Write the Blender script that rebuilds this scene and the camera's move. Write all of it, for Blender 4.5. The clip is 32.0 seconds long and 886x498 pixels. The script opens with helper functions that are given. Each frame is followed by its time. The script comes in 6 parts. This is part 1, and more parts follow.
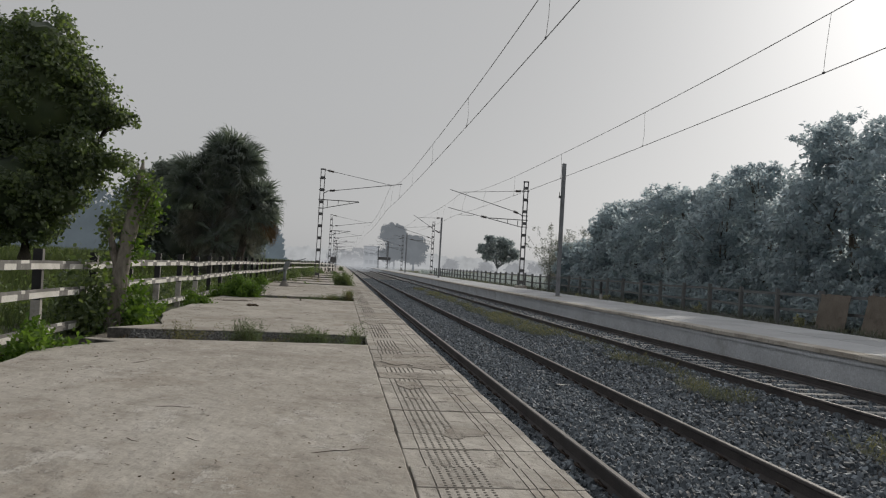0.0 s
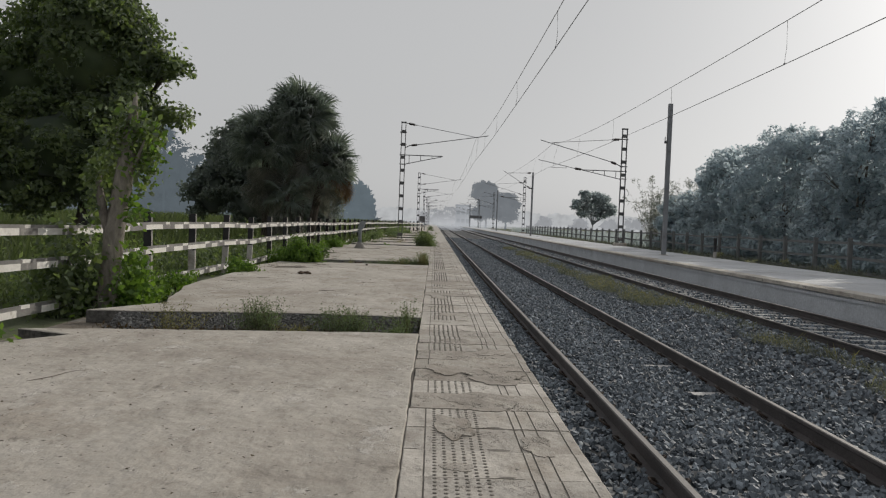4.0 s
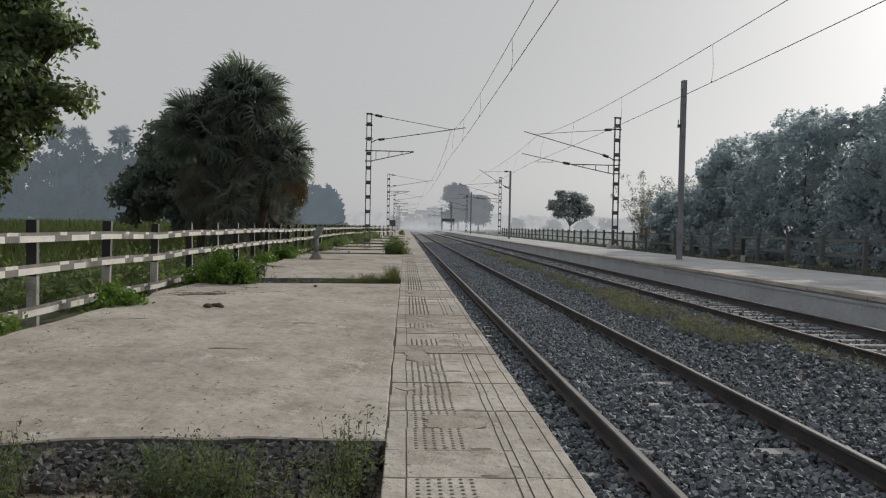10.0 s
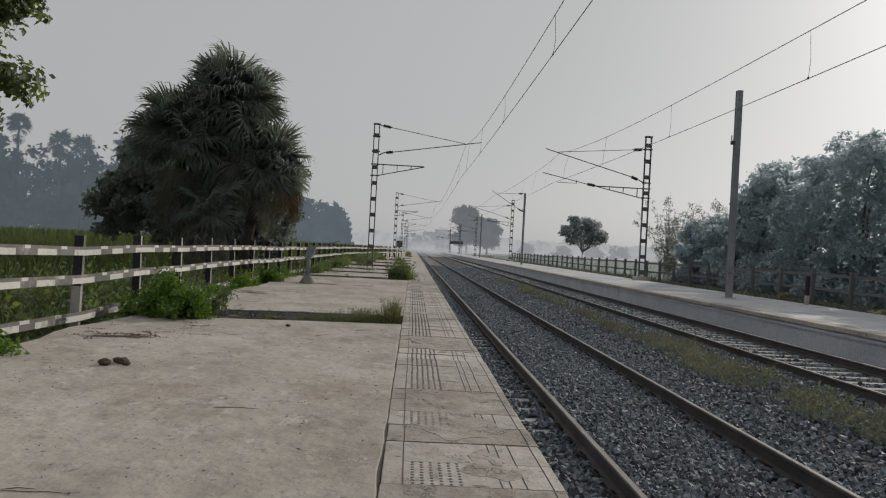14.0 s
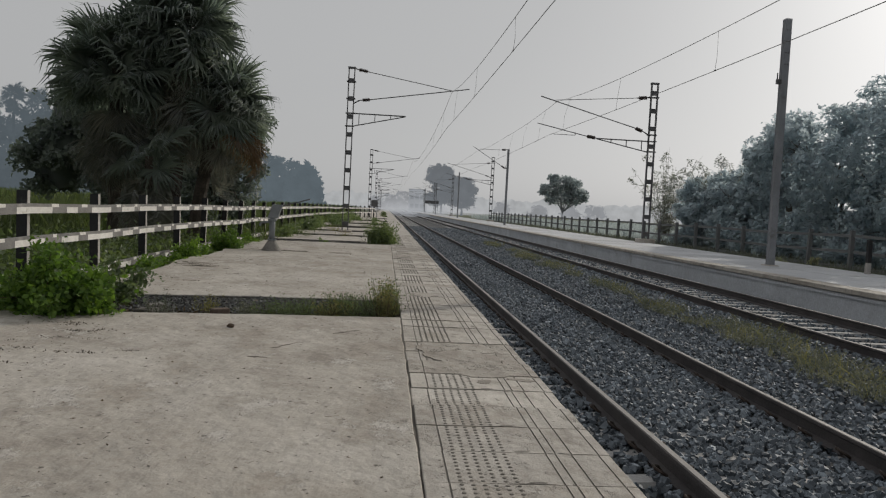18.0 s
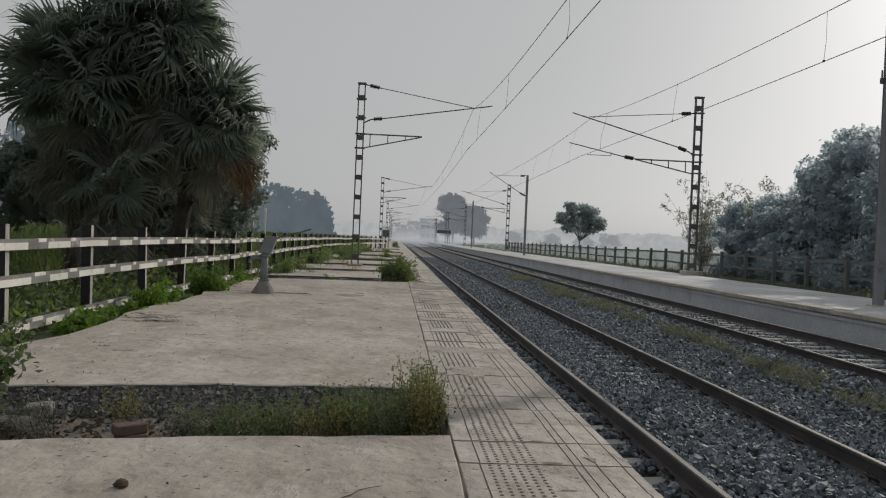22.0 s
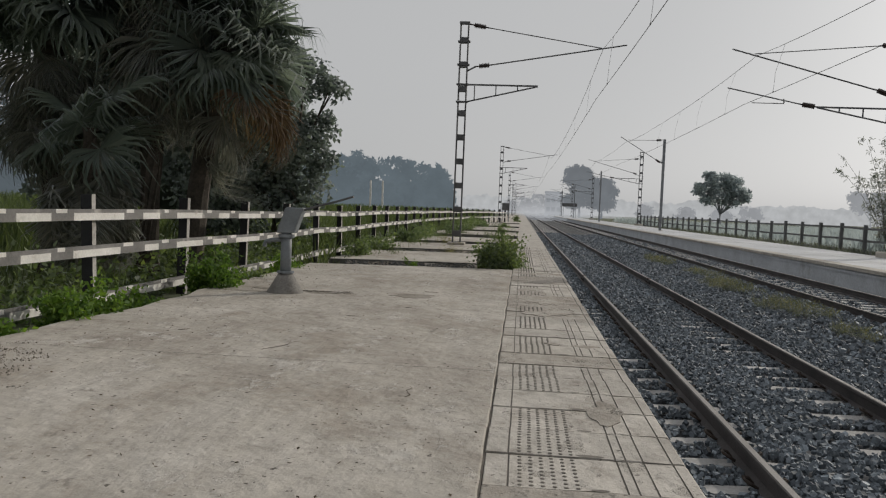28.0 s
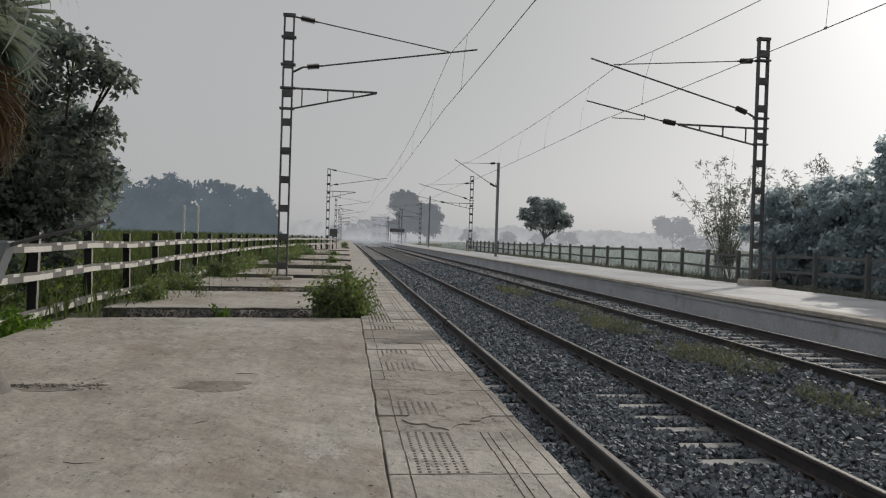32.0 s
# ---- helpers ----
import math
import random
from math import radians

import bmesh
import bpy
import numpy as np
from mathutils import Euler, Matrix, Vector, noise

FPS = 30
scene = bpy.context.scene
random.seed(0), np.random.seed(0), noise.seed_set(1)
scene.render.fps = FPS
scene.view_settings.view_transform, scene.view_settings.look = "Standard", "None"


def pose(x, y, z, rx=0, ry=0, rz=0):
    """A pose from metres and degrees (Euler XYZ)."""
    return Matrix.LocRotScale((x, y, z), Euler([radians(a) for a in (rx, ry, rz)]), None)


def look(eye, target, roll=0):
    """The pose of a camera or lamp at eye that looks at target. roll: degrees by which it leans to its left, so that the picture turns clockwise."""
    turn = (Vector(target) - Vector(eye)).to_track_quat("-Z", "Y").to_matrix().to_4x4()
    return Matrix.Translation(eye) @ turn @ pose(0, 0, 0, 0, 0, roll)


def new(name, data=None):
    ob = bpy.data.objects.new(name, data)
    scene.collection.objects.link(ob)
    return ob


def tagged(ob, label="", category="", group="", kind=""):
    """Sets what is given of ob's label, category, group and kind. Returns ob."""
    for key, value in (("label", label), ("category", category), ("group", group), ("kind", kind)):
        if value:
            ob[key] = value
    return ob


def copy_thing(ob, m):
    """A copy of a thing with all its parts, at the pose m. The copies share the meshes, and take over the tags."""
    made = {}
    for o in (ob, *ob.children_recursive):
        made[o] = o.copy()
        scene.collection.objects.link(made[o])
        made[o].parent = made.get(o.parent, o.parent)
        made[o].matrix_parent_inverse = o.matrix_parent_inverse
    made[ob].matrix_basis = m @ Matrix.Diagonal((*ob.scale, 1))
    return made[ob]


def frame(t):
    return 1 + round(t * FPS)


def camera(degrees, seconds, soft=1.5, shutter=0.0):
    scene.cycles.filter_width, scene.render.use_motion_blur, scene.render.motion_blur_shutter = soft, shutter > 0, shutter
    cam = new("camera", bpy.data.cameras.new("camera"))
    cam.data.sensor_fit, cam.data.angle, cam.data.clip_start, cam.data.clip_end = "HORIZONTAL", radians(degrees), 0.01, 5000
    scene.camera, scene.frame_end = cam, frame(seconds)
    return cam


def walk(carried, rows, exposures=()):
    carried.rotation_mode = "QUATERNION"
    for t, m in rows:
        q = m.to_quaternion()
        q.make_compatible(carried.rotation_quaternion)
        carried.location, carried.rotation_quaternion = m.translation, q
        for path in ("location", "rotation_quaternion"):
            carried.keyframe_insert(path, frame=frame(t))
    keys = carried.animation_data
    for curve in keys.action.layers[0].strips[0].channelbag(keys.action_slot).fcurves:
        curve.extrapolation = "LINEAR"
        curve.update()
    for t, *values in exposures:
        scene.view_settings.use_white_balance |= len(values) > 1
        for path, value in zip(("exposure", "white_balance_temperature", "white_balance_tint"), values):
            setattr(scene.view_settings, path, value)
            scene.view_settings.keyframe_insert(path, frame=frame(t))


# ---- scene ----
cam = camera(59.39, 32.0, soft=1.2)
# seconds, eye in metres, turn in degrees
ROWS = [
    (0.0, -1.772, -0.019, 1.468, 91.42, -3.27, -7.50),
    (0.5, -1.672, 0.510, 1.485, 90.44, -2.76, -6.09),
    (1.0, -1.609, 1.011, 1.456, 88.43, -2.38, -6.70),
    (1.5, -1.430, 1.489, 1.443, 87.95, -3.10, -7.08),
    (2.0, -1.338, 2.010, 1.432, 87.78, -4.36, -7.37),
    (2.5, -1.219, 2.560, 1.420, 87.87, -4.26, -5.67),
    (3.0, -1.101, 3.038, 1.461, 88.63, -3.51, -2.60),
    (3.5, -1.080, 3.542, 1.471, 88.37, -2.24, -0.64),
    (5.5, -0.903, 5.661, 1.448, 87.29, -2.21, -0.62),
    (6.0, -0.919, 6.211, 1.470, 87.57, -1.77, -1.09),
    (6.5, -0.887, 6.751, 1.479, 87.58, -1.71, -1.45),
    (7.0, -0.927, 7.310, 1.464, 87.08, -1.86, -2.29),
    (7.5, -0.905, 7.884, 1.449, 87.11, -1.62, -2.90),
    (8.0, -0.958, 8.444, 1.460, 87.55, -1.22, -3.24),
    (8.5, -0.990, 9.041, 1.469, 88.62, -0.96, -3.74),
    (9.0, -1.014, 9.594, 1.461, 89.10, -1.70, -3.99),
    (9.5, -1.107, 10.116, 1.468, 89.01, -1.34, -3.62),
    (10.0, -1.086, 10.649, 1.458, 88.35, -1.16, -2.76),
    (10.5, -1.139, 11.229, 1.449, 87.19, -1.56, -2.26),
    (11.0, -1.125, 11.773, 1.458, 87.45, -1.63, -2.20),
    (11.5, -1.180, 12.334, 1.459, 87.15, -1.87, -3.09),
    (12.0, -1.214, 12.909, 1.458, 86.93, -2.28, -3.39),
    (12.5, -1.185, 13.463, 1.468, 88.02, -3.33, -3.13),
    (13.0, -1.175, 14.029, 1.479, 88.37, -3.53, -3.31),
    (13.5, -1.083, 14.595, 1.478, 88.99, -3.11, -2.74),
    (14.0, -1.055, 15.198, 1.496, 89.97, -3.04, -2.21),
    (14.5, -0.995, 15.781, 1.493, 89.71, -2.70, -1.04),
    (16.5, -1.269, 18.070, 1.439, 87.18, -2.47, -3.57),
    (17.0, -1.325, 18.715, 1.448, 87.61, -2.02, -4.51),
    (17.5, -1.422, 19.281, 1.470, 87.85, -2.31, -4.60),
    (18.0, -1.461, 19.878, 1.457, 87.11, -2.95, -4.22),
    (18.5, -1.554, 20.418, 1.447, 87.24, -2.68, -4.34),
    (19.0, -1.572, 20.979, 1.441, 87.32, -1.67, -3.59),
    (19.5, -1.640, 21.550, 1.432, 87.16, -1.38, -3.54),
    (20.0, -1.625, 22.124, 1.419, 87.23, -1.89, -4.11),
    (20.5, -1.602, 22.654, 1.421, 87.34, -2.51, -3.48),
    (21.0, -1.642, 23.193, 1.460, 88.59, -2.39, -2.50),
    (21.5, -1.629, 23.765, 1.467, 89.37, -2.67, -2.26),
    (22.0, -1.668, 24.350, 1.474, 89.25, -2.47, -3.47),
    (22.5, -1.653, 24.916, 1.457, 88.59, -2.89, -4.76),
    (23.0, -1.680, 25.491, 1.441, 87.74, -3.62, -5.94),
    (23.5, -1.648, 26.023, 1.455, 88.47, -3.52, -6.56),
    (24.0, -1.582, 26.622, 1.469, 89.69, -3.00, -7.27),
    (24.5, -1.539, 27.144, 1.495, 89.95, -2.52, -8.17),
    (26.5, -1.196, 29.325, 1.463, 88.88, -2.05, -4.07),
    (27.0, -1.095, 29.889, 1.445, 87.68, -1.78, 0.70),
    (27.5, -1.045, 30.392, 1.443, 86.99, -2.24, 4.51),
    (28.0, -1.035, 30.919, 1.454, 86.94, -2.27, 5.79),
    (28.5, -1.018, 31.521, 1.473, 87.75, -2.86, 5.12),
    (29.0, -1.109, 32.095, 1.501, 88.78, -2.60, 3.49),
    (29.5, -1.157, 32.733, 1.505, 89.11, -2.17, 2.25),
    (30.0, -1.301, 33.289, 1.472, 88.11, -1.68, 1.03),
    (30.5, -1.389, 33.849, 1.461, 87.95, -1.86, -0.41),
    (31.0, -1.522, 34.497, 1.462, 88.94, -1.90, -2.95),
    (31.5, -1.538, 35.031, 1.490, 89.44, -1.22, -5.40),
    (32.0, -1.501, 35.617, 1.501, 89.28, -1.87, -7.09),
]
walk(cam, [(t, pose(*r)) for t, *r in ROWS], ((0.0, -0.06), (2.0, 0.04), (6.0, 0.14), (8.5, 0.12), (12.0, 0.02), (14.0, -0.06), (22.0, -0.06), (27.0, 0.03), (30.0, 0.11), (31.0, 0.10), (32.0, -0.06)))

# ---- light: a low hazy morning sun, ahead and to the right ----
SUN_AZ, SUN_EL = radians(43), radians(24)
world = bpy.data.worlds.new("hazy_sky")
scene.world = world
world.use_nodes = True
wn, wl = world.node_tree.nodes, world.node_tree.links
wn.clear()
sky = wn.new("ShaderNodeTexSky")
sky.sky_type = "NISHITA"
sky.sun_disc = False
sky.sun_elevation, sky.sun_rotation = SUN_EL, SUN_AZ
sky.air_density, sky.dust_density, sky.ozone_density, sky.altitude = 1.0, 3.0, 1.0, 80
grey = wn.new("ShaderNodeHueSaturation")
grey.inputs["Saturation"].default_value = 0.16
veil = wn.new("ShaderNodeMix")
veil.data_type = "RGBA"
veil.inputs["Factor"].default_value = 0.87
veil.inputs["B"].default_value = (3.54, 3.57, 3.61, 1)
back = wn.new("ShaderNodeBackground")
back.inputs["Strength"].default_value = 0.123
wout = wn.new("ShaderNodeOutputWorld")
wl.new(sky.outputs["Color"], grey.inputs["Color"])
wl.new(grey.outputs["Color"], veil.inputs["A"])
wl.new(veil.outputs["Result"], back.inputs["Color"])
wl.new(back.outputs["Background"], wout.inputs["Surface"])
sun = new("sun", bpy.data.lights.new("sun", "SUN"))
sun.data.energy, sun.data.angle, sun.data.color = 1.9, radians(0.7), (1.0, 0.93, 0.82)
sun.matrix_world = look((0, 0, 50), (-math.sin(SUN_AZ) * math.cos(SUN_EL), -math.cos(SUN_AZ) * math.cos(SUN_EL), 50 - math.sin(SUN_EL)))

# ---- materials ----


def graph(name):
    m = bpy.data.materials.new(name)
    m.use_nodes = True
    m.node_tree.nodes.clear()
    out = m.node_tree.nodes.new("ShaderNodeOutputMaterial")
    return m, m.node_tree.nodes, m.node_tree.links, out


def noise_tex(n, l, coord, scale, detail=5.0, rough=0.6):
    t = n.new("ShaderNodeTexNoise")
    t.inputs["Scale"].default_value, t.inputs["Detail"].default_value, t.inputs["Roughness"].default_value = scale, detail, rough
    l.new(coord, t.inputs["Vector"])
    return t.outputs["Fac"]


def ramp(n, l, fac, stops):
    r = n.new("ShaderNodeValToRGB")
    while len(r.color_ramp.elements) < len(stops):
        r.color_ramp.elements.new(0.5)
    for e, (p, c) in zip(r.color_ramp.elements, stops):
        e.position, e.color = p, (*c, 1) if len(c) == 3 else c
    l.new(fac, r.inputs["Fac"])
    return r.outputs["Color"]


def mix(n, l, fac, a, b, how="MIX"):
    m = n.new("ShaderNodeMix")
    m.data_type, m.blend_type = "RGBA", how
    for key, v in (("Factor", fac), ("A", a), ("B", b)):
        if isinstance(v, (int, float)):
            m.inputs[key].default_value = v
        elif isinstance(v, tuple):
            m.inputs[key].default_value = (*v, 1)
        else:
            l.new(v, m.inputs[key])
    return m.outputs["Result"]


def old_concrete(name, low, mid_c, high, flake, dirt, flake_at=0.57, dirt_at=0.6, vary=0.0, scale=1.0, relief=0.5):
    """Old cast concrete: broad brown stains, washed pale patches, flaked skin with crisp edges, dark chips, trowel ripples."""
    m, n, l, out = graph(name)
    geo = n.new("ShaderNodeNewGeometry")
    at = geo.outputs["Position"]
    mp = n.new("ShaderNodeMapping")
    mp.inputs["Scale"].default_value = (1.2, 0.8, 1)
    mp.inputs["Rotation"].default_value = (0, 0, 0.35)
    l.new(at, mp.inputs["Vector"])
    ob = mp.outputs["Vector"]
    broad = noise_tex(n, l, at, 0.38 * scale, 7, 0.62)
    col = ramp(n, l, broad, [(0.32, low), (0.5, mid_c), (0.66, high)])
    cloud = noise_tex(n, l, ob, 1.7 * scale, 9, 0.7)
    col = mix(n, l, 1.0, col, ramp(n, l, cloud, [(0.32, (0.70, 0.68, 0.66)), (0.47, (0.97, 0.965, 0.96)), (0.56, (1.03, 1.03, 1.03)), (0.72, (1.2, 1.2, 1.19))]), "MULTIPLY")
    damp = noise_tex(n, l, ob, 0.62 * scale, 9, 0.66)
    col = mix(n, l, ramp(n, l, damp, [(0.54, (0, 0, 0)), (0.64, (0.55, 0.55, 0.55))]), col, tuple(v * k for v, k in zip(low, (0.80, 0.755, 0.70))))
    skin = noise_tex(n, l, ob, 1.5 * scale, 12, 0.74)
    k = ramp(n, l, skin, [(flake_at, (0, 0, 0)), (flake_at + 0.04, (0.7, 0.7, 0.7))])
    col = mix(n, l, k, col, flake)
    grit = noise_tex(n, l, at, 9.0, 8, 0.75)
    col = mix(n, l, 1.0, col, ramp(n, l, grit, [(0.3, (0.85, 0.84, 0.83)), (0.62, (1.04, 1.04, 1.04))]), "MULTIPLY")
    soot = noise_tex(n, l, ob, 3.3 * scale, 10, 0.75)
    col = mix(n, l, ramp(n, l, soot, [(dirt_at, (0, 0, 0)), (dirt_at + 0.09, (0.75, 0.75, 0.75))]), col, dirt)
    chip = noise_tex(n, l, at, 17, 3, 0.55)
    col = mix(n, l, ramp(n, l, chip, [(0.655, (0, 0, 0)), (0.70, (0.9, 0.9, 0.9))]), col, tuple(v * 0.55 for v in dirt))
    grain = noise_tex(n, l, at, 120, 2, 0.6)
    col = mix(n, l, 1.0, col, ramp(n, l, grain, [(0.32, (0.90, 0.895, 0.89)), (0.68, (1.08, 1.08, 1.08))]), "MULTIPLY")
    speck = noise_tex(n, l, at, 46, 3, 0.6)
    col = mix(n, l, ramp(n, l, speck, [(0.68, (0, 0, 0)), (0.73, (0.6, 0.6, 0.6))]), col, dirt)
    if vary:
        info = n.new("ShaderNodeObjectInfo")
        col = mix(n, l, 1.0, col, ramp(n, l, info.outputs["Random"], [(0, (1 - vary,) * 3), (1, (1 + vary * 0.4,) * 3)]), "MULTIPLY")
    b = n.new("ShaderNodeBsdfPrincipled")
    b.inputs["Roughness"].default_value, b.inputs["Specular IOR Level"].default_value = 0.86, 0.3
    l.new(col, b.inputs["Base Color"])
    h = n.new("ShaderNodeMath")
    h.operation = "ADD"
    l.new(grit, h.inputs[0])
    l.new(k, h.inputs[1])
    bp = n.new("ShaderNodeBump")
    bp.inputs["Strength"].default_value, bp.inputs["Distance"].default_value = relief, 0.012
    l.new(h.outputs["Value"], bp.inputs["Height"])
    ripple = noise_tex(n, l, ob, 4.5, 4, 0.55)
    wave = n.new("ShaderNodeBump")
    wave.inputs["Strength"].default_value, wave.inputs["Distance"].default_value = 0.8, 0.05
    l.new(ripple, wave.inputs["Height"])
    l.new(bp.outputs["Normal"], wave.inputs["Normal"])
    l.new(wave.outputs["Normal"], b.inputs["Normal"])
    l.new(b.outputs["BSDF"], out.inputs["Surface"])
    return m


def surface(name, light, dark, rough=0.85, coarse=0.6, fine=30.0, stain=None, stain_at=(0.58, 0.72), stain_scale=0.35, bump=0.25, grain=0.3, metal=0.0, vary=0.0, stretch=(1, 1, 1), spec=0.3):
    """A worn surface: two colours by coarse noise, fine grain, stains of their own shape, relief."""
    m, n, l, out = graph(name)
    geo = n.new("ShaderNodeNewGeometry")
    mp = n.new("ShaderNodeMapping")
    mp.inputs["Scale"].default_value = stretch
    l.new(geo.outputs["Position"], mp.inputs["Vector"])
    at = mp.outputs["Vector"]
    big = noise_tex(n, l, at, coarse, 6)
    small = noise_tex(n, l, at, fine, 4, 0.7)
    col = ramp(n, l, big, [(0.3, dark), (0.7, light)])
    g = ramp(n, l, small, [(0.25, (1 - grain,) * 3), (0.75, (1 + grain * 0.4,) * 3)])
    col = mix(n, l, 1.0, col, g, "MULTIPLY")
    if stain:
        s = noise_tex(n, l, at, stain_scale, 8, 0.65)
        k = ramp(n, l, s, [(stain_at[0], (0, 0, 0)), (stain_at[1], (1, 1, 1))])
        col = mix(n, l, k, col, stain)
    if vary:
        info = n.new("ShaderNodeObjectInfo")
        v = ramp(n, l, info.outputs["Random"], [(0, (1 - vary,) * 3), (1, (1 + vary * 0.5,) * 3)])
        col = mix(n, l, 1.0, col, v, "MULTIPLY")
    b = n.new("ShaderNodeBsdfPrincipled")
    l.new(col, b.inputs["Base Color"])
    b.inputs["Roughness"].default_value, b.inputs["Metallic"].default_value = rough, metal
    b.inputs["Specular IOR Level"].default_value = spec
    if bump:
        both = n.new("ShaderNodeMath")
        both.operation = "ADD"
        l.new(small, both.inputs[0])
        l.new(big, both.inputs[1])
        bp = n.new("ShaderNodeBump")
        bp.inputs["Strength"].default_value, bp.inputs["Distance"].default_value = bump, 0.02
        l.new(both.outputs["Value"], bp.inputs["Height"])
        l.new(bp.outputs["Normal"], b.inputs["Normal"])
    l.new(b.outputs["BSDF"], out.inputs["Surface"])
    return m


def foliage(name, dark, light, through_light=0.35, rough=0.55, gloss=0.3, sheen=0.0, blotch=1.0):
    """Leaves: a colour of its own for each leaf, some light let through."""
    m, n, l, out = graph(name)
    geo = n.new("ShaderNodeNewGeometry")
    col = ramp(n, l, geo.outputs["Random Per Island"], [(0.0, dark), (1.0, light)])
    patch = noise_tex(n, l, geo.outputs["Position"], 0.9, 3)
    pk = ramp(n, l, patch, [(0.3, tuple(1 - (1 - c) * blotch for c in (0.65, 0.7, 0.7))), (0.7, tuple(1 - (1 - c) * blotch for c in (1.15, 1.12, 1.0)))])
    col = mix(n, l, 1.0, col, pk, "MULTIPLY")
    b = n.new("ShaderNodeBsdfPrincipled")
    b.inputs["Roughness"].default_value, b.inputs["Specular IOR Level"].default_value = rough, gloss
    l.new(col, b.inputs["Base Color"])
    # Bluish sheen lifts the leaves' tone towards the haze.
    b.inputs["Sheen Weight"].default_value, b.inputs["Sheen Roughness"].default_value = sheen, 0.55
    b.inputs["Sheen Tint"].default_value = (0.86, 0.92, 1.0, 1)
    t = n.new("ShaderNodeBsdfTranslucent")
    warm = mix(n, l, 1.0, col, (1.45, 1.55, 0.75) if sheen < 0.5 else (1.7, 1.75, 1.7), "MULTIPLY")
    l.new(warm, t.inputs["Color"])
    s = n.new("ShaderNodeMixShader")
    s.inputs["Fac"].default_value = through_light
    l.new(b.outputs["BSDF"], s.inputs[1])
    l.new(t.outputs["BSDF"], s.inputs[2])
    l.new(s.outputs["Shader"], out.inputs["Surface"])
    return m


def island_stone(name, dark, light, rough=0.8):
    m, n, l, out = graph(name)
    geo = n.new("ShaderNodeNewGeometry")
    col = ramp(n, l, geo.outputs["Random Per Island"], [(0.0, dark), (0.6, tuple(a * 0.58 + b * 0.42 for a, b in zip(dark, light))), (0.85, tuple((a + b) / 2 for a, b in zip(dark, light))), (1.0, light)])
    f = noise_tex(n, l, geo.outputs["Position"], 60, 3)
    col = mix(n, l, 1.0, col, ramp(n, l, f, [(0.3, (0.75,) * 3), (0.7, (1.15,) * 3)]), "MULTIPLY")
    b = n.new("ShaderNodeBsdfPrincipled")
    b.inputs["Roughness"].default_value, b.inputs["Specular IOR Level"].default_value = rough, 0.4
    l.new(col, b.inputs["Base Color"])
    l.new(b.outputs["BSDF"], out.inputs["Surface"])
    return m


M_SLAB = old_concrete("platform_concrete", (0.345, 0.314, 0.277), (0.43, 0.40, 0.357), (0.505, 0.476, 0.434), (0.555, 0.53, 0.493), (0.16, 0.142, 0.12), 0.565, 0.585)
M_TILE = old_concrete("coping_concrete", (0.42, 0.39, 0.35), (0.49, 0.46, 0.42), (0.55, 0.52, 0.475), (0.40, 0.37, 0.33), (0.22, 0.20, 0.175), 0.58, 0.6, 0.14, 1.6, 0.7)
M_WORN = old_concrete("worn_coping_mortar", (0.33, 0.30, 0.265), (0.385, 0.355, 0.315), (0.43, 0.40, 0.36), (0.40, 0.375, 0.335), (0.19, 0.17, 0.148), 0.56, 0.6, 0.08, 2.0, 1.0)
M_CRACK = surface("dark_crack_dirt", (0.15, 0.134, 0.115), (0.06, 0.054, 0.047), 0.95, 4, 40, bump=0.3)
M_DIRT = surface("groove_dirt_pit_shade", (0.26, 0.24, 0.212), (0.15, 0.138, 0.122), 0.95, 3, 40, bump=0.2)
# Brightened, bluish base colour stands for haze on the far platform's face.
M_WALLC = surface("platform_face", (0.64, 0.67, 0.71), (0.49, 0.515, 0.55), 0.9, 0.8, 20, (0.26, 0.26, 0.26), (0.58, 0.75), 0.7, 0.35, 0.3)
M_FARTOP = surface("far_platform_paving", (0.60, 0.61, 0.63), (0.47, 0.48, 0.50), 0.66, 0.5, 18, (0.30, 0.295, 0.29), (0.56, 0.72), 0.5, 0.3, 0.2, vary=0.16)
M_SOIL = surface("gap_soil", (0.30, 0.265, 0.22), (0.165, 0.143, 0.118), 0.95, 1.6, 30, (0.17, 0.16, 0.15), (0.52, 0.62), 2.2, 0.9, 0.5)
M_GROUND = surface("grassy_earth", (0.11, 0.125, 0.07), (0.07, 0.085, 0.045), 0.95, 0.25, 9, (0.14, 0.125, 0.09), (0.6, 0.78), 0.12, 0.6, 0.4)
M_BED = surface("ballast_bed", (0.10, 0.104, 0.112), (0.045, 0.047, 0.051), 0.9, 3.0, 26, (0.11, 0.10, 0.08), (0.6, 0.8), 0.3, 1.0, 0.6)
# Stone colours shifted to blue for the haze over the tracks.
M_STONE = island_stone("ballast_stone", (0.050, 0.061, 0.073), (0.325, 0.37, 0.415), 0.7)
M_GAPSTONE = island_stone("dirty_gap_stone", (0.045, 0.045, 0.044), (0.24, 0.24, 0.235), 0.85)
M_RAIL = surface("rusty_rail_side", (0.098, 0.088, 0.087), (0.056, 0.051, 0.053), 0.72, 2, 40, bump=0.2)
M_HEAD = surface("worn_rail_head", (0.33, 0.315, 0.30), (0.23, 0.215, 0.205), 0.68, 2, 60, bump=0.04, metal=0.1, grain=0.25)
M_SLEEPER = surface("sleeper_concrete", (0.52, 0.51, 0.50), (0.35, 0.345, 0.34), 0.9, 1.2, 30, (0.20, 0.19, 0.18), (0.54, 0.70), 1.4, 0.3, 0.3, vary=0.15)
M_CLIP = surface("rusty_clip", (0.07, 0.05, 0.04), (0.03, 0.024, 0.02), 0.7, 6, 60, bump=0.2)
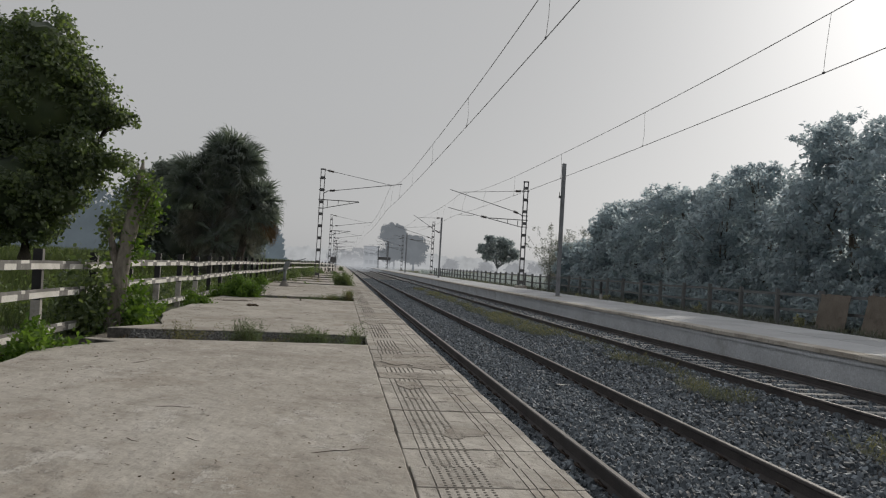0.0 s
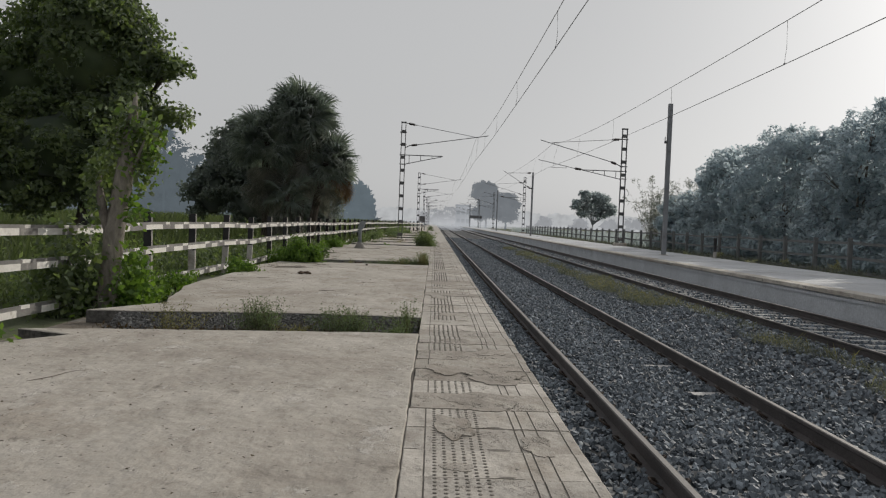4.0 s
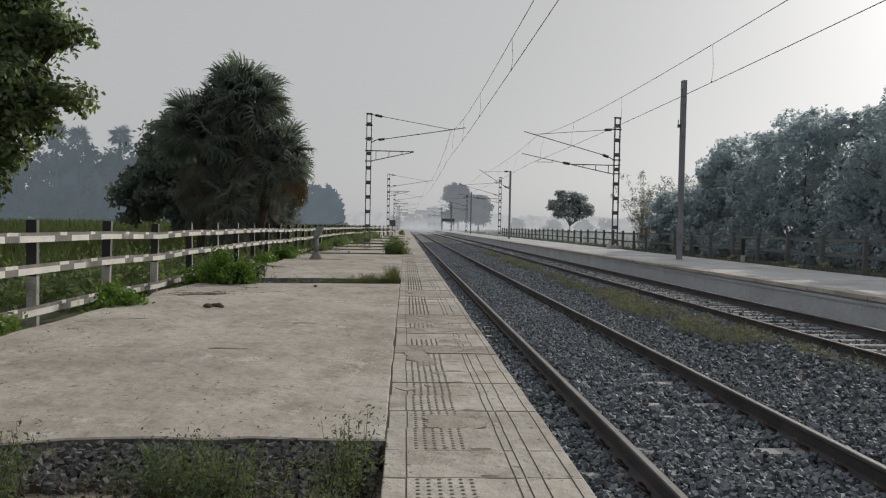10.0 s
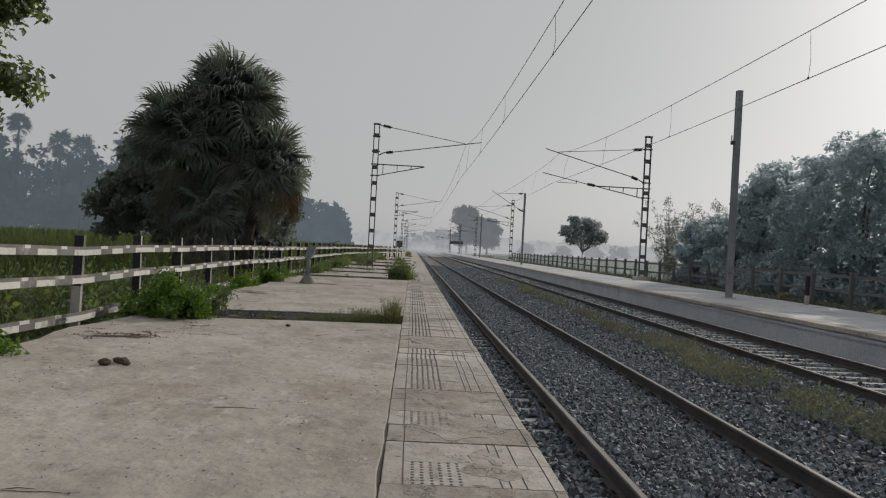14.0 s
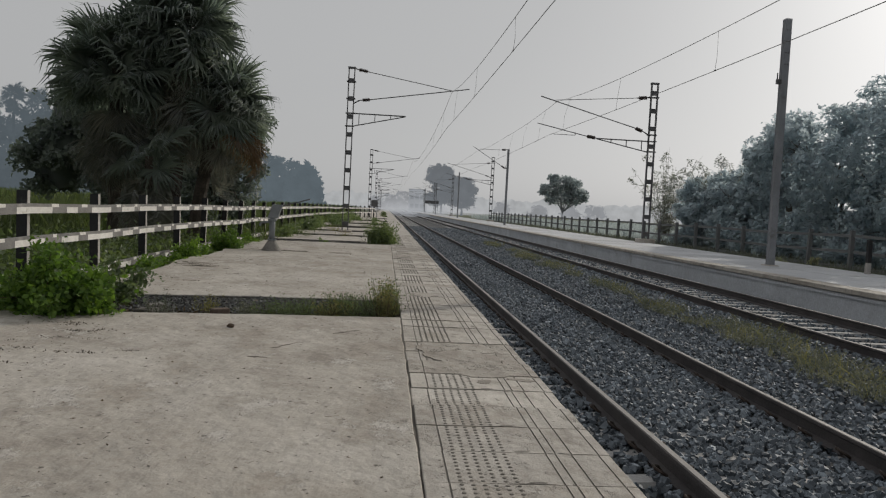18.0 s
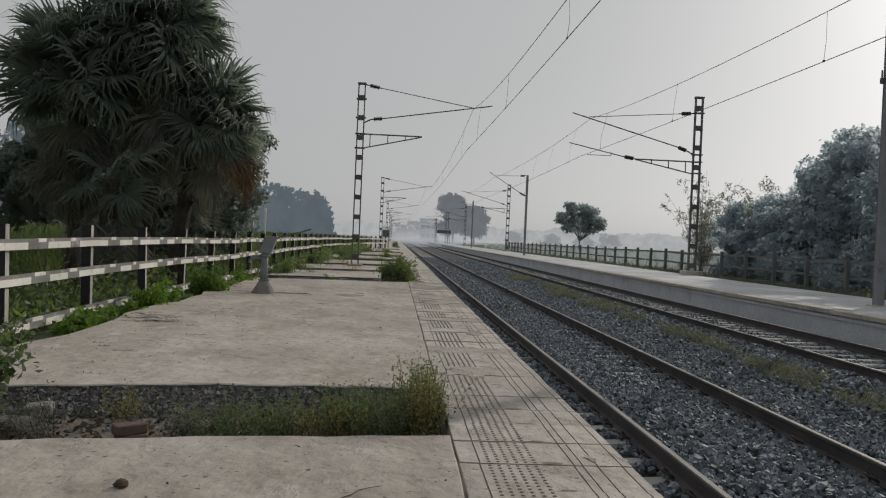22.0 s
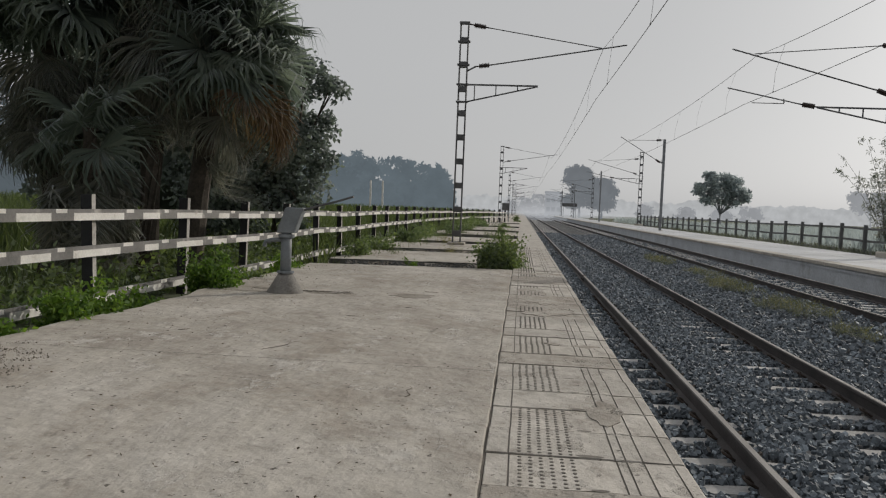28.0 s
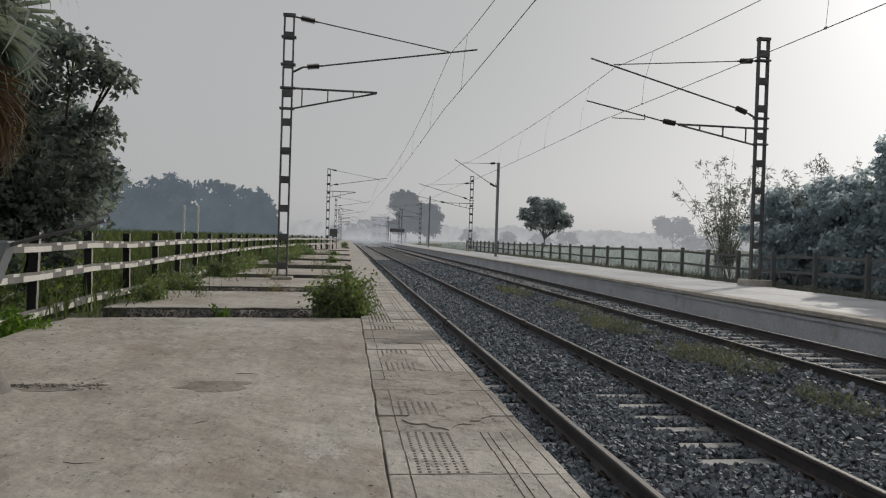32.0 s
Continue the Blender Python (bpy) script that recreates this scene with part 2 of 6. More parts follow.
M_STEEL = surface("weathered_galvanised_steel", (0.17, 0.17, 0.175), (0.09, 0.09, 0.095), 0.6, 1.5, 30, (0.10, 0.075, 0.06), (0.6, 0.75), 1.5, 0.1, 0.25, metal=0.35)
M_POLE = surface("grey_painted_pole", (0.28, 0.29, 0.31), (0.20, 0.21, 0.225), 0.6, 1.0, 25, (0.10, 0.09, 0.085), (0.58, 0.75), 1.2, 0.1, 0.2, metal=0.2)
M_WIRE = surface("dull_copper_wire", (0.25, 0.24, 0.235), (0.17, 0.163, 0.157), 0.5, 3, 30, bump=0, metal=0.5)
M_INSUL = surface("brown_porcelain", (0.05, 0.03, 0.024), (0.03, 0.02, 0.018), 0.3, 4, 40, bump=0, spec=0.5)
M_WHITE = surface("white_fence_paint", (0.80, 0.78, 0.74), (0.62, 0.60, 0.56), 0.7, 1.8, 30, (0.34, 0.30, 0.25), (0.58, 0.72), 2.6, 0.2, 0.2)
M_BLACK = surface("black_fence_paint", (0.035, 0.035, 0.037), (0.018, 0.018, 0.02), 0.65, 1.8, 30, (0.10, 0.095, 0.09), (0.62, 0.78), 2.2, 0.2, 0.3)
M_POSTFOOT = surface("dirty_white_post_paint", (0.50, 0.48, 0.45), (0.33, 0.31, 0.29), 0.8, 1.8, 30, (0.2, 0.18, 0.15), (0.52, 0.7), 2.6, 0.2, 0.3)
M_GREYBAND = surface("faded_band_and_lit_side", (0.25, 0.24, 0.23), (0.14, 0.135, 0.13), 0.7, 1.8, 30, (0.42, 0.40, 0.37), (0.56, 0.72), 2.4, 0.2, 0.3)
M_PUMP = surface("grey_pump_paint", (0.24, 0.26, 0.275), (0.16, 0.175, 0.19), 0.55, 2.2, 35, (0.16, 0.12, 0.09), (0.6, 0.74), 2.5, 0.12, 0.2)
M_CONE = surface("rough_pump_base", (0.30, 0.285, 0.265), (0.19, 0.18, 0.168), 0.9, 4, 40, (0.13, 0.115, 0.10), (0.55, 0.7), 3.0, 0.6, 0.4)
M_BARK = surface("pale_bark", (0.30, 0.26, 0.215), (0.15, 0.125, 0.10), 0.95, 2.2, 18, (0.08, 0.065, 0.05), (0.55, 0.7), 3.0, 0.9, 0.5, stretch=(1, 1, 0.35))
M_DBARK = surface("dark_bark", (0.14, 0.12, 0.10), (0.07, 0.06, 0.05), 0.95, 2.2, 18, bump=0.8, grain=0.5)
M_LEAF = foliage("green_leaves", (0.075, 0.105, 0.056), (0.175, 0.22, 0.105), 0.52, 0.5, 0.35, 0.4)
M_VINE = foliage("bright_vine_leaves", (0.055, 0.11, 0.025), (0.17, 0.265, 0.058), 0.42)
# Pale leaf colour with the distance haze mixed in.
M_FARWOOD = foliage("hazed_wood_leaves", (0.235, 0.26, 0.275), (0.285, 0.31, 0.32), 0.65, 0.9, 0.15, 1.0)
# Grey-green lift in this leaf colour stands for haze on darker trees.
M_DLEAF = foliage("dark_hazed_leaves", (0.095, 0.117, 0.10), (0.165, 0.192, 0.158), 0.45, 0.6, 0.3, 0.6)
# Base colour raised to pale blue-grey to stand for haze before the grove.
M_GROVE = foliage("hazed_grove_leaves", (0.325, 0.365, 0.405), (0.36, 0.397, 0.435), 0.74, 0.95, 0.05, 0.5, 0.3)
# Bluish pallor of mist painted into the leaf colour.
M_HAZELEAF = foliage("hazed_blue_green_leaves", (0.25, 0.28, 0.30), (0.30, 0.33, 0.345), 0.6, 0.9, 0.1, 1.0, 0.4)

M_PALM = foliage("palm_fronds", (0.115, 0.14, 0.118), (0.165, 0.192, 0.155), 0.5, 0.6, 0.2, 0.5)
M_DEAD = foliage("dead_brown_fronds", (0.115, 0.075, 0.052), (0.21, 0.14, 0.095), 0.4, 0.8, 0.15, 0.2)
M_SKIRT = foliage("old_grey_fronds", (0.125, 0.125, 0.108), (0.21, 0.205, 0.17), 0.42, 0.8, 0.15, 0.5)
M_WEED = foliage("weed_leaves", (0.082, 0.114, 0.066), (0.165, 0.205, 0.13), 0.45, 0.7, 0.2, 0.2)
M_TUFT = foliage("low_olive_herbs", (0.085, 0.093, 0.066), (0.145, 0.15, 0.112), 0.4, 0.8, 0.15, 0.5)
M_LITTER = foliage("dark_leaf_litter", (0.05, 0.04, 0.03), (0.14, 0.10, 0.07), 0.1, 0.9, 0.1)
M_SIDE = surface("broken_slab_side", (0.20, 0.19, 0.175), (0.10, 0.098, 0.092), 0.95, 4, 26, (0.05, 0.05, 0.048), (0.5, 0.65), 5.0, 1.0, 0.6)
M_STRAW = foliage("straw_grass", (0.155, 0.145, 0.075), (0.29, 0.265, 0.155), 0.4, 0.8, 0.15)
M_TRUNK = surface("grey_brown_trunk", (0.33, 0.30, 0.26), (0.17, 0.152, 0.13), 0.95, 2.4, 18, (0.07, 0.058, 0.046), (0.57, 0.72), 3.0, 1.0, 0.5, stretch=(1, 1, 0.35))
M_GRASS = foliage("field_grass", (0.06, 0.083, 0.043), (0.12, 0.145, 0.08), 0.4, 0.7, 0.2)
M_BAMBOO = foliage("dry_bamboo_leaves", (0.16, 0.17, 0.155), (0.27, 0.275, 0.25), 0.5, 0.8, 0.2, 1.0)
M_TWIG = surface("dry_twig", (0.12, 0.09, 0.065), (0.06, 0.045, 0.035), 0.9, 5, 50, bump=0.2)
M_BRICK = surface("fired_brick", (0.17, 0.125, 0.10), (0.11, 0.085, 0.07), 0.9, 6, 50, bump=0.4)
M_DUNG = surface("dry_dung", (0.14, 0.10, 0.07), (0.07, 0.05, 0.037), 0.95, 8, 50, bump=0.8)
# Bark of the lone tree, paled and blued for mist.
M_HAZEBLUE = surface("hazed_bark", (0.30, 0.31, 0.33), (0.24, 0.25, 0.27), 0.8, 1, 20, bump=0)
# Pale colour stands for sun on the leaves.
M_LITSPRIG = foliage("sunlit_sprig_leaves", (0.30, 0.29, 0.25), (0.5, 0.48, 0.42), 0.4, 0.8, 0.2)
M_GRASSY = foliage("olive_track_grass", (0.078, 0.086, 0.064), (0.15, 0.154, 0.115), 0.4, 0.8, 0.15, 0.5)

# ---- mesh helpers ----


def thing(name, at=(0, 0, 0), label="", category="", group="", kind=""):
    ob = new(name)
    ob.location = at
    return tagged(ob, label, category, group, kind)


def part(name, bm, material, parent=None, label="", smooth=False):
    """One mesh object of a bmesh, under a thing or a part."""
    me = bpy.data.meshes.new(name)
    if smooth:
        for f in bm.faces:
            f.smooth = True
    bm.to_mesh(me)
    bm.free()
    for m in material if isinstance(material, (list, tuple)) else [material]:
        me.materials.append(m)
    ob = new(name, me)
    if parent:
        ob.parent = parent
    if label:
        ob["label"] = label
    return ob


def shared(name, me, parent, m):
    ob = new(name, me)
    ob.parent = parent
    ob.matrix_basis = m
    return ob


def box(bm, x0, x1, y0, y1, z0, z1, mat=0):
    v = [bm.verts.new((x, y, z)) for z in (z0, z1) for y in (y0, y1) for x in (x0, x1)]
    for q in ((0, 2, 3, 1), (4, 5, 7, 6), (0, 1, 5, 4), (1, 3, 7, 5), (3, 2, 6, 7), (2, 0, 4, 6)):
        bm.faces.new([v[i] for i in q]).material_index = mat
    return v


def soft_box(x0, x1, y0, y1, z0, z1, r=0.006):
    bm = bmesh.new()
    box(bm, x0, x1, y0, y1, z0, z1)
    bmesh.ops.bevel(bm, geom=bm.edges[:], offset=r, segments=1, affect="EDGES")
    return bm


def frame_at(a, b):
    """Turns z along a to b."""
    d = Vector(b) - Vector(a)
    return Matrix.Translation(a) @ d.to_track_quat("Z", "Y").to_matrix().to_4x4(), d.length


def bar(bm, a, b, w, h=None, mat=0):
    """A straight square bar from a to b."""
    m, d = frame_at(a, b)
    h = h or w
    v = box(bm, -w / 2, w / 2, -h / 2, h / 2, 0, d, mat)
    for p in v:
        p.co = m @ p.co


def tube(bm, a, b, r0, r1=None, sides=8, caps=True):
    m, d = frame_at(a, b)
    r1 = r0 if r1 is None else r1
    rings = []
    for z, r in ((0, r0), (d, r1)):
        rings.append([bm.verts.new(m @ Vector((r * math.cos(6.2832 * i / sides), r * math.sin(6.2832 * i / sides), z))) for i in range(sides)])
    for i in range(sides):
        j = (i + 1) % sides
        bm.faces.new((rings[0][i], rings[0][j], rings[1][j], rings[1][i]))
    if caps:
        bm.faces.new(rings[0][::-1])
        bm.faces.new(rings[1])


def limb(bm, points, radii, sides=8):
    """A bent tapered limb through points."""
    prev = None
    for k, (p, r) in enumerate(zip(points, radii)):
        a = Vector(points[max(k - 1, 0)])
        b = Vector(points[min(k + 1, len(points) - 1)])
        q = (b - a).to_track_quat("Z", "Y").to_matrix()
        ring = [bm.verts.new(Vector(p) + q @ Vector((r * math.cos(6.2832 * i / sides), r * math.sin(6.2832 * i / sides), 0)) * (1 + 0.12 * noise.noise(Vector(p) * 3 + Vector((i, 0, 0))))) for i in range(sides)]
        if prev:
            for i in range(sides):
                j = (i + 1) % sides
                bm.faces.new((prev[i], prev[j], ring[j], ring[i]))
        else:
            bm.faces.new(ring[::-1])
        prev = ring
    bm.faces.new(prev)


def quads(name, verts, material, parent=None, label="", per=4):
    """One mesh of loose four-cornered faces: verts is (n, 4, 3)."""
    n = len(verts)
    me = bpy.data.meshes.new(name)
    me.vertices.add(n * per)
    me.vertices.foreach_set("co", np.ascontiguousarray(verts, dtype=np.float32).ravel())
    me.loops.add(n * per)
    me.loops.foreach_set("vertex_index", np.arange(n * per, dtype=np.int32))
    me.polygons.add(n)
    me.polygons.foreach_set("loop_start", np.arange(n, dtype=np.int32) * per)
    me.update(calc_edges=True)
    me.materials.append(material)
    ob = new(name, me)
    if parent:
        ob.parent = parent
    if label:
        ob["label"] = label
    return ob


def unit(v):
    return v / np.maximum(np.linalg.norm(v, axis=-1, keepdims=True), 1e-6)


def leaves(rng, at, size, wide=0.5, droop=0.3, face=None):
    """A pointed leaf at each place, turned outwards where face is given."""
    n = len(at)
    u = unit(rng.normal(size=(n, 3)) - [0, 0, droop])
    w = unit(np.cross(u, rng.normal(size=(n, 3)) if face is None else face + rng.normal(size=(n, 3)) * 0.55))
    if face is not None:
        u = unit(np.cross(w, face + rng.normal(size=(n, 3)) * 0.55))
        u[:, 2] -= 0.15
        u = unit(u)
    nrm = np.cross(u, w)
    s = (size * rng.uniform(0.65, 1.35, n))[:, None]
    mid = at + u * s * 0.5
    return np.stack([at, mid + w * s * wide * 0.5 + nrm * s * 0.08, at + u * s, mid - w * s * wide * 0.5 + nrm * s * 0.08], 1)


def blades(rng, at, height, width, lean=0.35):
    """An upright grass blade at each place."""
    n = len(at)
    a = rng.uniform(0, 6.2832, n)
    w = np.stack([np.cos(a), np.sin(a), 0 * a], 1) * width
    h = (height * rng.uniform(0.5, 1.3, n))[:, None]
    tip = np.concatenate([rng.normal(0, lean, (n, 2)), np.ones((n, 1))], 1) * h
    mid = tip * [0.4, 0.4, 0.55]
    return np.stack([at - w, at + mid * 0.9 + w * 0.8, at + tip, at + mid - w * 0.8], 1)


# ---- the lie of the land ----
Y0, Y1 = -14.0, 420.0
RAIL_X = (0.733, 2.479, 5.786, 7.532)
RAIL_Z = -0.247
FAR_X, FAR_Z = 8.33, 0.234


def land(x, y):
    """Height of the earth: a low bed for the tracks, fields on both sides."""
    if x < -6.3:
        return -0.28 + 0.05 * math.sin(x * 0.7) * math.cos(y * 0.31)
    if x < -6.0:
        return -0.35
    if x < 12.7:
        return -0.60
    return 0.12 - min(0.5, (x - 12.7) * 0.05) + 0.03 * math.sin(y * 0.4)


bm = bmesh.new()
xs = [-3000, -900, -300, -120, -60, -40, -28, -20, -15, -12, -10, -8.5, -7.5, -6.8, -6.35, -6.1, -5.8, -3, 0, 4, 8.4, 12.0, 12.6, 12.8, 14, 15.5, 17, 19, 22, 26, 32, 45, 70, 130, 300, 900, 3000]
ys = [-3000, -600, -150, -60] + list(range(-30, 121, 3)) + [130, 145, 165, 190, 220, 260, 320, 400, 520, 700, 1000, 1600, 3000]
grid = [[bm.verts.new((x, y, land(x, y))) for x in xs] for y in ys]
for j in range(len(ys) - 1):
    for i in range(len(xs) - 1):
        bm.faces.new((grid[j][i], grid[j][i + 1], grid[j + 1][i + 1], grid[j + 1][i]))
tagged(part("ground", bm, M_GROUND, smooth=True), "green and brown field earth beside a railway", "ground", kind="structure")

# ballast bed: shoulders and cribs under both tracks
bm = bmesh.new()
prof = [(-0.08, -0.50), (0.45, -0.49), (2.75, -0.48), (3.6, -0.50), (4.2, -0.55), (4.7, -0.50), (5.5, -0.475), (7.8, -0.475), (8.42, -0.50)]
yy = [Y0, 0, 20, 40, 60, 80, 110, 150, 220, 320, Y1]
g2 = [[bm.verts.new((x, y, z)) for x, z in prof] for y in yy]
for j in range(len(yy) - 1):
    for i in range(len(prof) - 1):
        bm.faces.new((g2[j][i], g2[j][i + 1], g2[j + 1][i + 1], g2[j + 1][i]))
tagged(part("ballast_bed", bm, M_BED, smooth=True), "dark grey crushed-stone bed under two railway tracks", "ballast", kind="structure")


def rail_profile():
    h = [(0.022, 0.0), (0.034, -0.006), (0.036, -0.03), (0.012, -0.048), (0.010, -0.135), (0.07, -0.16), (0.07, -0.172)]
    return [(x, z) for x, z in h] + [(-x, z) for x, z in h[::-1]]


for x in RAIL_X:
    bm = bmesh.new()
    pr = rail_profile()
    cuts = [Y0, 20, 60, 120, Y1]
    rings = [[bm.verts.new((x + a, y, RAIL_Z + b)) for a, b in pr] for y in cuts]
    for j in range(len(cuts) - 1):
        for i in range(len(pr)):
            k = (i + 1) % len(pr)
            bm.faces.new((rings[j][i], rings[j + 1][i], rings[j + 1][k], rings[j][k])).material_index = 1 if i == len(pr) - 1 else 0
    bm.faces.new(rings[0])
    bm.faces.new(rings[-1][::-1])
    bmesh.ops.recalc_face_normals(bm, faces=bm.faces[:])
    tagged(part("rail", bm, [M_RAIL, M_HEAD]), "rust-brown steel rail with a worn bright head", "rail", "running rails", "structure")

# sleepers: tapered concrete, four clips each
SL_Z = RAIL_Z - 0.172


def sleeper_mesh():
    bm = bmesh.new()
    xs_ = [-1.37, -0.9, -0.5, 0.5, 0.9, 1.37]
    top = [-0.02, 0.0, -0.008, -0.008, 0.0, -0.02]
    rings = [[bm.verts.new((x, s * w, z)) for s, w, z in ((-1, 0.135, -0.16), (1, 0.135, -0.16), (1, 0.085, t), (-1, 0.085, t))] for x, t in zip(xs_, top)]
    for a, b in zip(rings, rings[1:]):
        for i in range(4):
            j = (i + 1) % 4
            bm.faces.new((a[i], a[j], b[j], b[i]))
    bm.faces.new(rings[0][::-1])
    bm.faces.new(rings[-1])
    bmesh.ops.recalc_face_normals(bm, faces=bm.faces[:])
    return bm


def clip_mesh():
    bm = bmesh.new()
    limb(bm, [(0, -0.06, 0.02), (0.04, -0.05, 0.07), (0.085, -0.01, 0.085), (0.085, 0.03, 0.08), (0.05, 0.06, 0.06), (0.0, 0.05, 0.03)], [0.013] * 6, 6)
    return bm


first = thing("sleeper", (0, 0, 0), "pale concrete railway sleeper half sunk in ballast", "sleeper", "sleepers under the tracks")
part("body", sleeper_mesh(), M_SLEEPER, first)
clip = part("clip", clip_mesh(), M_CLIP, first, "rusty spring clip")
for dx, turn in ((-0.873 - 0.06, 180), (-0.873 + 0.06, 0), (0.873 - 0.06, 180), (0.873 + 0.06, 0)):
    if dx == -0.873 - 0.06:
        clip.matrix_basis = pose(dx, 0, 0, 0, 0, turn)
    else:
        shared("clip", clip.data, first, pose(dx, 0, 0, 0, 0, turn))
plain = thing("sleeper", (0, 0, 0), "pale concrete railway sleeper half sunk in ballast", "sleeper", "sleepers under the tracks")
shared("body", first.children[0].data, plain, Matrix())
rs = random.Random(3)
y = 0.0
k = 0
SPACING, PHASE = 0.583, 0.285
while y < 66:
    first_x = (RAIL_X[0] + RAIL_X[1]) / 2
    second_x = (RAIL_X[2] + RAIL_X[3]) / 2
    near = first if y < 48 else plain
    if k == 0:
        first.matrix_basis = pose(first_x, PHASE, SL_Z)
        plain.matrix_basis = pose(second_x, 0.3, SL_Z)
    else:
        copy_thing(near, pose(first_x, PHASE + y + rs.uniform(-0.02, 0.02), SL_Z - rs.uniform(0, 0.012), 0, 0, rs.uniform(-1, 1)))
        copy_thing(plain, pose(second_x, y + 0.3 + rs.uniform(-0.02, 0.02), SL_Z - rs.uniform(0, 0.006), 0, 0, rs.uniform(-0.6, 0.6)))
    y += SPACING
    k += 1
bm = bmesh.new()
while y < 200:
    for cx in ((RAIL_X[0] + RAIL_X[1]) / 2, (RAIL_X[2] + RAIL_X[3]) / 2):
        box(bm, cx - 1.37, cx + 1.37, y - 0.1, y + 0.1, SL_Z - 0.1, SL_Z)
    y += SPACING
tagged(part("distant_sleepers", bm, M_SLEEPER), "pale concrete sleepers running on into the distance", "sleepers", kind="stuff")

# loose ballast stones
rng = np.random.default_rng(5)


# stretches where the near sleepers lie open
BARE = [(1.84, 2.41, 35.2, 41.6), (1.55, 2.2, 35.5, 36.2), (1.75, 2.41, 42.0, 45.6), (2.0, 2.41, 12.9, 13.4), (1.95, 2.35, 14.6, 15.2), (2.0, 2.41, 16.8, 17.3), (2.1, 2.41, 18.5, 19.2), (1.9, 2.3, 20.0, 20.8), (0.34, 0.56, 23.2, 25.6), (0.34, 0.6, 30.0, 33.4), (0.34, 0.62, 36.0, 41.5), (0.34, 0.58, 44.5, 50.0), (0.80, 1.0, 37, 44)]


def ballast(name, y0, y1, per_m2, size, strips):
    pts = []
    for xa, xb, za, zb, dens in strips:
        n = int((xb - xa) * (y1 - y0) * per_m2 * dens)
        f = rng.uniform(0, 1, n)
        pts.append(np.stack([xa + f * (xb - xa), rng.uniform(y0, y1, n), za + f * (zb - za) + rng.uniform(-0.01, 0.03, n)], 1))
    p = np.concatenate(pts)
    # bare sleeper tops: in patches on the near track, all along on the far one
    to_sleeper = np.abs((p[:, 1] - PHASE + SPACING / 2) % SPACING - SPACING / 2)
    to_far = np.abs((p[:, 1] - 0.3 + SPACING / 2) % SPACING - SPACING / 2)
    patch = np.array([noise.noise(Vector((a * 0.9, b * 0.22, 1.0))) for a, b in zip(p[:, 0], p[:, 1])]) > 0.62
    for xa, xb, ya, yb in BARE:
        patch |= (p[:, 0] > xa) & (p[:, 0] < xb) & (p[:, 1] > ya) & (p[:, 1] < yb)
    bare = (p[:, 0] < 2.9) & (to_sleeper < 0.12) & patch & (rng.uniform(0, 1, len(p)) < 0.99) | (p[:, 0] > 5.8) & (to_far < 0.13) & (rng.uniform(0, 1, len(p)) < 0.97)
    p = p[~bare]
    # keep clear of the sleepers' tops on some, bury others
    n = len(p)
    cube = np.array([[x, y_, z] for z in (-1, 1) for y_ in (-1, 1) for x in (-1, 1)], float)
    v = cube[None] * rng.uniform(0.45, 1.0, (n, 8, 3)) * (size * rng.uniform(0.55, 1.15, (n, 1, 1))) * rng.uniform(0.55, 1.2, (n, 1, 3))
    q = unit(rng.normal(size=(n, 4)))
    a, b, c, d = q.T
    R = np.stack([np.stack([1 - 2 * (c * c + d * d), 2 * (b * c - a * d), 2 * (b * d + a * c)], -1), np.stack([2 * (b * c + a * d), 1 - 2 * (b * b + d * d), 2 * (c * d - a * b)], -1), np.stack([2 * (b * d - a * c), 2 * (c * d + a * b), 1 - 2 * (b * b + c * c)], -1)], 1)
    v = np.einsum("nij,nkj->nki", R, v) + p[:, None]
    fc = np.array([[0, 2, 3, 1], [4, 5, 7, 6], [0, 1, 5, 4], [1, 3, 7, 5], [3, 2, 6, 7], [2, 0, 4, 6]])
    idx = (fc[None] + (np.arange(n) * 8)[:, None, None]).reshape(-1)
    me = bpy.data.meshes.new(name)
    me.vertices.add(n * 8)
    me.vertices.foreach_set("co", v.astype(np.float32).ravel())
    me.loops.add(len(idx))
    me.loops.foreach_set("vertex_index", idx.astype(np.int32))
    me.polygons.add(n * 6)
    me.polygons.foreach_set("loop_start", np.arange(n * 6, dtype=np.int32) * 4)
    me.update(calc_edges=True)
    me.shade_flat()
    me.materials.append(M_STONE)
    tagged(new(name, me), "loose grey crushed stones of the track ballast", "ballast", kind="stuff")


NEAR_STRIPS = [(0.0, 0.66, -0.46, -0.43, 0.85), (0.80, 2.41, -0.435, -0.435, 1.0), (2.55, 3.6, -0.42, -0.48, 0.65)]
FAR_STRIPS = [(3.6, 4.8, -0.50, -0.50, 0.8), (4.8, 5.7, -0.47, -0.40, 1.0), (5.86, 7.46, -0.456, -0.456, 0.8)]
ballast("ballast_stones", 2.0, 24.0, 540, 0.030, NEAR_STRIPS)
ballast("ballast_stones", 24.0, 46.0, 540, 0.030, NEAR_STRIPS)
ballast("ballast_stones", 46.0, 64.0, 230, 0.038, NEAR_STRIPS)
ballast("ballast_stones", 4.0, 40.0, 200, 0.036, FAR_STRIPS)
ballast("ballast_stones", 40.0, 66.0, 150, 0.042, FAR_STRIPS)
ballast("ballast_stones", 64.0, 100.0, 50, 0.062, NEAR_STRIPS + FAR_STRIPS)

# ---- near platform ----
platform = thing("platform", (0, 0, 0), "weathered concrete railway platform of cast slabs with open gaps between them", "platform", kind="structure")
bm = bmesh.new()
box(bm, -6.35, -0.14, Y0, Y1, -0.62, -0.2)
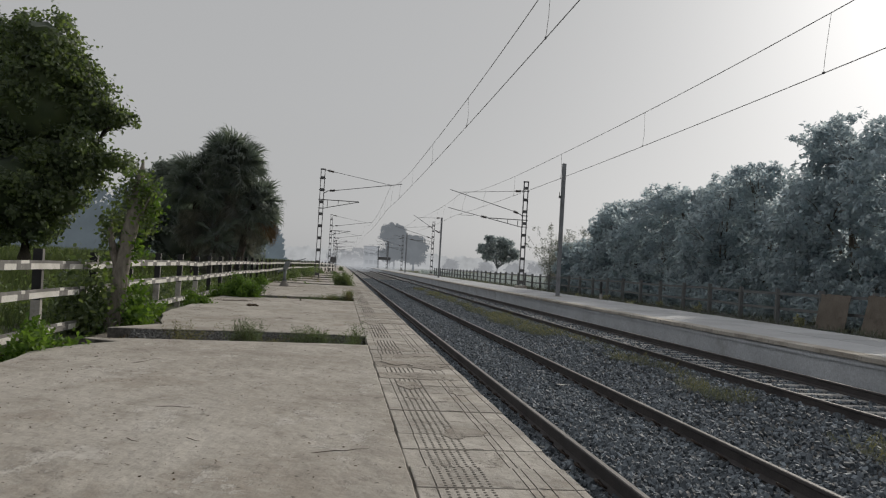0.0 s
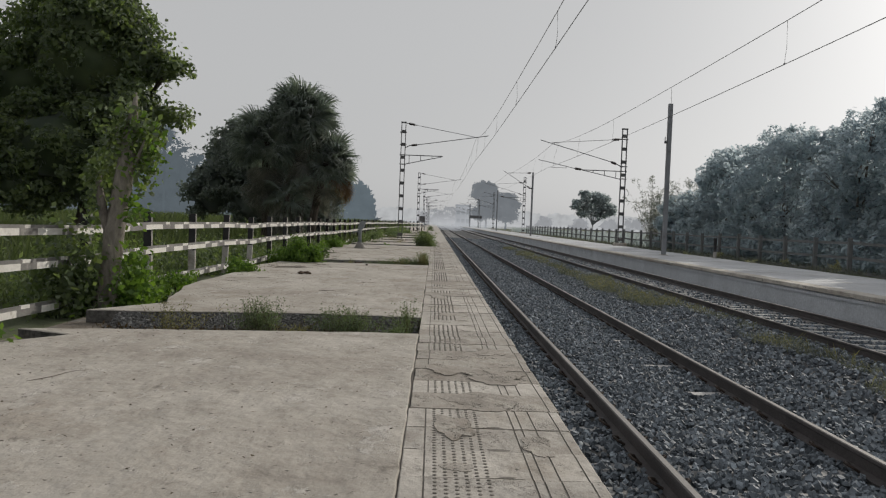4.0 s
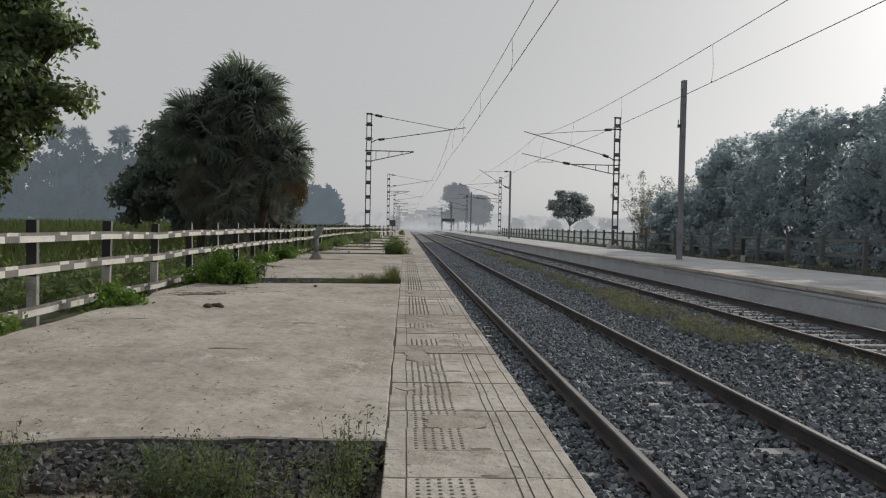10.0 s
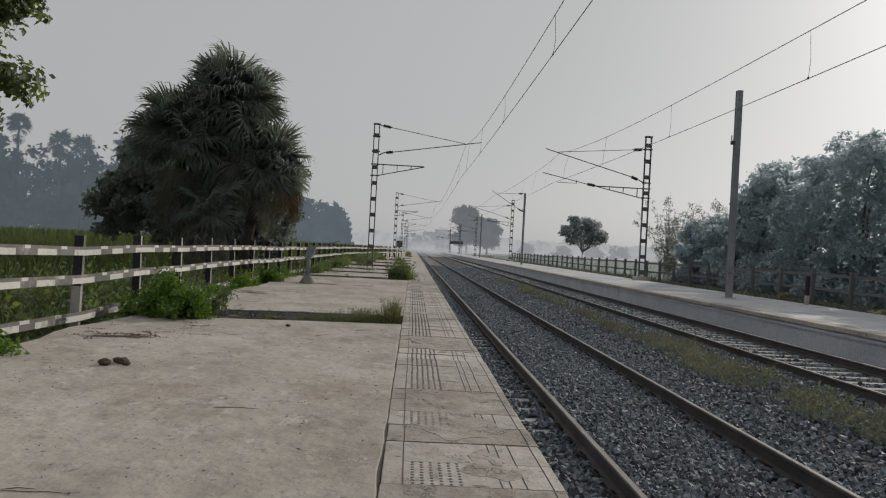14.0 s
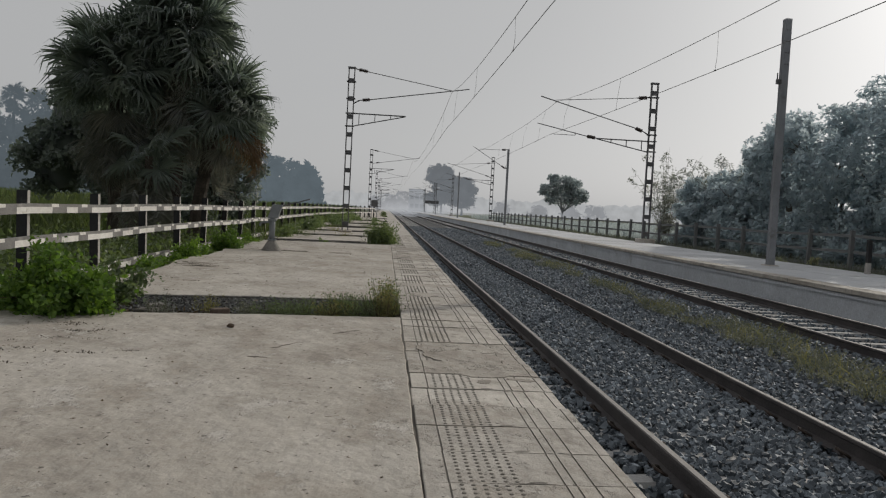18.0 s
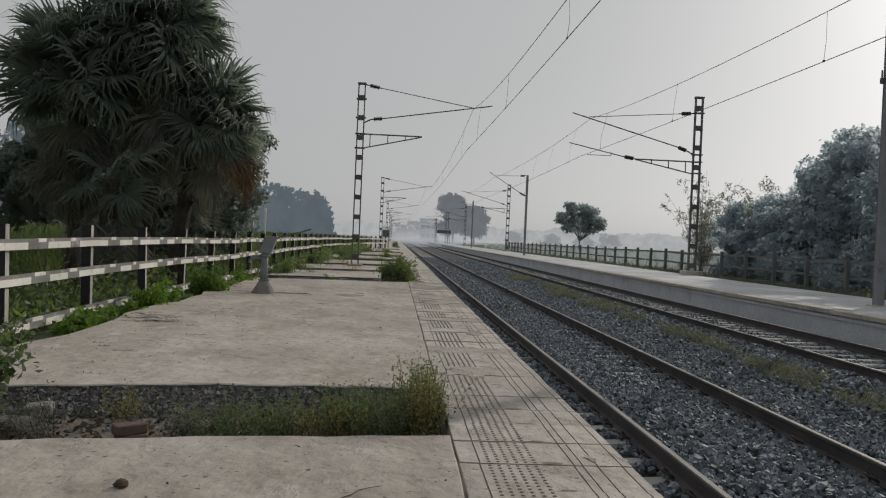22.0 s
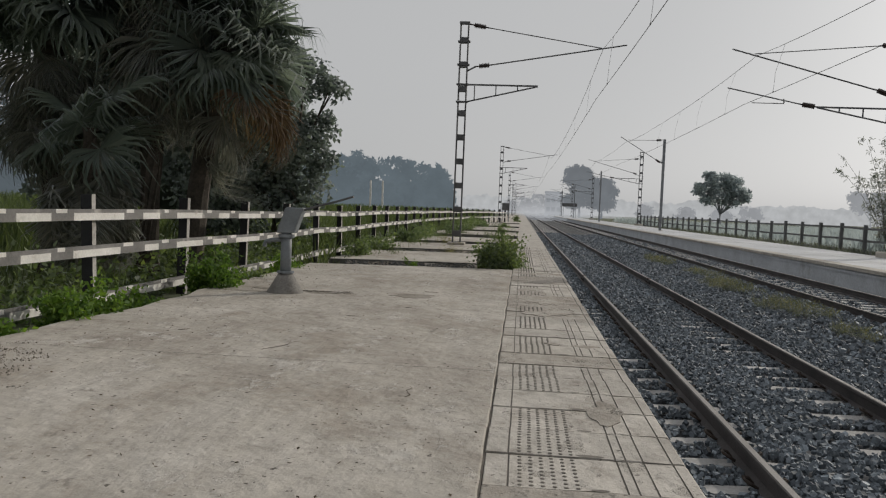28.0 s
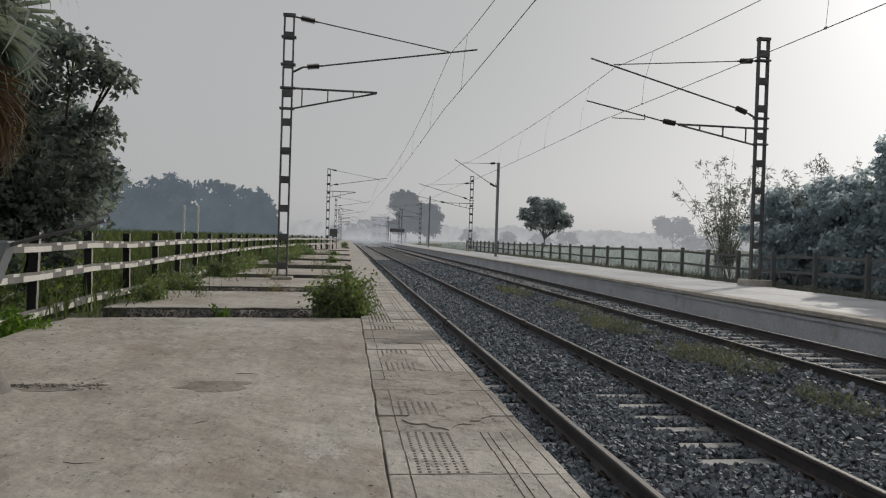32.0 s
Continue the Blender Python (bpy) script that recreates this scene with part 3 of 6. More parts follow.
part("fill", bm, M_SOIL, platform, "gravelly soil showing in the gaps between slabs")
bm = bmesh.new()
box(bm, -0.14, -0.05, Y0, Y1, -0.62, -0.1)
part("edge_wall", bm, M_WALLC, platform)
JOINT = -1.19
# near and far side of each slab, at its right side; the gaps run slightly aslant
SLABS = [(Y0, 14.2), (15.95, 30.15), (31.95, 49.95), (51.7, 56.4), (58.2, 63.0), (65.3, 70.6), (75.2, 82), (86, 96), (101, 114), (119, 420)]
rs = random.Random(8)
for k, (a, b) in enumerate(SLABS):
    bm = bmesh.new()
    left = -6.05 if k else -6.0
    out = []
    nx = 16

    def slant(x, far):
        d = (JOINT - 0.003 - x)
        return -0.10 * d - 0.013 * d * d if far else -0.03 * d - 0.02 * d * d * (d > 2.2)
    for i in range(nx + 1):
        x = JOINT - 0.003 + (left - JOINT) * i / nx
        out.append((x, a + (slant(x, False) if k else 0) + rs.uniform(-0.05, 0.05)))
    steps = max(4, int((min(b, 130) - a) / 0.7))
    for i in range(1, steps):
        yv = a + (b - a) * i / steps
        out.append((left + 0.28 * noise.noise(Vector((yv * 0.35, k, 0))) + rs.uniform(-0.06, 0.06) + (0.9 if k == 0 and yv > 11.5 else 0) * min(1, max(0, (yv - 11.5) / 2)) + (0.9 * max(0, 1 - (yv - a) / 3.5) if k == 1 else 0), yv - 0.6 * max(0, 1 - (b - yv) / 2)))
    for i in range(nx, -1, -1):
        x = JOINT - 0.003 + (left - JOINT) * i / nx
        out.append((x, b + slant(x, True) + rs.uniform(-0.03, 0.03)))
    # the side along the coping is chipped
    chips = int((min(b, 60) - max(a, 0)) / 0.16) if a < 60 else 0
    for i in range(1, chips):
        yv = min(b, 60) - 0.16 * i
        out.append((JOINT - 0.003 - 0.035 * max(0, noise.noise(Vector((yv * 1.1, 2, k))) - 0.02) - rs.uniform(0, 0.009), yv))
    vs = [bm.verts.new((x, yv, 0.0)) for x, yv in out]
    face = bm.faces.new(vs)
    if face.normal.z < 0:
        face.normal_flip()
    ext = bmesh.ops.extrude_face_region(bm, geom=[face])
    for v in ext["geom"]:
        if isinstance(v, bmesh.types.BMVert):
            v.co.z = -0.19
    bmesh.ops.recalc_face_normals(bm, faces=bm.faces[:])
    rim = [e for e in bm.edges if all(v.co.z > -0.01 for v in e.verts) and len(e.link_faces) == 2 and any(abs(f.normal.z) < 0.5 for f in e.link_faces)]
    bmesh.ops.bevel(bm, geom=rim, offset=0.012, segments=1, affect="EDGES")
    for f in bm.faces:
        f.material_index = 1 if abs(f.normal.z) < 0.4 else 0
    part("slab", bm, [M_SLAB, M_SIDE], platform)
    if a < 60:
        bm = bmesh.new()
        box(bm, JOINT - 0.05, JOINT + 0.0035, max(a, 0) + 0.1, b - 0.1, -0.18, -0.011)
        part("joint_filling", bm, M_CRACK, platform, "dirt packed in the joint beside the coping")

# ---- far platform ----
far = thing("platform", (0, 0, 0), "pale raised platform across the tracks with a stepped coping", "platform", kind="structure")
bm = bmesh.new()
box(bm, FAR_X + 0.09, 12.85, -30, Y1, -0.62, 0.226)
part("fill", bm, [M_WALLC], far)
bm = bmesh.new()
box(bm, FAR_X + 0.5, 12.80, -30, 4, 0.226, FAR_Z)
box(bm, FAR_X + 0.5, 12.80, 4 + 1.8 * 64, Y1, 0.226, FAR_Z)
part("paving", bm, M_FARTOP, far)
bm = bmesh.new()
box(bm, FAR_X + 0.506, 10.66, 0.004, 1.796, 0.222, FAR_Z)
panel = part("paving_slab", bm, M_FARTOP, far)
panel.location.y = 4
bm = bmesh.new()
box(bm, 10.668, 12.80, 0.004, 1.796, 0.222, FAR_Z)
panel2 = part("paving_slab", bm, M_FARTOP, far)
panel2.location.y = 4
rp = random.Random(12)
for i in range(1, 64):
    for ob in (panel, panel2):
        shared("paving_slab", ob.data, far, pose(0, 4 + 1.8 * i, rp.uniform(-0.004, 0.003)))
bm = bmesh.new()
box(bm, FAR_X + 0.045, FAR_X + 0.2, -30, Y1, 0.03, 0.10)
part("ledge", bm, M_WALLC, far)
cop = bmesh.new()
box(cop, FAR_X, FAR_X + 0.5, 0.006, 1.194, 0.13, FAR_Z + 0.004)
bmesh.ops.bevel(cop, geom=cop.edges[:], offset=0.012, segments=1, affect="EDGES")
c0 = part("coping_stone", cop, M_TILE, far)
c0.location.y = 8.0
for i in range(1, 95):
    shared("coping_stone", c0.data, far, pose(rs.uniform(-0.008, 0.008), 8 + 1.2 * i, rs.uniform(-0.004, 0.004)))
bm = bmesh.new()
box(bm, FAR_X, FAR_X + 0.5, -30, 8, 0.13, FAR_Z)
box(bm, FAR_X, FAR_X + 0.5, 8 + 1.2 * 95, Y1, 0.13, FAR_Z)
part("coping", bm, M_TILE, far)


# ---- fences ----
def fence(name, x, y0, n, step, tops, base, post_w, rails, striped, label, drift=None):
    f = thing(name, (x, 0, 0), label, "fence", kind="structure")
    bmp = bmesh.new()
    if striped:
        box(bmp, -post_w / 2, post_w / 2, -0.05, 0.05, base, 0.52, 0)
        box(bmp, -post_w / 2, post_w / 2, -0.05, 0.05, 0.52, tops, 1)
        bmp.faces.ensure_lookup_table()
        bmp.normal_update()
        # Track-facing side of the black part is greyer: sunlight put into the colour.
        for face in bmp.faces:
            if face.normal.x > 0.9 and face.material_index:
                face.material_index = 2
        post = part("post", bmp, [M_POSTFOOT, M_BLACK, M_GREYBAND], f, "concrete post, black above and white below")
        bmd = bmesh.new()
        box(bmd, -post_w / 2, post_w / 2, -0.05, 0.05, base, tops, 1)
        bmd.normal_update()
        # Sunlit track side painted pale, all other faces black.
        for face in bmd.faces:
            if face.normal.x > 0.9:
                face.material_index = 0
        lit_side_post = bpy.data.meshes.new("post")
        bmd.to_mesh(lit_side_post)
        bmd.free()
        for mt in (M_POSTFOOT, M_BLACK):
            lit_side_post.materials.append(mt)
    else:
        box(bmp, -post_w / 2, post_w / 2, -0.06, 0.06, base, tops, 0)
        post = part("post", bmp, [M_HAZEPOST], f)
    r = random.Random(int(abs(x) * 10))
    place = []
    for i in range(n):
        yv = y0 + step * i + r.uniform(-0.04, 0.04)
        place.append((drift(yv) if drift else 0, yv, r.uniform(-0.04, 0.03)))
        m = pose(place[-1][0], yv, place[-1][2], r.uniform(-1.2, 1.2), r.uniform(-1.2, 1.2), r.uniform(-3, 3))
        if i == 0:
            post.matrix_basis = m
        else:
            shared("post", lit_side_post if striped and yv > 31 else post.data, f, m)
    for zr in rails:
        for (xa, ya, da), (xb, yb, db) in zip(place, place[1:]):
            bmr = bmesh.new()
            a = Vector((xa + 0.09, ya, zr + da))
            b = Vector((xb + 0.09, yb, zr + db))
            if striped:
                pieces = 5
                up = Vector((0, 0, 0.04))
                cut = [0] + [(q + r.uniform(-0.25, 0.25)) / pieces for q in range(1, pieces)] + [1]
                cut2 = [0] + [(q + (0.3 if q % 2 else -0.3) + r.uniform(-0.12, 0.12)) / pieces for q in range(1, pieces)] + [1]
                for q in range(pieces):
                    bar(bmr, a.lerp(b, cut[q]) - up * 0.6, a.lerp(b, cut[q + 1]) - up * 0.6, 0.066, 0.10, q % 2)
                    bar(bmr, a.lerp(b, cut2[q]) + up * 0.72, a.lerp(b, cut2[q + 1]) + up * 0.72, 0.04, 0.097, (q + 1) % 2)
                part("rail", bmr, [M_WHITE, M_GREYBAND], f)
            else:
                bar(bmr, a, b, 0.09, 0.11)
                part("rail", bmr, M_HAZEPOST, f)
    return f


# Lightened, bluish concrete colour carries the haze on the far fence.
M_HAZEPOST = surface("hazed_fence_concrete", (0.215, 0.22, 0.225), (0.15, 0.153, 0.157), 0.9, 1.5, 25, (0.10, 0.098, 0.095), (0.55, 0.7), 1.5, 0.3, 0.3)


def bend(y):
    return 0.0 if y < 62 else max(0, y - 78) ** 2 * 0.0021


fence("fence", -7.0, 5.43, 40, 2.983, 1.42, -0.5, 0.16, (1.14, 0.64, -0.02), True, "black-and-white banded concrete post-and-rail fence, weathered", bend)
fence("fence", 16.4, 9.4, 48, 3.0, 1.45, -0.5, 0.17, (1.24, 0.62, 0.03), False, "dark grey concrete post-and-rail fence behind the far platform")


# ---- overhead line ----
def lattice(parent, h, w=0.30, d=0.16, taper=1.0):
    """Two channels joined by batten plates."""
    for s in (-1, 1):
        bm = bmesh.new()
        bar(bm, (s * w / 2, 0, 0), (s * w / 2 * taper, 0, h), 0.055, d)
        part("channel", bm, M_STEEL, parent)
    base = None
    z = 0.45
    while z < h:
        bm = bmesh.new()
        box(bm, -w / 2, w / 2, -d / 2 - 0.006, d / 2 + 0.006, -0.115, 0.115)
        if base is None:
            base = part("batten", bm, M_STEEL, parent)
            base.location.z = z
        else:
            bm.free()
            shared("batten", base.data, parent, pose(0, 0, z))
        z += 0.95
    bm = bmesh.new()
    box(bm, -w / 2 - 0.05, w / 2 + 0.05, -d / 2 - 0.02, d / 2 + 0.02, h - 0.06, h + 0.03)
    part("cap", bm, M_STEEL, parent)


def insulator(parent, a, b):
    """Ribbed porcelain between a and b."""
    bm = bmesh.new()
    a, b = Vector(a), Vector(b)
    tube(bm, a, b, 0.028, sides=8)
    a, b = a.lerp(b, 0.22), a.lerp(b, 0.84)
    tube(bm, a, b, 0.06, sides=8)
    n = 7
    for i in range(n):
        p = a.lerp(b, (i + 0.5) / n)
        d = (b - a).normalized() * 0.018
        tube(bm, p - d, p + d, 0.10, 0.085, 10)
    part("insulator", bm, M_INSUL, parent, "brown ribbed insulator")


def pipe(parent, a, b, r=0.024, name="tube", mat=None):
    bm = bmesh.new()
    tube(bm, a, b, r, sides=6)
    part(name, bm, mat or M_STEEL, parent)


def footing(parent, w=0.75, h=0.22, z=0.0):
    part("footing", soft_box(-w / 2, w / 2, -w / 2, w / 2, z - 0.3, z + h, 0.03), M_SLAB, parent, "cast concrete footing")


def truss(parent, x0, x1, z, depth, s):
    """A small tapering bracket, flat on top."""
    bm = bmesh.new()
    bar(bm, (x0, 0, z), (x1, 0, z), 0.06)
    bar(bm, (x0, 0, z - depth), (x1, 0, z - 0.02), 0.05)
    for f in (0.12, 0.42, 0.72):
        x = x0 + (x1 - x0) * f
        bar(bm, (x, 0, z), (x, 0, z - depth * (1 - f)), 0.04)
    part("bracket", bm, M_STEEL, parent)


def near_mast(y, x=-3.58):
    """Lattice mast on the near platform, cantilever to the near track."""
    m = thing("overhead_mast", (x, y, 0), "dark lattice steel overhead-line mast with a cantilever over the track", "mast", "overhead line masts")
    lattice(m, 8.74)
    footing(m, 0.7, 0.10)
    tip = 1.79 - x
    insulator(m, (0.22, 0, 8.68), (0.95, 0, 8.55))
    pipe(m, (0.1, 0, 8.70), (0.25, 0, 8.68), 0.03, "stay")
    pipe(m, (0.9, 0, 8.56), (tip, 0, 7.84), 0.02, "stay")
    insulator(m, (0.48, 0, 7.04), (1.12, 0, 7.12))
    pipe(m, (0.14, 0, 6.85), (0.50, 0, 7.05), 0.035, "strut")
    pipe(m, (1.05, 0, 7.11), (6.3, 0, 7.98), 0.028, "strut")
    truss(m, 0.14, 2.95, 6.33, 0.68, 1)
    for z in (8.0, 7.1, 6.33, 5.65):
        bm = bmesh.new()
        box(bm, -0.24, 0.24, -0.11, 0.11, z - 0.03, z + 0.03)
        part("collar", bm, M_STEEL, m)
    return m


def far_mast(y, x=12.65):
    """Lattice mast on the far platform, cantilever to the far track."""
    m = thing("overhead_mast", (x, y, FAR_Z), "dark lattice steel overhead-line mast with a cantilever and register arm", "mast", "overhead line masts")
    h = 8.58
    lattice(m, h, 0.34)
    footing(m, 0.85, 0.22)
    o = -FAR_Z
    insulator(m, (-0.25, 0, 8.03 + o), (-0.95, 0, 7.98 + o))
    pipe(m, (-0.9, 0, 7.98 + o), (7.3 - x, 0, 7.60 + o), 0.018, "stay")
    pipe(m, (-0.1, 0, 8.05 + o), (-0.3, 0, 8.04 + o), 0.03, "stay")
    insulator(m, (-0.42, 0, 6.18 + o), (-1.02, 0, 6.40 + o))
    pipe(m, (-0.1, 0, 6.0 + o), (-0.45, 0, 6.19 + o), 0.035, "strut")
    pipe(m, (-0.95, 0, 6.37 + o), (6.5 - x, 0, 7.76 + o), 0.028, "strut")
    truss(m, -0.2, -3.0, 5.70 + o, 0.58, -1)
    insulator(m, (-2.95, 0, 5.70 + o), (-3.65, 0, 5.80 + o))
    pipe(m, (-3.6, 0, 5.79 + o), (6.4 - x, 0, 6.33 + o), 0.024, "register_tube")
    pipe(m, (8.46 - x, 0, 5.82 + o), (8.44 - x, 0, 5.98 + o), 0.02, "drop_bracket")
    pipe(m, (8.46 - x, 0, 5.80 + o), (7.3 - x, 0, 5.80 + o), 0.016, "register_arm")
    for z in (8.05, 6.05, 5.7, 5.15):
        bm = bmesh.new()
        box(bm, -0.25, 0.25, -0.11, 0.11, z + o - 0.03, z + o + 0.03)
        part("collar", bm, M_STEEL, m)
    return m


def plain_pole(y, x=10.65, h=7.65, arm=False):
    """Rolled-steel pole on the far platform."""
    m = thing("line_pole", (x, y, FAR_Z), "tall grey rolled-steel pole standing on the far platform", "pole", "plain line poles")
    for name, xa, xb, ya, yb in (("flange", -0.10, 0.10, -0.10, -0.085), ("flange", -0.10, 0.10, 0.085, 0.10), ("web", -0.09, -0.075, -0.085, 0.085), ("web", 0.075, 0.09, -0.085, 0.085)):
        bm = bmesh.new()
        box(bm, xa, xb, ya, yb, 0, h)
        part(name, bm, M_POLE, m)
    for z in (h - 0.35, h - 0.7, h - 1.05, h - 1.4):
        for sx in (-0.04, 0.04):
            bm = bmesh.new()
            tube(bm, (sx, -0.103, z), (sx, -0.11, z), 0.018, sides=6)
            part("bolt", bm, M_CLIP, m)
    bm = bmesh.new()
    box(bm, -0.22, -0.10, -0.05, 0.05, h - 2.0, h - 1.86)
    bar(bm, (-0.2, 0, h - 1.86), (-0.2, 0, h - 1.66), 0.03)
    part("lug", bm, M_STEEL, m)
    part("footing", soft_box(-0.2, 0.2, -0.2, 0.2, -0.1, 0.03, 0.02), M_SLAB, m)
    if arm:
        insulator(m, (-0.15, 0, h - 0.05), (-0.75, 0, h - 0.1))
        pipe(m, (-0.7, 0, h - 0.1), (-3.0, 0, h - 0.15), 0.018, "stay")
        insulator(m, (-0.15, 0, h - 2.0), (-0.75, 0, h - 1.65))
        pipe(m, (-0.7, 0, h - 1.68), (-3.6, 0, h + 0.1), 0.028, "strut")
    return m


for y in (61.8, 121.0, 180, 238, 296, 350):
    near_mast(y)
for y in (61.1, 124.0, 186, 248, 310):
    far_mast(y)
plain_pole(43.4)
plain_pole(98.0, 10.62, 7.65, True)
for y in (150, 208, 262):
    plain_pole(y, 10.6, 7.6, y == 208)


def wire(name, pts, r, label, group):
    bm = bmesh.new()
    sides = 5
    rings = []
    for p in pts:
        rings.append([bm.verts.new((p[0] + r * math.cos(1.2566 * i), p[1], p[2] + r * math.sin(1.2566 * i))) for i in range(sides)])
    for a, b in zip(rings, rings[1:]):
        for i in range(sides):
            j = (i + 1) % sides
            bm.faces.new((a[i], a[j], b[j], b[i]))
    return bm


def sag(y, sup, end, mid, power):
    """Height of a wire between supports, hanging to mid in mid-span."""
    k = max(i for i in range(len(sup) - 1) if sup[i] <= y)
    f = (y - sup[k]) / (sup[k + 1] - sup[k])
    drop = (end - mid) * min(1.0, ((sup[k + 1] - sup[k]) / 59.0) ** 2)
    return end - drop * (1 - abs(2 * f - 1) ** power)


def line(x, stagger, sup, top, low, label):
    """Catenary pulled aside by stagger at each support, contact wire below it, seven droppers a span."""
    t = thing("overhead_wires", (0, 0, 0), label, "wires", kind="structure")
    ys_ = [sup[0] + (sup[-1] - 0.01 - sup[0]) * i / 300 for i in range(301)]

    def aside(y):
        return x + stagger * sag(y, sup, 1.0, 0.0, 2.2)
    part("messenger_wire", wire("w", [(aside(y), y, sag(y, sup, *top)) for y in ys_], 0.0095, "", ""), M_WIRE, t)
    part("contact_wire", wire("w", [(x, y, sag(y, sup, *low)) for y in ys_], 0.0095, "", ""), M_WIRE, t)
    for a, b in zip(sup[:2], sup[1:3]):
        for i in range(7 if b < 90 else 4):
            y = 4.65 + 8.83 * i if b < 90 else a + (b - a) * (i + 0.5) / 7
            lo, hi = sag(y, sup, *low), sag(y, sup, *top)
            bmd = bmesh.new()
            limb(bmd, [(x, y, lo), (x + 0.035, y, lo * 0.6 + hi * 0.4), (aside(y), y, hi)], [0.005 if b < 90 else 0.003] * 3, 4)
            part("dropper", bmd, M_WIRE, t)
            bmd = bmesh.new()
            box(bmd, x - 0.012, x + 0.012, y - 0.03, y + 0.03, lo - 0.012, lo + 0.03)
            part("clamp", bmd, M_STEEL, t)


line(1.62, 0.18, [-0.5, 61.8, 121.0, 180, 238, 296, 350], (7.80, 6.44, 2.6), (5.86, 5.62, 2.2), "catenary and contact wire with droppers over the near track")
line(7.0, 0.38, [0.2, 61.1, 98.0, 124.0, 186, 248, 310], (7.53, 6.46, 2.6), (5.72, 5.45, 2.0), "catenary and contact wire with droppers over the far track")


# ---- trees and plants ----
def crown_points(r, blobs, n, clump, hollow=0.45):
    """Places for leaves and the way each one faces: round clumps through each of the blobs, most of them near its skin."""
    vol = np.array([(b[3] * b[4] * b[5]) ** 0.72 for b in blobs])
    per, size = clump
    at, face = [], []
    for b, share in zip(blobs, vol / vol.sum()):
        k = max(6, int(n * share / per))
        d = unit(r.normal(size=(k, 3)))
        c = d * (hollow + (1.0 - hollow) * r.uniform(0, 1, (k, 1)) ** 0.5) * np.array(b[3:6]) + b[:3]
        way = unit(r.normal(size=(k, per, 3)) + [0, 0, 0.3])
        rad = size * r.uniform(0.6, 1.3, (k, 1, 1)) * r.uniform(0.55, 1.1, (k, per, 1)) * [1, 1, 0.7]
        at.append((c[:, None] + way * rad).reshape(-1, 3))
        face.append((way + d[:, None] * 0.5 + [0, 0, 0.4]).reshape(-1, 3))
    return np.concatenate(at), np.concatenate(face)


def heart(blobs, o, f, seed):
    """The dense middle of a crown, where leaf lies on leaf: lumpy, a little smaller than the crown."""
    bm = bmesh.new()
    for i, b in enumerate(blobs):
        made = bmesh.ops.create_icosphere(bm, subdivisions=3, radius=1.0)["verts"]
        for v in made:
            d = v.co.copy()
            k = f * (1 + 0.28 * noise.noise(d * 2.1 + Vector((seed, i, 0))) + 0.16 * noise.noise(d * 5.3 + Vector((i, seed, 0))))
            v.co = Vector((b[0] + d.x * b[3] * k, b[1] + d.y * b[4] * k, b[2] + d.z * b[5] * k)) - Vector(o)
    return bm


def tree(name, base, blobs, n, leaf, trunk, mat, bark, label, category="tree", group="", seed=1, lean=(0, 0), wide=0.6, clump=(50, 0.4), sprays=True, core=0.0):
    """A tapered trunk that forks into limbs, and a crown of many leaves in clumps round them."""
    r = np.random.default_rng(seed)
    t = thing(name, base, label, category, group)
    o = np.array(base)
    top = np.mean([b[:3] for b in blobs], 0) - o
    bm = bmesh.new()
    fork = Vector((lean[0] + top[0] * 0.25, lean[1] + top[1] * 0.25, max(0.5, top[2] * 0.42)))
    limb(bm, [(0, 0, -0.3), (0, 0, 0.05), tuple(fork * 0.5 + Vector((0.08, 0, 0))), tuple(fork)], [trunk * 1.5, trunk * 1.15, trunk * 0.9, trunk * 0.75])
    for b in blobs:
        e = Vector(np.array(b[:3]) - o)
        m1 = fork.lerp(e, 0.5) + Vector(r.normal(0, 0.15, 3))
        limb(bm, [tuple(fork * 0.95), tuple(m1), tuple(e)], [trunk * 0.55, trunk * 0.35, trunk * 0.12], 6)
        for _ in range(4):
            d = Vector(unit(r.normal(size=3)) * np.array(b[3:6]) * 0.9)
            limb(bm, [tuple(m1.lerp(e, 0.6)), tuple(e + d * 0.5 + Vector((0, 0, 0.1))), tuple(e + d)], [trunk * 0.18, trunk * 0.1, 0.008], 5)
    part("trunk", bm, bark, t, smooth=True)
    at, face = crown_points(r, blobs, n, clump)
    at = at - o
    if sprays:
        # twigs that stand out of the crown and break its outline
        extra = []
        for b in blobs:
            for _ in range(12):
                d = unit(r.normal(size=3) + [0, 0, 0.35])
                f = np.linspace(0.85, r.uniform(1.1, 1.35), 16)[:, None]
                extra.append(np.array(b[:3]) - o + d * np.array(b[3:6]) * f + r.normal(0, 0.06 + 0.03 * min(b[3:6]), (16, 3)))
        extra = np.concatenate(extra)
        at = np.concatenate([at, extra])
        face = np.concatenate([face, unit(extra - [0, 0, top[2] * 0.5]) + [0, 0, 0.6]])
    quads("crown", leaves(r, at, leaf, wide, 0.3, unit(face)), mat, t)
    if core:
        part("crown_heart", heart(blobs, o, core, seed), mat, t, smooth=True)
    return t


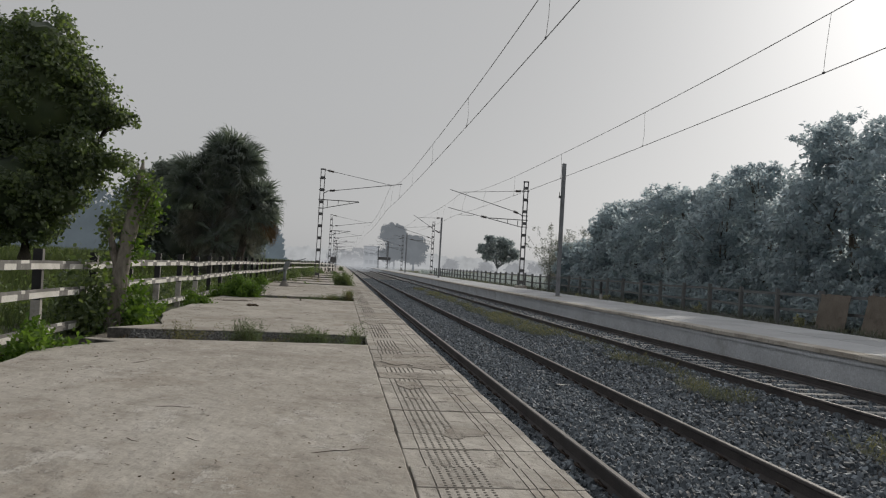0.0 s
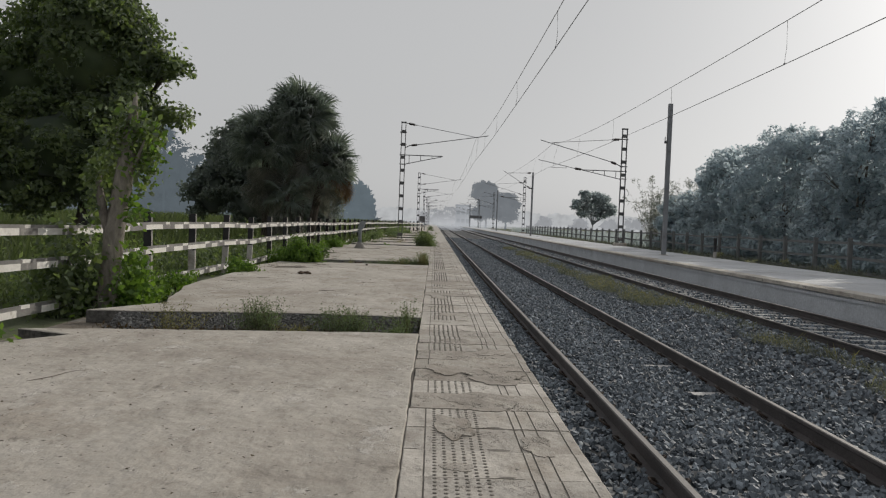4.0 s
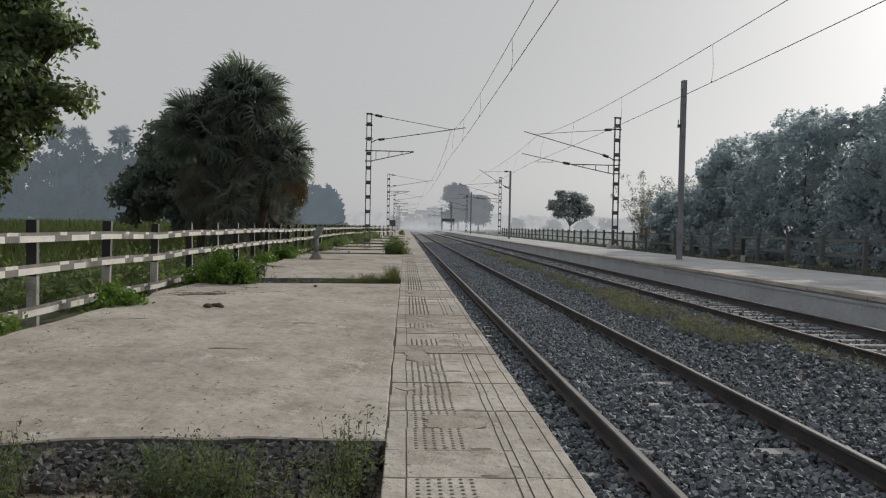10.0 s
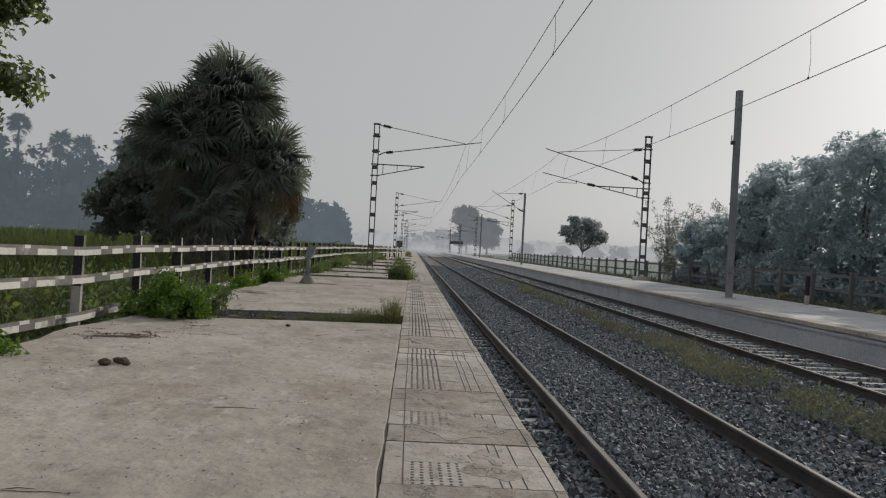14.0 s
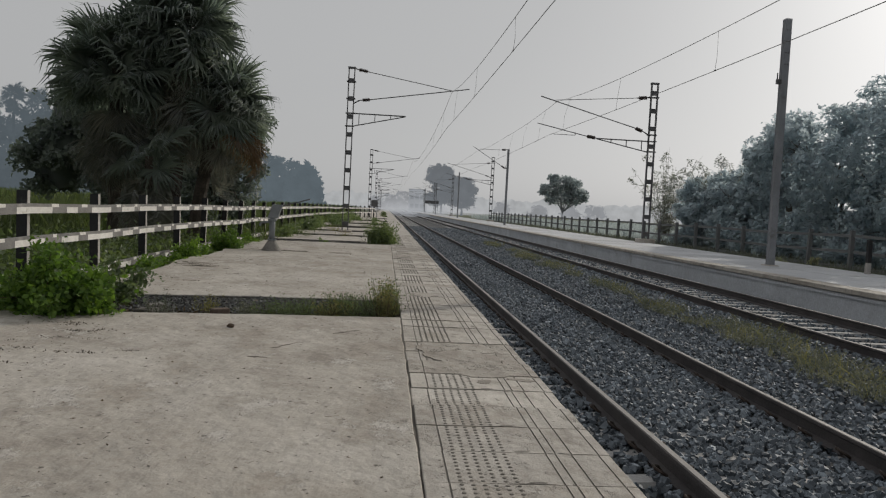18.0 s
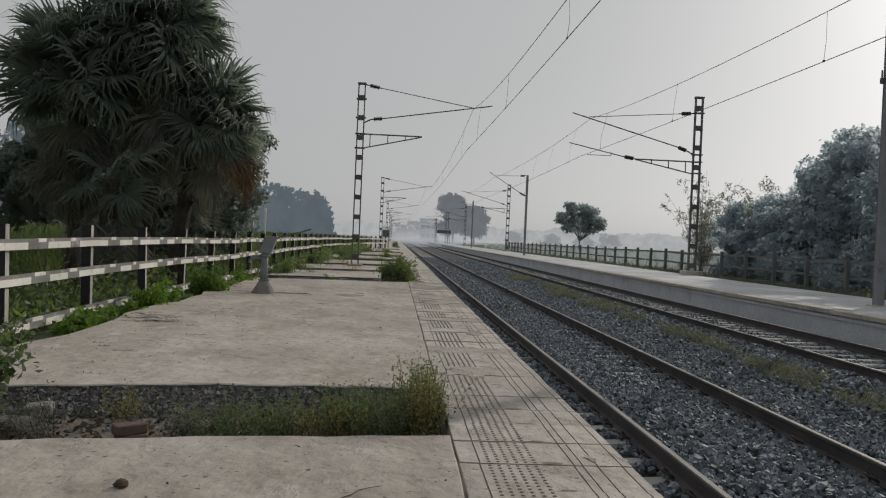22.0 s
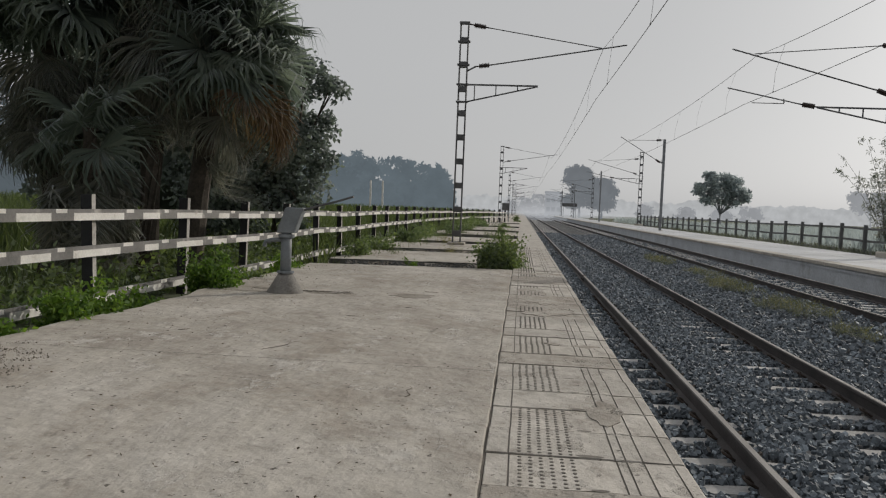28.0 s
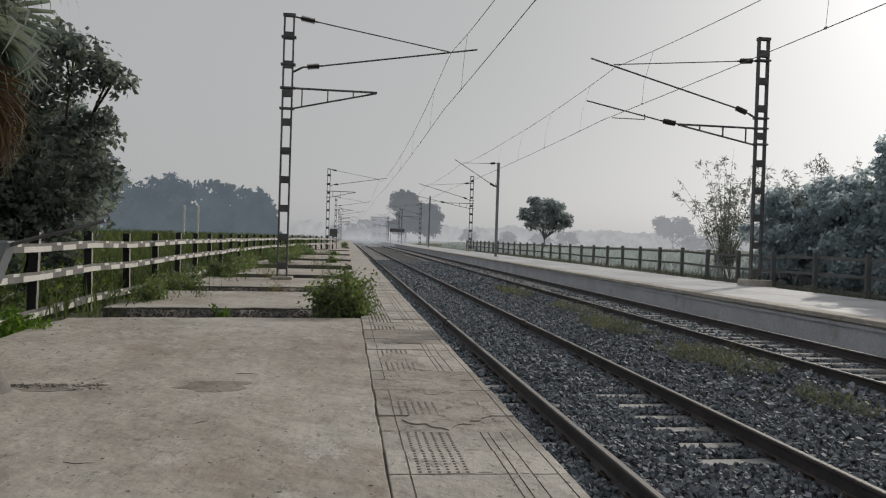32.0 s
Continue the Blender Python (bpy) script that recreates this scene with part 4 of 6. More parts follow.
def bush(name, x, y, z, rx, ry, h, n, leaf, mat, label, category="bush", seed=1, group=""):
    """A low plant: stems from the ground and leaves round them."""
    r = np.random.default_rng(seed)
    t = thing(name, (x, y, z), label, category, group)
    bm = bmesh.new()
    tips = []
    for _ in range(max(5, int(n / 160))):
        e = unit(r.normal(size=3) * [1, 1, 0.3] + [0, 0, 0.75]) * [rx, ry, h] * r.uniform(0.6, 1.05)
        s = np.array([r.normal(0, rx * 0.2), r.normal(0, ry * 0.2), -0.03])
        mid = (s + e) / 2 + [0, 0, h * 0.12]
        limb(bm, [tuple(s), tuple(mid), tuple(e)], [0.012, 0.008, 0.003], 4)
        tips.append((s, mid, e))
    tagged(part("stalk", bm, M_TWIG, t), kind="stuff")
    k = len(tips)
    a = r.integers(0, k, n)
    f = r.uniform(0.15, 1.05, n)[:, None]
    s, m, e = (np.array([p[i] for p in tips])[a] for i in range(3))
    at = s * (1 - f) ** 2 + m * 2 * f * (1 - f) + e * f * f + r.normal(0, 1, (n, 3)) * np.array([rx, ry, h * 0.6]) * 0.13
    at[:, 2] = np.maximum(at[:, 2], 0.01)
    quads("leaves", leaves(r, at, leaf, 0.6, -0.1), mat, t)
    return t


def wispy(name, x, y, z, spread, h, n, mat, label, seed=1):
    """A thin roadside weed: many fine stems, sparse narrow leaves."""
    r = np.random.default_rng(seed)
    t = thing(name, (x, y, z), label, "weed", "weeds in the platform gaps")
    stems = []
    pts = []
    for _ in range(n):
        s = np.array([r.normal(0, spread * 0.35), r.normal(0, spread * 0.3), 0])
        e = s + np.array([r.normal(0, spread * 0.4), r.normal(0, spread * 0.35), h * r.uniform(0.5, 1.15)])
        w = unit(np.cross(e - s, r.normal(size=3))) * 0.004
        stems.append([s - w, s + w, e + w * 0.3, e - w * 0.3])
        for f in r.uniform(0.15, 1.0, 34):
            pts.append(s + (e - s) * f + r.normal(0, 0.03, 3))
    tagged(quads("stalk", np.array(stems), M_TWIG, t), kind="stuff")
    quads("leaves", leaves(r, np.array(pts), 0.029, 0.4, -0.2), mat, t)
    return t


# tall tree behind the fence
tree("tree", (-15.6, 36.0, -0.3), [(-15.4, 36, 7.6, 2.9, 2.8, 2.8), (-13.8, 35.6, 5.2, 1.7, 1.8, 1.5), (-18.0, 36.5, 6.2, 3.2, 3.0, 3.2), (-13.4, 36, 7.7, 1.5, 1.5, 1.2), (-16.0, 35, 3.9, 2.6, 2.2, 2.0), (-19.5, 36, 3.6, 2.8, 2.4, 2.2), (-15.6, 36, 10.2, 2.2, 2.2, 1.6), (-13.9, 36, 9.0, 1.1, 1.2, 0.8), (-12.1, 36, 7.2, 0.85, 0.8, 0.4), (-12.3, 36, 5.35, 0.9, 0.9, 0.55), (-13.9, 35.5, 3.5, 1.0, 1.1, 0.9), (-15.2, 35.5, 2.5, 1.5, 1.4, 1.1), (-17.5, 35.5, 2.3, 2.0, 1.6, 1.2)], 60000, 0.22, 0.3, M_LEAF, M_DBARK, "large broad-leaved tree with a dense dark green crown beyond the fence", seed=11, clump=(70, 0.48), core=0.66)


# leaning broken trunk wrapped in creeper, at the platform's edge
t = thing("bare_tree", (-6.30, 16.8, -0.24), "broken grey-brown tree trunk overgrown with green creeper", "tree")
bm = bmesh.new()
limb(bm, [(-0.10, 0, -0.2), (-0.08, 0, 0.1), (-0.03, 0, 0.45), (0.0, 0.02, 0.9), (0.03, 0.0, 1.3), (0.10, 0.03, 1.75), (0.17, 0.0, 2.2), (0.23, 0.02, 2.65), (0.27, 0.02, 3.05), (0.31, 0.02, 3.4), (0.33, 0.02, 3.62)], [0.27, 0.23, 0.18, 0.16, 0.165, 0.15, 0.15, 0.135, 0.11, 0.05, 0.015], 14)
limb(bm, [(0.02, 0, 1.2), (-0.12, -0.03, 1.6), (-0.2, -0.04, 2.0), (-0.22, -0.04, 2.3)], [0.10, 0.075, 0.06, 0.035], 9)
limb(bm, [(0.2, 0, 2.3), (0.40, -0.08, 2.5), (0.54, -0.12, 2.85)], [0.06, 0.04, 0.012], 7)
limb(bm, [(0.22, 0, 2.5), (0.04, 0.1, 2.8), (-0.04, 0.12, 3.1)], [0.05, 0.03, 0.01], 6)
part("trunk", bm, M_TRUNK, t, smooth=True)
rv = np.random.default_rng(21)


def sprig_cloud(spots):
    return np.concatenate([rv.normal(0, 1, (n, 3)) * [rx, 0.16, rz] + [x, 0.02, z] for x, z, rx, rz, n in spots])


dark = sprig_cloud([(0.22, 2.95, 0.15, 0.26, 300), (0.5, 2.8, 0.13, 0.24, 260), (-0.22, 2.3, 0.14, 0.2, 230), (-0.02, 2.85, 0.13, 0.2, 140), (0.5, 2.3, 0.1, 0.16, 120), (0.27, 3.2, 0.09, 0.13, 90), (-0.30, 1.75, 0.07, 0.3, 90)])
quads("creeper", leaves(rv, dark, 0.11, 0.65), M_LEAF, t, "dark creeper leaves round the broken top")
bright = sprig_cloud([(0.34, 1.75, 0.11, 0.14, 100), (0.58, 2.6, 0.12, 0.2, 150), (0.3, 2.2, 0.1, 0.2, 60), (0.42, 3.0, 0.13, 0.14, 80), (-0.02, 1.3, 0.16, 0.1, 20)])
foot = np.concatenate([np.stack([rv.normal(0.26, 0.14, 1300), rv.normal(0.2, 0.25, 1300), np.abs(rv.normal(0, 0.45, 1300)) + 0.02], 1), np.stack([rv.uniform(-0.1, 0.45, 700), rv.normal(1.1, 0.5, 700), np.abs(rv.normal(0, 0.12, 700)) + 0.12], 1)])
quads("creeper", leaves(rv, np.concatenate([bright, foot]), 0.105, 0.7), M_VINE, t, "bright green creeper leaves")
foot2 = np.stack([rv.normal(-0.65, 0.3, 3200), rv.normal(-0.1, 0.3, 3200), np.abs(rv.normal(0.1, 0.55, 3200))], 1)
quads("undergrowth", leaves(rv, foot2, 0.12, 0.65), M_LEAF, t, "dark leaves round the trunk's foot")


# fan palms
def fan(radius, petiole, droop, n_leaf, seed, open_by=290):
    """A palm fan: a stalk and long deeply split leaflets spread from its end; along +x, z up."""
    r = np.random.default_rng(seed)
    q = []
    w = 0.02
    q.append([(0, -w, 0), (0, w, 0), (petiole, w * 0.6, 0), (petiole, -w * 0.6, 0)])
    q.append([(0, 0, -w), (0, 0, w), (petiole, 0, w * 0.6), (petiole, 0, -w * 0.6)])
    for i in range(n_leaf):
        a = math.radians(open_by * ((i + r.uniform(-0.3, 0.3)) / (n_leaf - 1) - 0.5))
        ln = radius * (0.84 + 0.16 * math.cos(a)) * r.uniform(0.86, 1.08)
        d = np.array([math.cos(a), math.sin(a), 0])
        s = np.array([-math.sin(a), math.cos(a), 0])
        o = np.array([petiole, 0, 0])
        half = radius * 0.5 * math.radians(open_by) / n_leaf * 0.56
        up = np.array([0, 0, 0.32 * abs(math.sin(a)) ** 1.5 * radius])
        dr = droop * r.uniform(0.5, 1.5)
        m_ = o + d * ln * 0.5 + up * 0.6 + [0, 0, -dr * 0.12 * ln]
        bend = o + d * ln * 0.78 + up * 0.75 + [0, 0, -dr * 0.38 * ln] + r.normal(0, 0.02, 3)
        tip = o + d * ln * r.uniform(0.86, 0.98) * (1 - 0.2 * min(dr, 1)) + up * 0.7 + [0, 0, -dr * ln * 0.95] + r.normal(0, 0.04, 3)
        fold = np.array([0, 0, half * 0.7])
        q.append([o, m_ + s * half - fold, bend + s * half * 0.5, m_ + fold])
        q.append([o, m_ + fold, bend - s * half * 0.5, m_ - s * half - fold])
        q.append([m_ + fold, bend + s * half * 0.5, tip, bend - s * half * 0.5])
    return np.array(q, float)


def palm(base, crown_z, fronds, skirt, radius, petiole, label, seed, trunk=0.22, dead_side=0, mats=None, spread=(80, -32), bark=None, dead_at=1.25, lean=(0, 0)):
    green, dead, old = mats or (M_PALM, M_DEAD, M_SKIRT)
    r = random.Random(seed)
    t = thing("fan_palm", base, label, "palm", "fan palms")
    bm = bmesh.new()
    h = crown_z - base[2]
    limb(bm, [(0, 0, -0.2), (0.03 + lean[0] * 0.25, lean[1] * 0.25, h * 0.4), (lean[0] * 0.7 - 0.02, lean[1] * 0.7 + 0.03, h * 0.8), (lean[0], lean[1], h)], [trunk * 1.2, trunk, trunk * 0.95, trunk * 0.7], 10)
    part("trunk", bm, bark or M_DBARK, t)
    kinds = {}
    for tag, mat, droop in (("green", green, 0.42), ("dead", dead, 0.6), ("old", old, 0.7)):
        kinds[tag] = []
        for v in range(3):
            ob = quads("frond", fan(radius * (0.85 if tag == "dead" else 1), petiole * (1.6 if tag == "dead" else 1), droop * (0.8 + 0.3 * v), 44, seed * 10 + v, {"green": 290, "dead": 190, "old": 130}[tag]), mat, t)
            kinds[tag].append(ob)
    used = set()

    def put(tag, m):
        v = r.randrange(3)
        ob = kinds[tag][v]
        if ob.name in used:
            shared("frond", ob.data, t, m)
        else:
            used.add(ob.name)
            ob.matrix_basis = m
    for i in range(fronds):
        az = i * 137.5 + r.uniform(-15, 15)
        el = spread[0] + (spread[1] - spread[0]) * ((i + 0.5) / fronds) ** 0.7
        put("green", pose(lean[0], lean[1], h - 0.3 * i / fronds) @ pose(0, 0, 0, 0, -el, az) @ pose(0, 0, 0, r.uniform(-60, 60), 0, 0) @ Matrix.Scale(r.uniform(0.85, 1.12), 4))
    for i in range(skirt):
        az = i * 137.5 + r.uniform(-20, 20)
        put("old", pose(lean[0], lean[1], h - 0.3 - min(2.2, 0.3 * h) * i / skirt) @ pose(0, 0, 0, 0, r.uniform(48, 84), az) @ pose(0, 0, 0, r.uniform(-22, 22), 0, 0) @ Matrix.Scale(r.uniform(0.85, 1.1), 4))
    for i in range(dead_side):
        put("dead", pose(lean[0], lean[1], h - dead_at) @ pose(0, 0, 0, 0, 24 + 9 * i, -50 + 22 * i) @ pose(0, 0, 0, 12, 0, 0))
    for tag in kinds:
        for ob in kinds[tag]:
            if ob.name not in used:
                bpy.data.objects.remove(ob)
    return t


palm((-8.2, 45.3, -0.3), 6.7, 54, 30, 1.34, 1.0, "shaggy fan palm with stiff dark fronds", 3, spread=(78, -40))
palm((-7.85, 46.3, -0.3), 4.5, 42, 5, 1.18, 0.78, "shaggy leaning fan palm with dead brown fronds on one side", 7, dead_side=4, dead_at=0.6, lean=(0.95, -0.5))
palm((-9.95, 44.9, -0.3), 5.3, 46, 24, 1.3, 1.0, "lower fan palm with a skirt of old grey fronds", 4)
palm((-8.6, 43.9, -0.3), 2.6, 6, 34, 1.2, 0.6, "young fan palm with drooping grey fronds close to the ground", 5, trunk=0.18, spread=(60, -20))

tree("tree", (-14.6, 56.0, -0.3), [(-14.3, 56, 5.0, 2.4, 2.2, 2.5), (-15.6, 55.5, 2.9, 2.0, 1.8, 1.7), (-12.0, 55.5, 5.0, 2.2, 2.0, 2.3), (-12.5, 55, 2.4, 2.4, 1.8, 1.8), (-13.5, 56, 6.7, 1.5, 1.5, 1.1), (-10.5, 55.5, 3.2, 1.8, 1.5, 1.8)], 36000, 0.24, 0.2, M_DLEAF, M_DBARK, "dense dark broad-leaved tree beside the fan palms", seed=12, clump=(60, 0.42), sprays=True, core=0.72)
tree("tree", (-8.7, 54.2, -0.3), [(-8.8, 54.2, 4.6, 1.2, 1.3, 1.0), (-7.7, 54.0, 2.9, 1.0, 1.1, 0.8), (-8.9, 54.5, 5.6, 1.0, 1.0, 0.6), (-7.0, 54.0, 4.75, 0.5, 0.5, 0.35), (-9.5, 54.2, 3.0, 1.4, 1.3, 1.5), (-7.7, 54, 1.5, 0.8, 0.9, 0.9), (-7.6, 53.8, 5.4, 0.5, 0.5, 0.35), (-7.2, 54, 3.7, 0.5, 0.5, 0.4), (-10.3, 53.8, 1.5, 1.3, 1.2, 1.4), (-9.0, 53.8, 1.3, 1.2, 1.2, 1.4)], 16000, 0.17, 0.13, M_DLEAF, M_DBARK, "dark broad-leaved tree with open upper branches behind the fence", seed=13)
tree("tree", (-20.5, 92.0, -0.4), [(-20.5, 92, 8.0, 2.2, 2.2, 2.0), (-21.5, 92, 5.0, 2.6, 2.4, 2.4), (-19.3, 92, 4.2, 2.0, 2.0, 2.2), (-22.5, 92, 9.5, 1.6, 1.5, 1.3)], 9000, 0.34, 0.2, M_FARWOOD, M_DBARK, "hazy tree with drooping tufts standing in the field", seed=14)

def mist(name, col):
    """Morning mist put in as an even emission on shapes at the edge of sight."""
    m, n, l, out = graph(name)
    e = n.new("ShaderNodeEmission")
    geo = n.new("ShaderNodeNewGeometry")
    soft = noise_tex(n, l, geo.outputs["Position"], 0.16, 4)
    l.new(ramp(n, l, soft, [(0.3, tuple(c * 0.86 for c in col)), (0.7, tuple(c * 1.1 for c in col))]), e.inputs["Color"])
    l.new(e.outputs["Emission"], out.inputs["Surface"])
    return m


# wood along the field's far side, and tall palms above it
rw = random.Random(31)
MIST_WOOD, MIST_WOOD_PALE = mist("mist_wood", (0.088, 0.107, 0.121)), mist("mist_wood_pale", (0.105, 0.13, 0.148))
# Glows in mist colour; set 1.5 times farther and enlarged to fit the view.
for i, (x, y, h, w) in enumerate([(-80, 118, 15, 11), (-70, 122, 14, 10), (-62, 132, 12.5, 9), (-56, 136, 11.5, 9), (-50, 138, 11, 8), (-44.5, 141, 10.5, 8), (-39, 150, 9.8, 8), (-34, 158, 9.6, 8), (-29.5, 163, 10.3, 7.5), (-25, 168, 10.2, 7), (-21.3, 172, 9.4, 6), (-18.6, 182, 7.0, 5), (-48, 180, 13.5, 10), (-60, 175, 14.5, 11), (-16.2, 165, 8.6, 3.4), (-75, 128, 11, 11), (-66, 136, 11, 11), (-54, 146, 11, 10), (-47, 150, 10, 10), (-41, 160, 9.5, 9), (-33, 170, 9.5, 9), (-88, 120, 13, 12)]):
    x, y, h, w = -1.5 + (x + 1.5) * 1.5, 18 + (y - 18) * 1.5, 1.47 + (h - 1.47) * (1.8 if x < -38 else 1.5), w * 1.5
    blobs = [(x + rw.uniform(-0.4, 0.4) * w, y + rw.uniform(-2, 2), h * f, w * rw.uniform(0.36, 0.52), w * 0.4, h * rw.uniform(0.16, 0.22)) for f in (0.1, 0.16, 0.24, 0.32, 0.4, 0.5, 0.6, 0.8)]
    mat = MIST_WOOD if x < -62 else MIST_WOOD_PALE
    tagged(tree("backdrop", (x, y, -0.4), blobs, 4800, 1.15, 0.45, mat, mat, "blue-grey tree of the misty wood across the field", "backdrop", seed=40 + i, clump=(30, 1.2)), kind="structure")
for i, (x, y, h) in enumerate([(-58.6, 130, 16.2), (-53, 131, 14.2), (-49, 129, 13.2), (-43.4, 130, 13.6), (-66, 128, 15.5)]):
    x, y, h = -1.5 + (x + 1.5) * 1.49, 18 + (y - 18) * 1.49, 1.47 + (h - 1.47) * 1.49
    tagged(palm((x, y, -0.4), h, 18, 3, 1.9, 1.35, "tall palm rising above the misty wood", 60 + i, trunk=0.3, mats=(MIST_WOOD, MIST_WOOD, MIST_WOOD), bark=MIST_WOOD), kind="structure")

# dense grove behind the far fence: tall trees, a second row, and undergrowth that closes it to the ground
# Haze sits in the leaf colour; pale bark keeps trunks from showing dark.
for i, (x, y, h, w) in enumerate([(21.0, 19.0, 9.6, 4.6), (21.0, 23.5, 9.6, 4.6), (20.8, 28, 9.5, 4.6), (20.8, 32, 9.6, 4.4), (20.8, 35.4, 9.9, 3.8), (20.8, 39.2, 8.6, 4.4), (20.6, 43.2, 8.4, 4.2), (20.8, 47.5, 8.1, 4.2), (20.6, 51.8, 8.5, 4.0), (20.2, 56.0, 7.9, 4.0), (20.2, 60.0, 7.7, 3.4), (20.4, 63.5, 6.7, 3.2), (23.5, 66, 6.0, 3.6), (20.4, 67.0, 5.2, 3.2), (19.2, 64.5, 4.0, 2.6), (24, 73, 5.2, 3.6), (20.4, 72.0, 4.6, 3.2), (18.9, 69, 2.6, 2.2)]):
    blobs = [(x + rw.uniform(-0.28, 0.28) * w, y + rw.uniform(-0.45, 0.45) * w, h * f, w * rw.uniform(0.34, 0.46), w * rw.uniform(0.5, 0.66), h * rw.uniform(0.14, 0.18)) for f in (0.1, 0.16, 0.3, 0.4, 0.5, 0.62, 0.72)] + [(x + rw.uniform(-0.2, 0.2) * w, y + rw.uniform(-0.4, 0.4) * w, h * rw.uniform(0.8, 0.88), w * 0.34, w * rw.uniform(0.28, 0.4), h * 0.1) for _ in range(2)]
    tree("tree", (x, y, -0.3), blobs, 12500, 0.24, 0.16, M_GROVE, M_BARK, "dense tree of the grove behind the far fence, haze in its leaf colour", group="trees of the grove", seed=80 + i, clump=(40, 0.36))
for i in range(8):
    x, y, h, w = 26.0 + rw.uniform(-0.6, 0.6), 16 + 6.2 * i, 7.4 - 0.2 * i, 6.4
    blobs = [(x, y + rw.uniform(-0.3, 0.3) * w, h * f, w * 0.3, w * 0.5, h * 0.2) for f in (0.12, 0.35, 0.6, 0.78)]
    tree("tree", (x, y, -0.3), blobs, 4200, 0.42, 0.16, M_GROVE, M_BARK, "tree in the depth of the grove, haze in its leaf colour", group="trees of the grove", seed=130 + i, clump=(30, 0.7), sprays=False)
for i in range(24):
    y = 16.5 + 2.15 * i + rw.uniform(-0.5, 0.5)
    bush("bush", 18.3 + rw.uniform(-0.4, 0.6), y, -0.1, 0.9, 1.5, rw.uniform(1.2, 2.6), 1300, 0.2, M_GROVE, "undergrowth bush at the foot of the grove, haze in its leaf colour", seed=700 + i, group="undergrowth of the grove")


def bamboo(x, y, h, n, spread, seed):
    """A clump of thin arching canes with narrow pale leaves."""
    r = np.random.default_rng(seed)
    t = thing("bamboo_clump", (x, y, -0.3), "feathery clump of thin bamboo canes with pale leaves", "bamboo", "bamboo clumps")
    at = []
    for _ in range(n):
        a = r.uniform(0, 6.28)
        out = np.array([math.cos(a), math.sin(a), 0])
        e = out * spread * r.uniform(0.1, 1.0)
        hh = h * r.uniform(0.6, 1.03)

        def cane(f):
            return out * 0.25 + e * f ** 1.6 + np.array([0, 0, hh * (f - 0.12 * f ** 4) / 0.88])
        bm = bmesh.new()
        limb(bm, [tuple(cane(f)) for f in (0, 0.3, 0.6, 0.85, 1.0)], [0.020, 0.017, 0.012, 0.007, 0.003], 5)
        part("cane", bm, M_BARK, t)
        for f in r.uniform(0.12, 1.0, 22) ** 0.85:
            d = unit(r.normal(size=3) * [1, 1, 0.35]) * r.uniform(0.15, 0.5)
            at.append(cane(f) + d * np.linspace(0.25, 1.0, 7)[:, None] - np.array([0, 0, 0.12]) * np.linspace(0, 1, 7)[:, None] ** 2 + r.normal(0, 0.03, (7, 3)))
    quads("leaves", leaves(r, np.concatenate(at), 0.24, 0.22, 0.5), M_BAMBOO, t)


bamboo(19.4, 76.5, 6.9, 28, 3.0, 5)
bamboo(20.9, 69.5, 6.6, 22, 2.2, 6)
bamboo(20.2, 63.0, 6.6, 14, 1.8, 8)

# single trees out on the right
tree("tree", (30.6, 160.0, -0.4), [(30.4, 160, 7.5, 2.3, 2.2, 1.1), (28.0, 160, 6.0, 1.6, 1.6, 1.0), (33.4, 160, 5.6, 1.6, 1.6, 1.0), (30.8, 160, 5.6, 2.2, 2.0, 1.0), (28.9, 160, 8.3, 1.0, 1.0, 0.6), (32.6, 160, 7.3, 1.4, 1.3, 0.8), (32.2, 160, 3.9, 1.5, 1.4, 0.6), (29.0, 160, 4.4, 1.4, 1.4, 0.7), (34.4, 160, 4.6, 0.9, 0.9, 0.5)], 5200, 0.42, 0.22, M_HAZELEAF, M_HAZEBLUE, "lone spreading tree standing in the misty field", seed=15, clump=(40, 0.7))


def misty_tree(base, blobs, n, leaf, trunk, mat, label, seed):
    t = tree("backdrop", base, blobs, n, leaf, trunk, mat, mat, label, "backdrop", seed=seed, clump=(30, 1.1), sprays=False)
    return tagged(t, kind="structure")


# Mist glow takes the place of leaf and bark colours.
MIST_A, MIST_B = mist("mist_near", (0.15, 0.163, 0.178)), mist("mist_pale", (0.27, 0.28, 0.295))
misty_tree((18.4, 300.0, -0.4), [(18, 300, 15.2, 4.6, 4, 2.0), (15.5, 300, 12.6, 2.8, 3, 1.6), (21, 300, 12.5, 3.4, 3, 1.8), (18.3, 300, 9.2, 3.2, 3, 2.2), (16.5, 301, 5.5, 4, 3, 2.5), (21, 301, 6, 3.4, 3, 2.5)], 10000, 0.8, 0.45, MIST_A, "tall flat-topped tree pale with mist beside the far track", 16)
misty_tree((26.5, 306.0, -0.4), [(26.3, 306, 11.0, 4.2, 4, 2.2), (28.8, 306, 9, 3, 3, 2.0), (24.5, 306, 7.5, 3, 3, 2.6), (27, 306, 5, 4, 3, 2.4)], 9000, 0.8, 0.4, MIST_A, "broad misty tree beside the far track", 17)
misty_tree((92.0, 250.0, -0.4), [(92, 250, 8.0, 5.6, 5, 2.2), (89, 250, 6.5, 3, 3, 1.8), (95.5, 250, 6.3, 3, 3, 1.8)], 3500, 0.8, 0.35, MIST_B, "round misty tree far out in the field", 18)
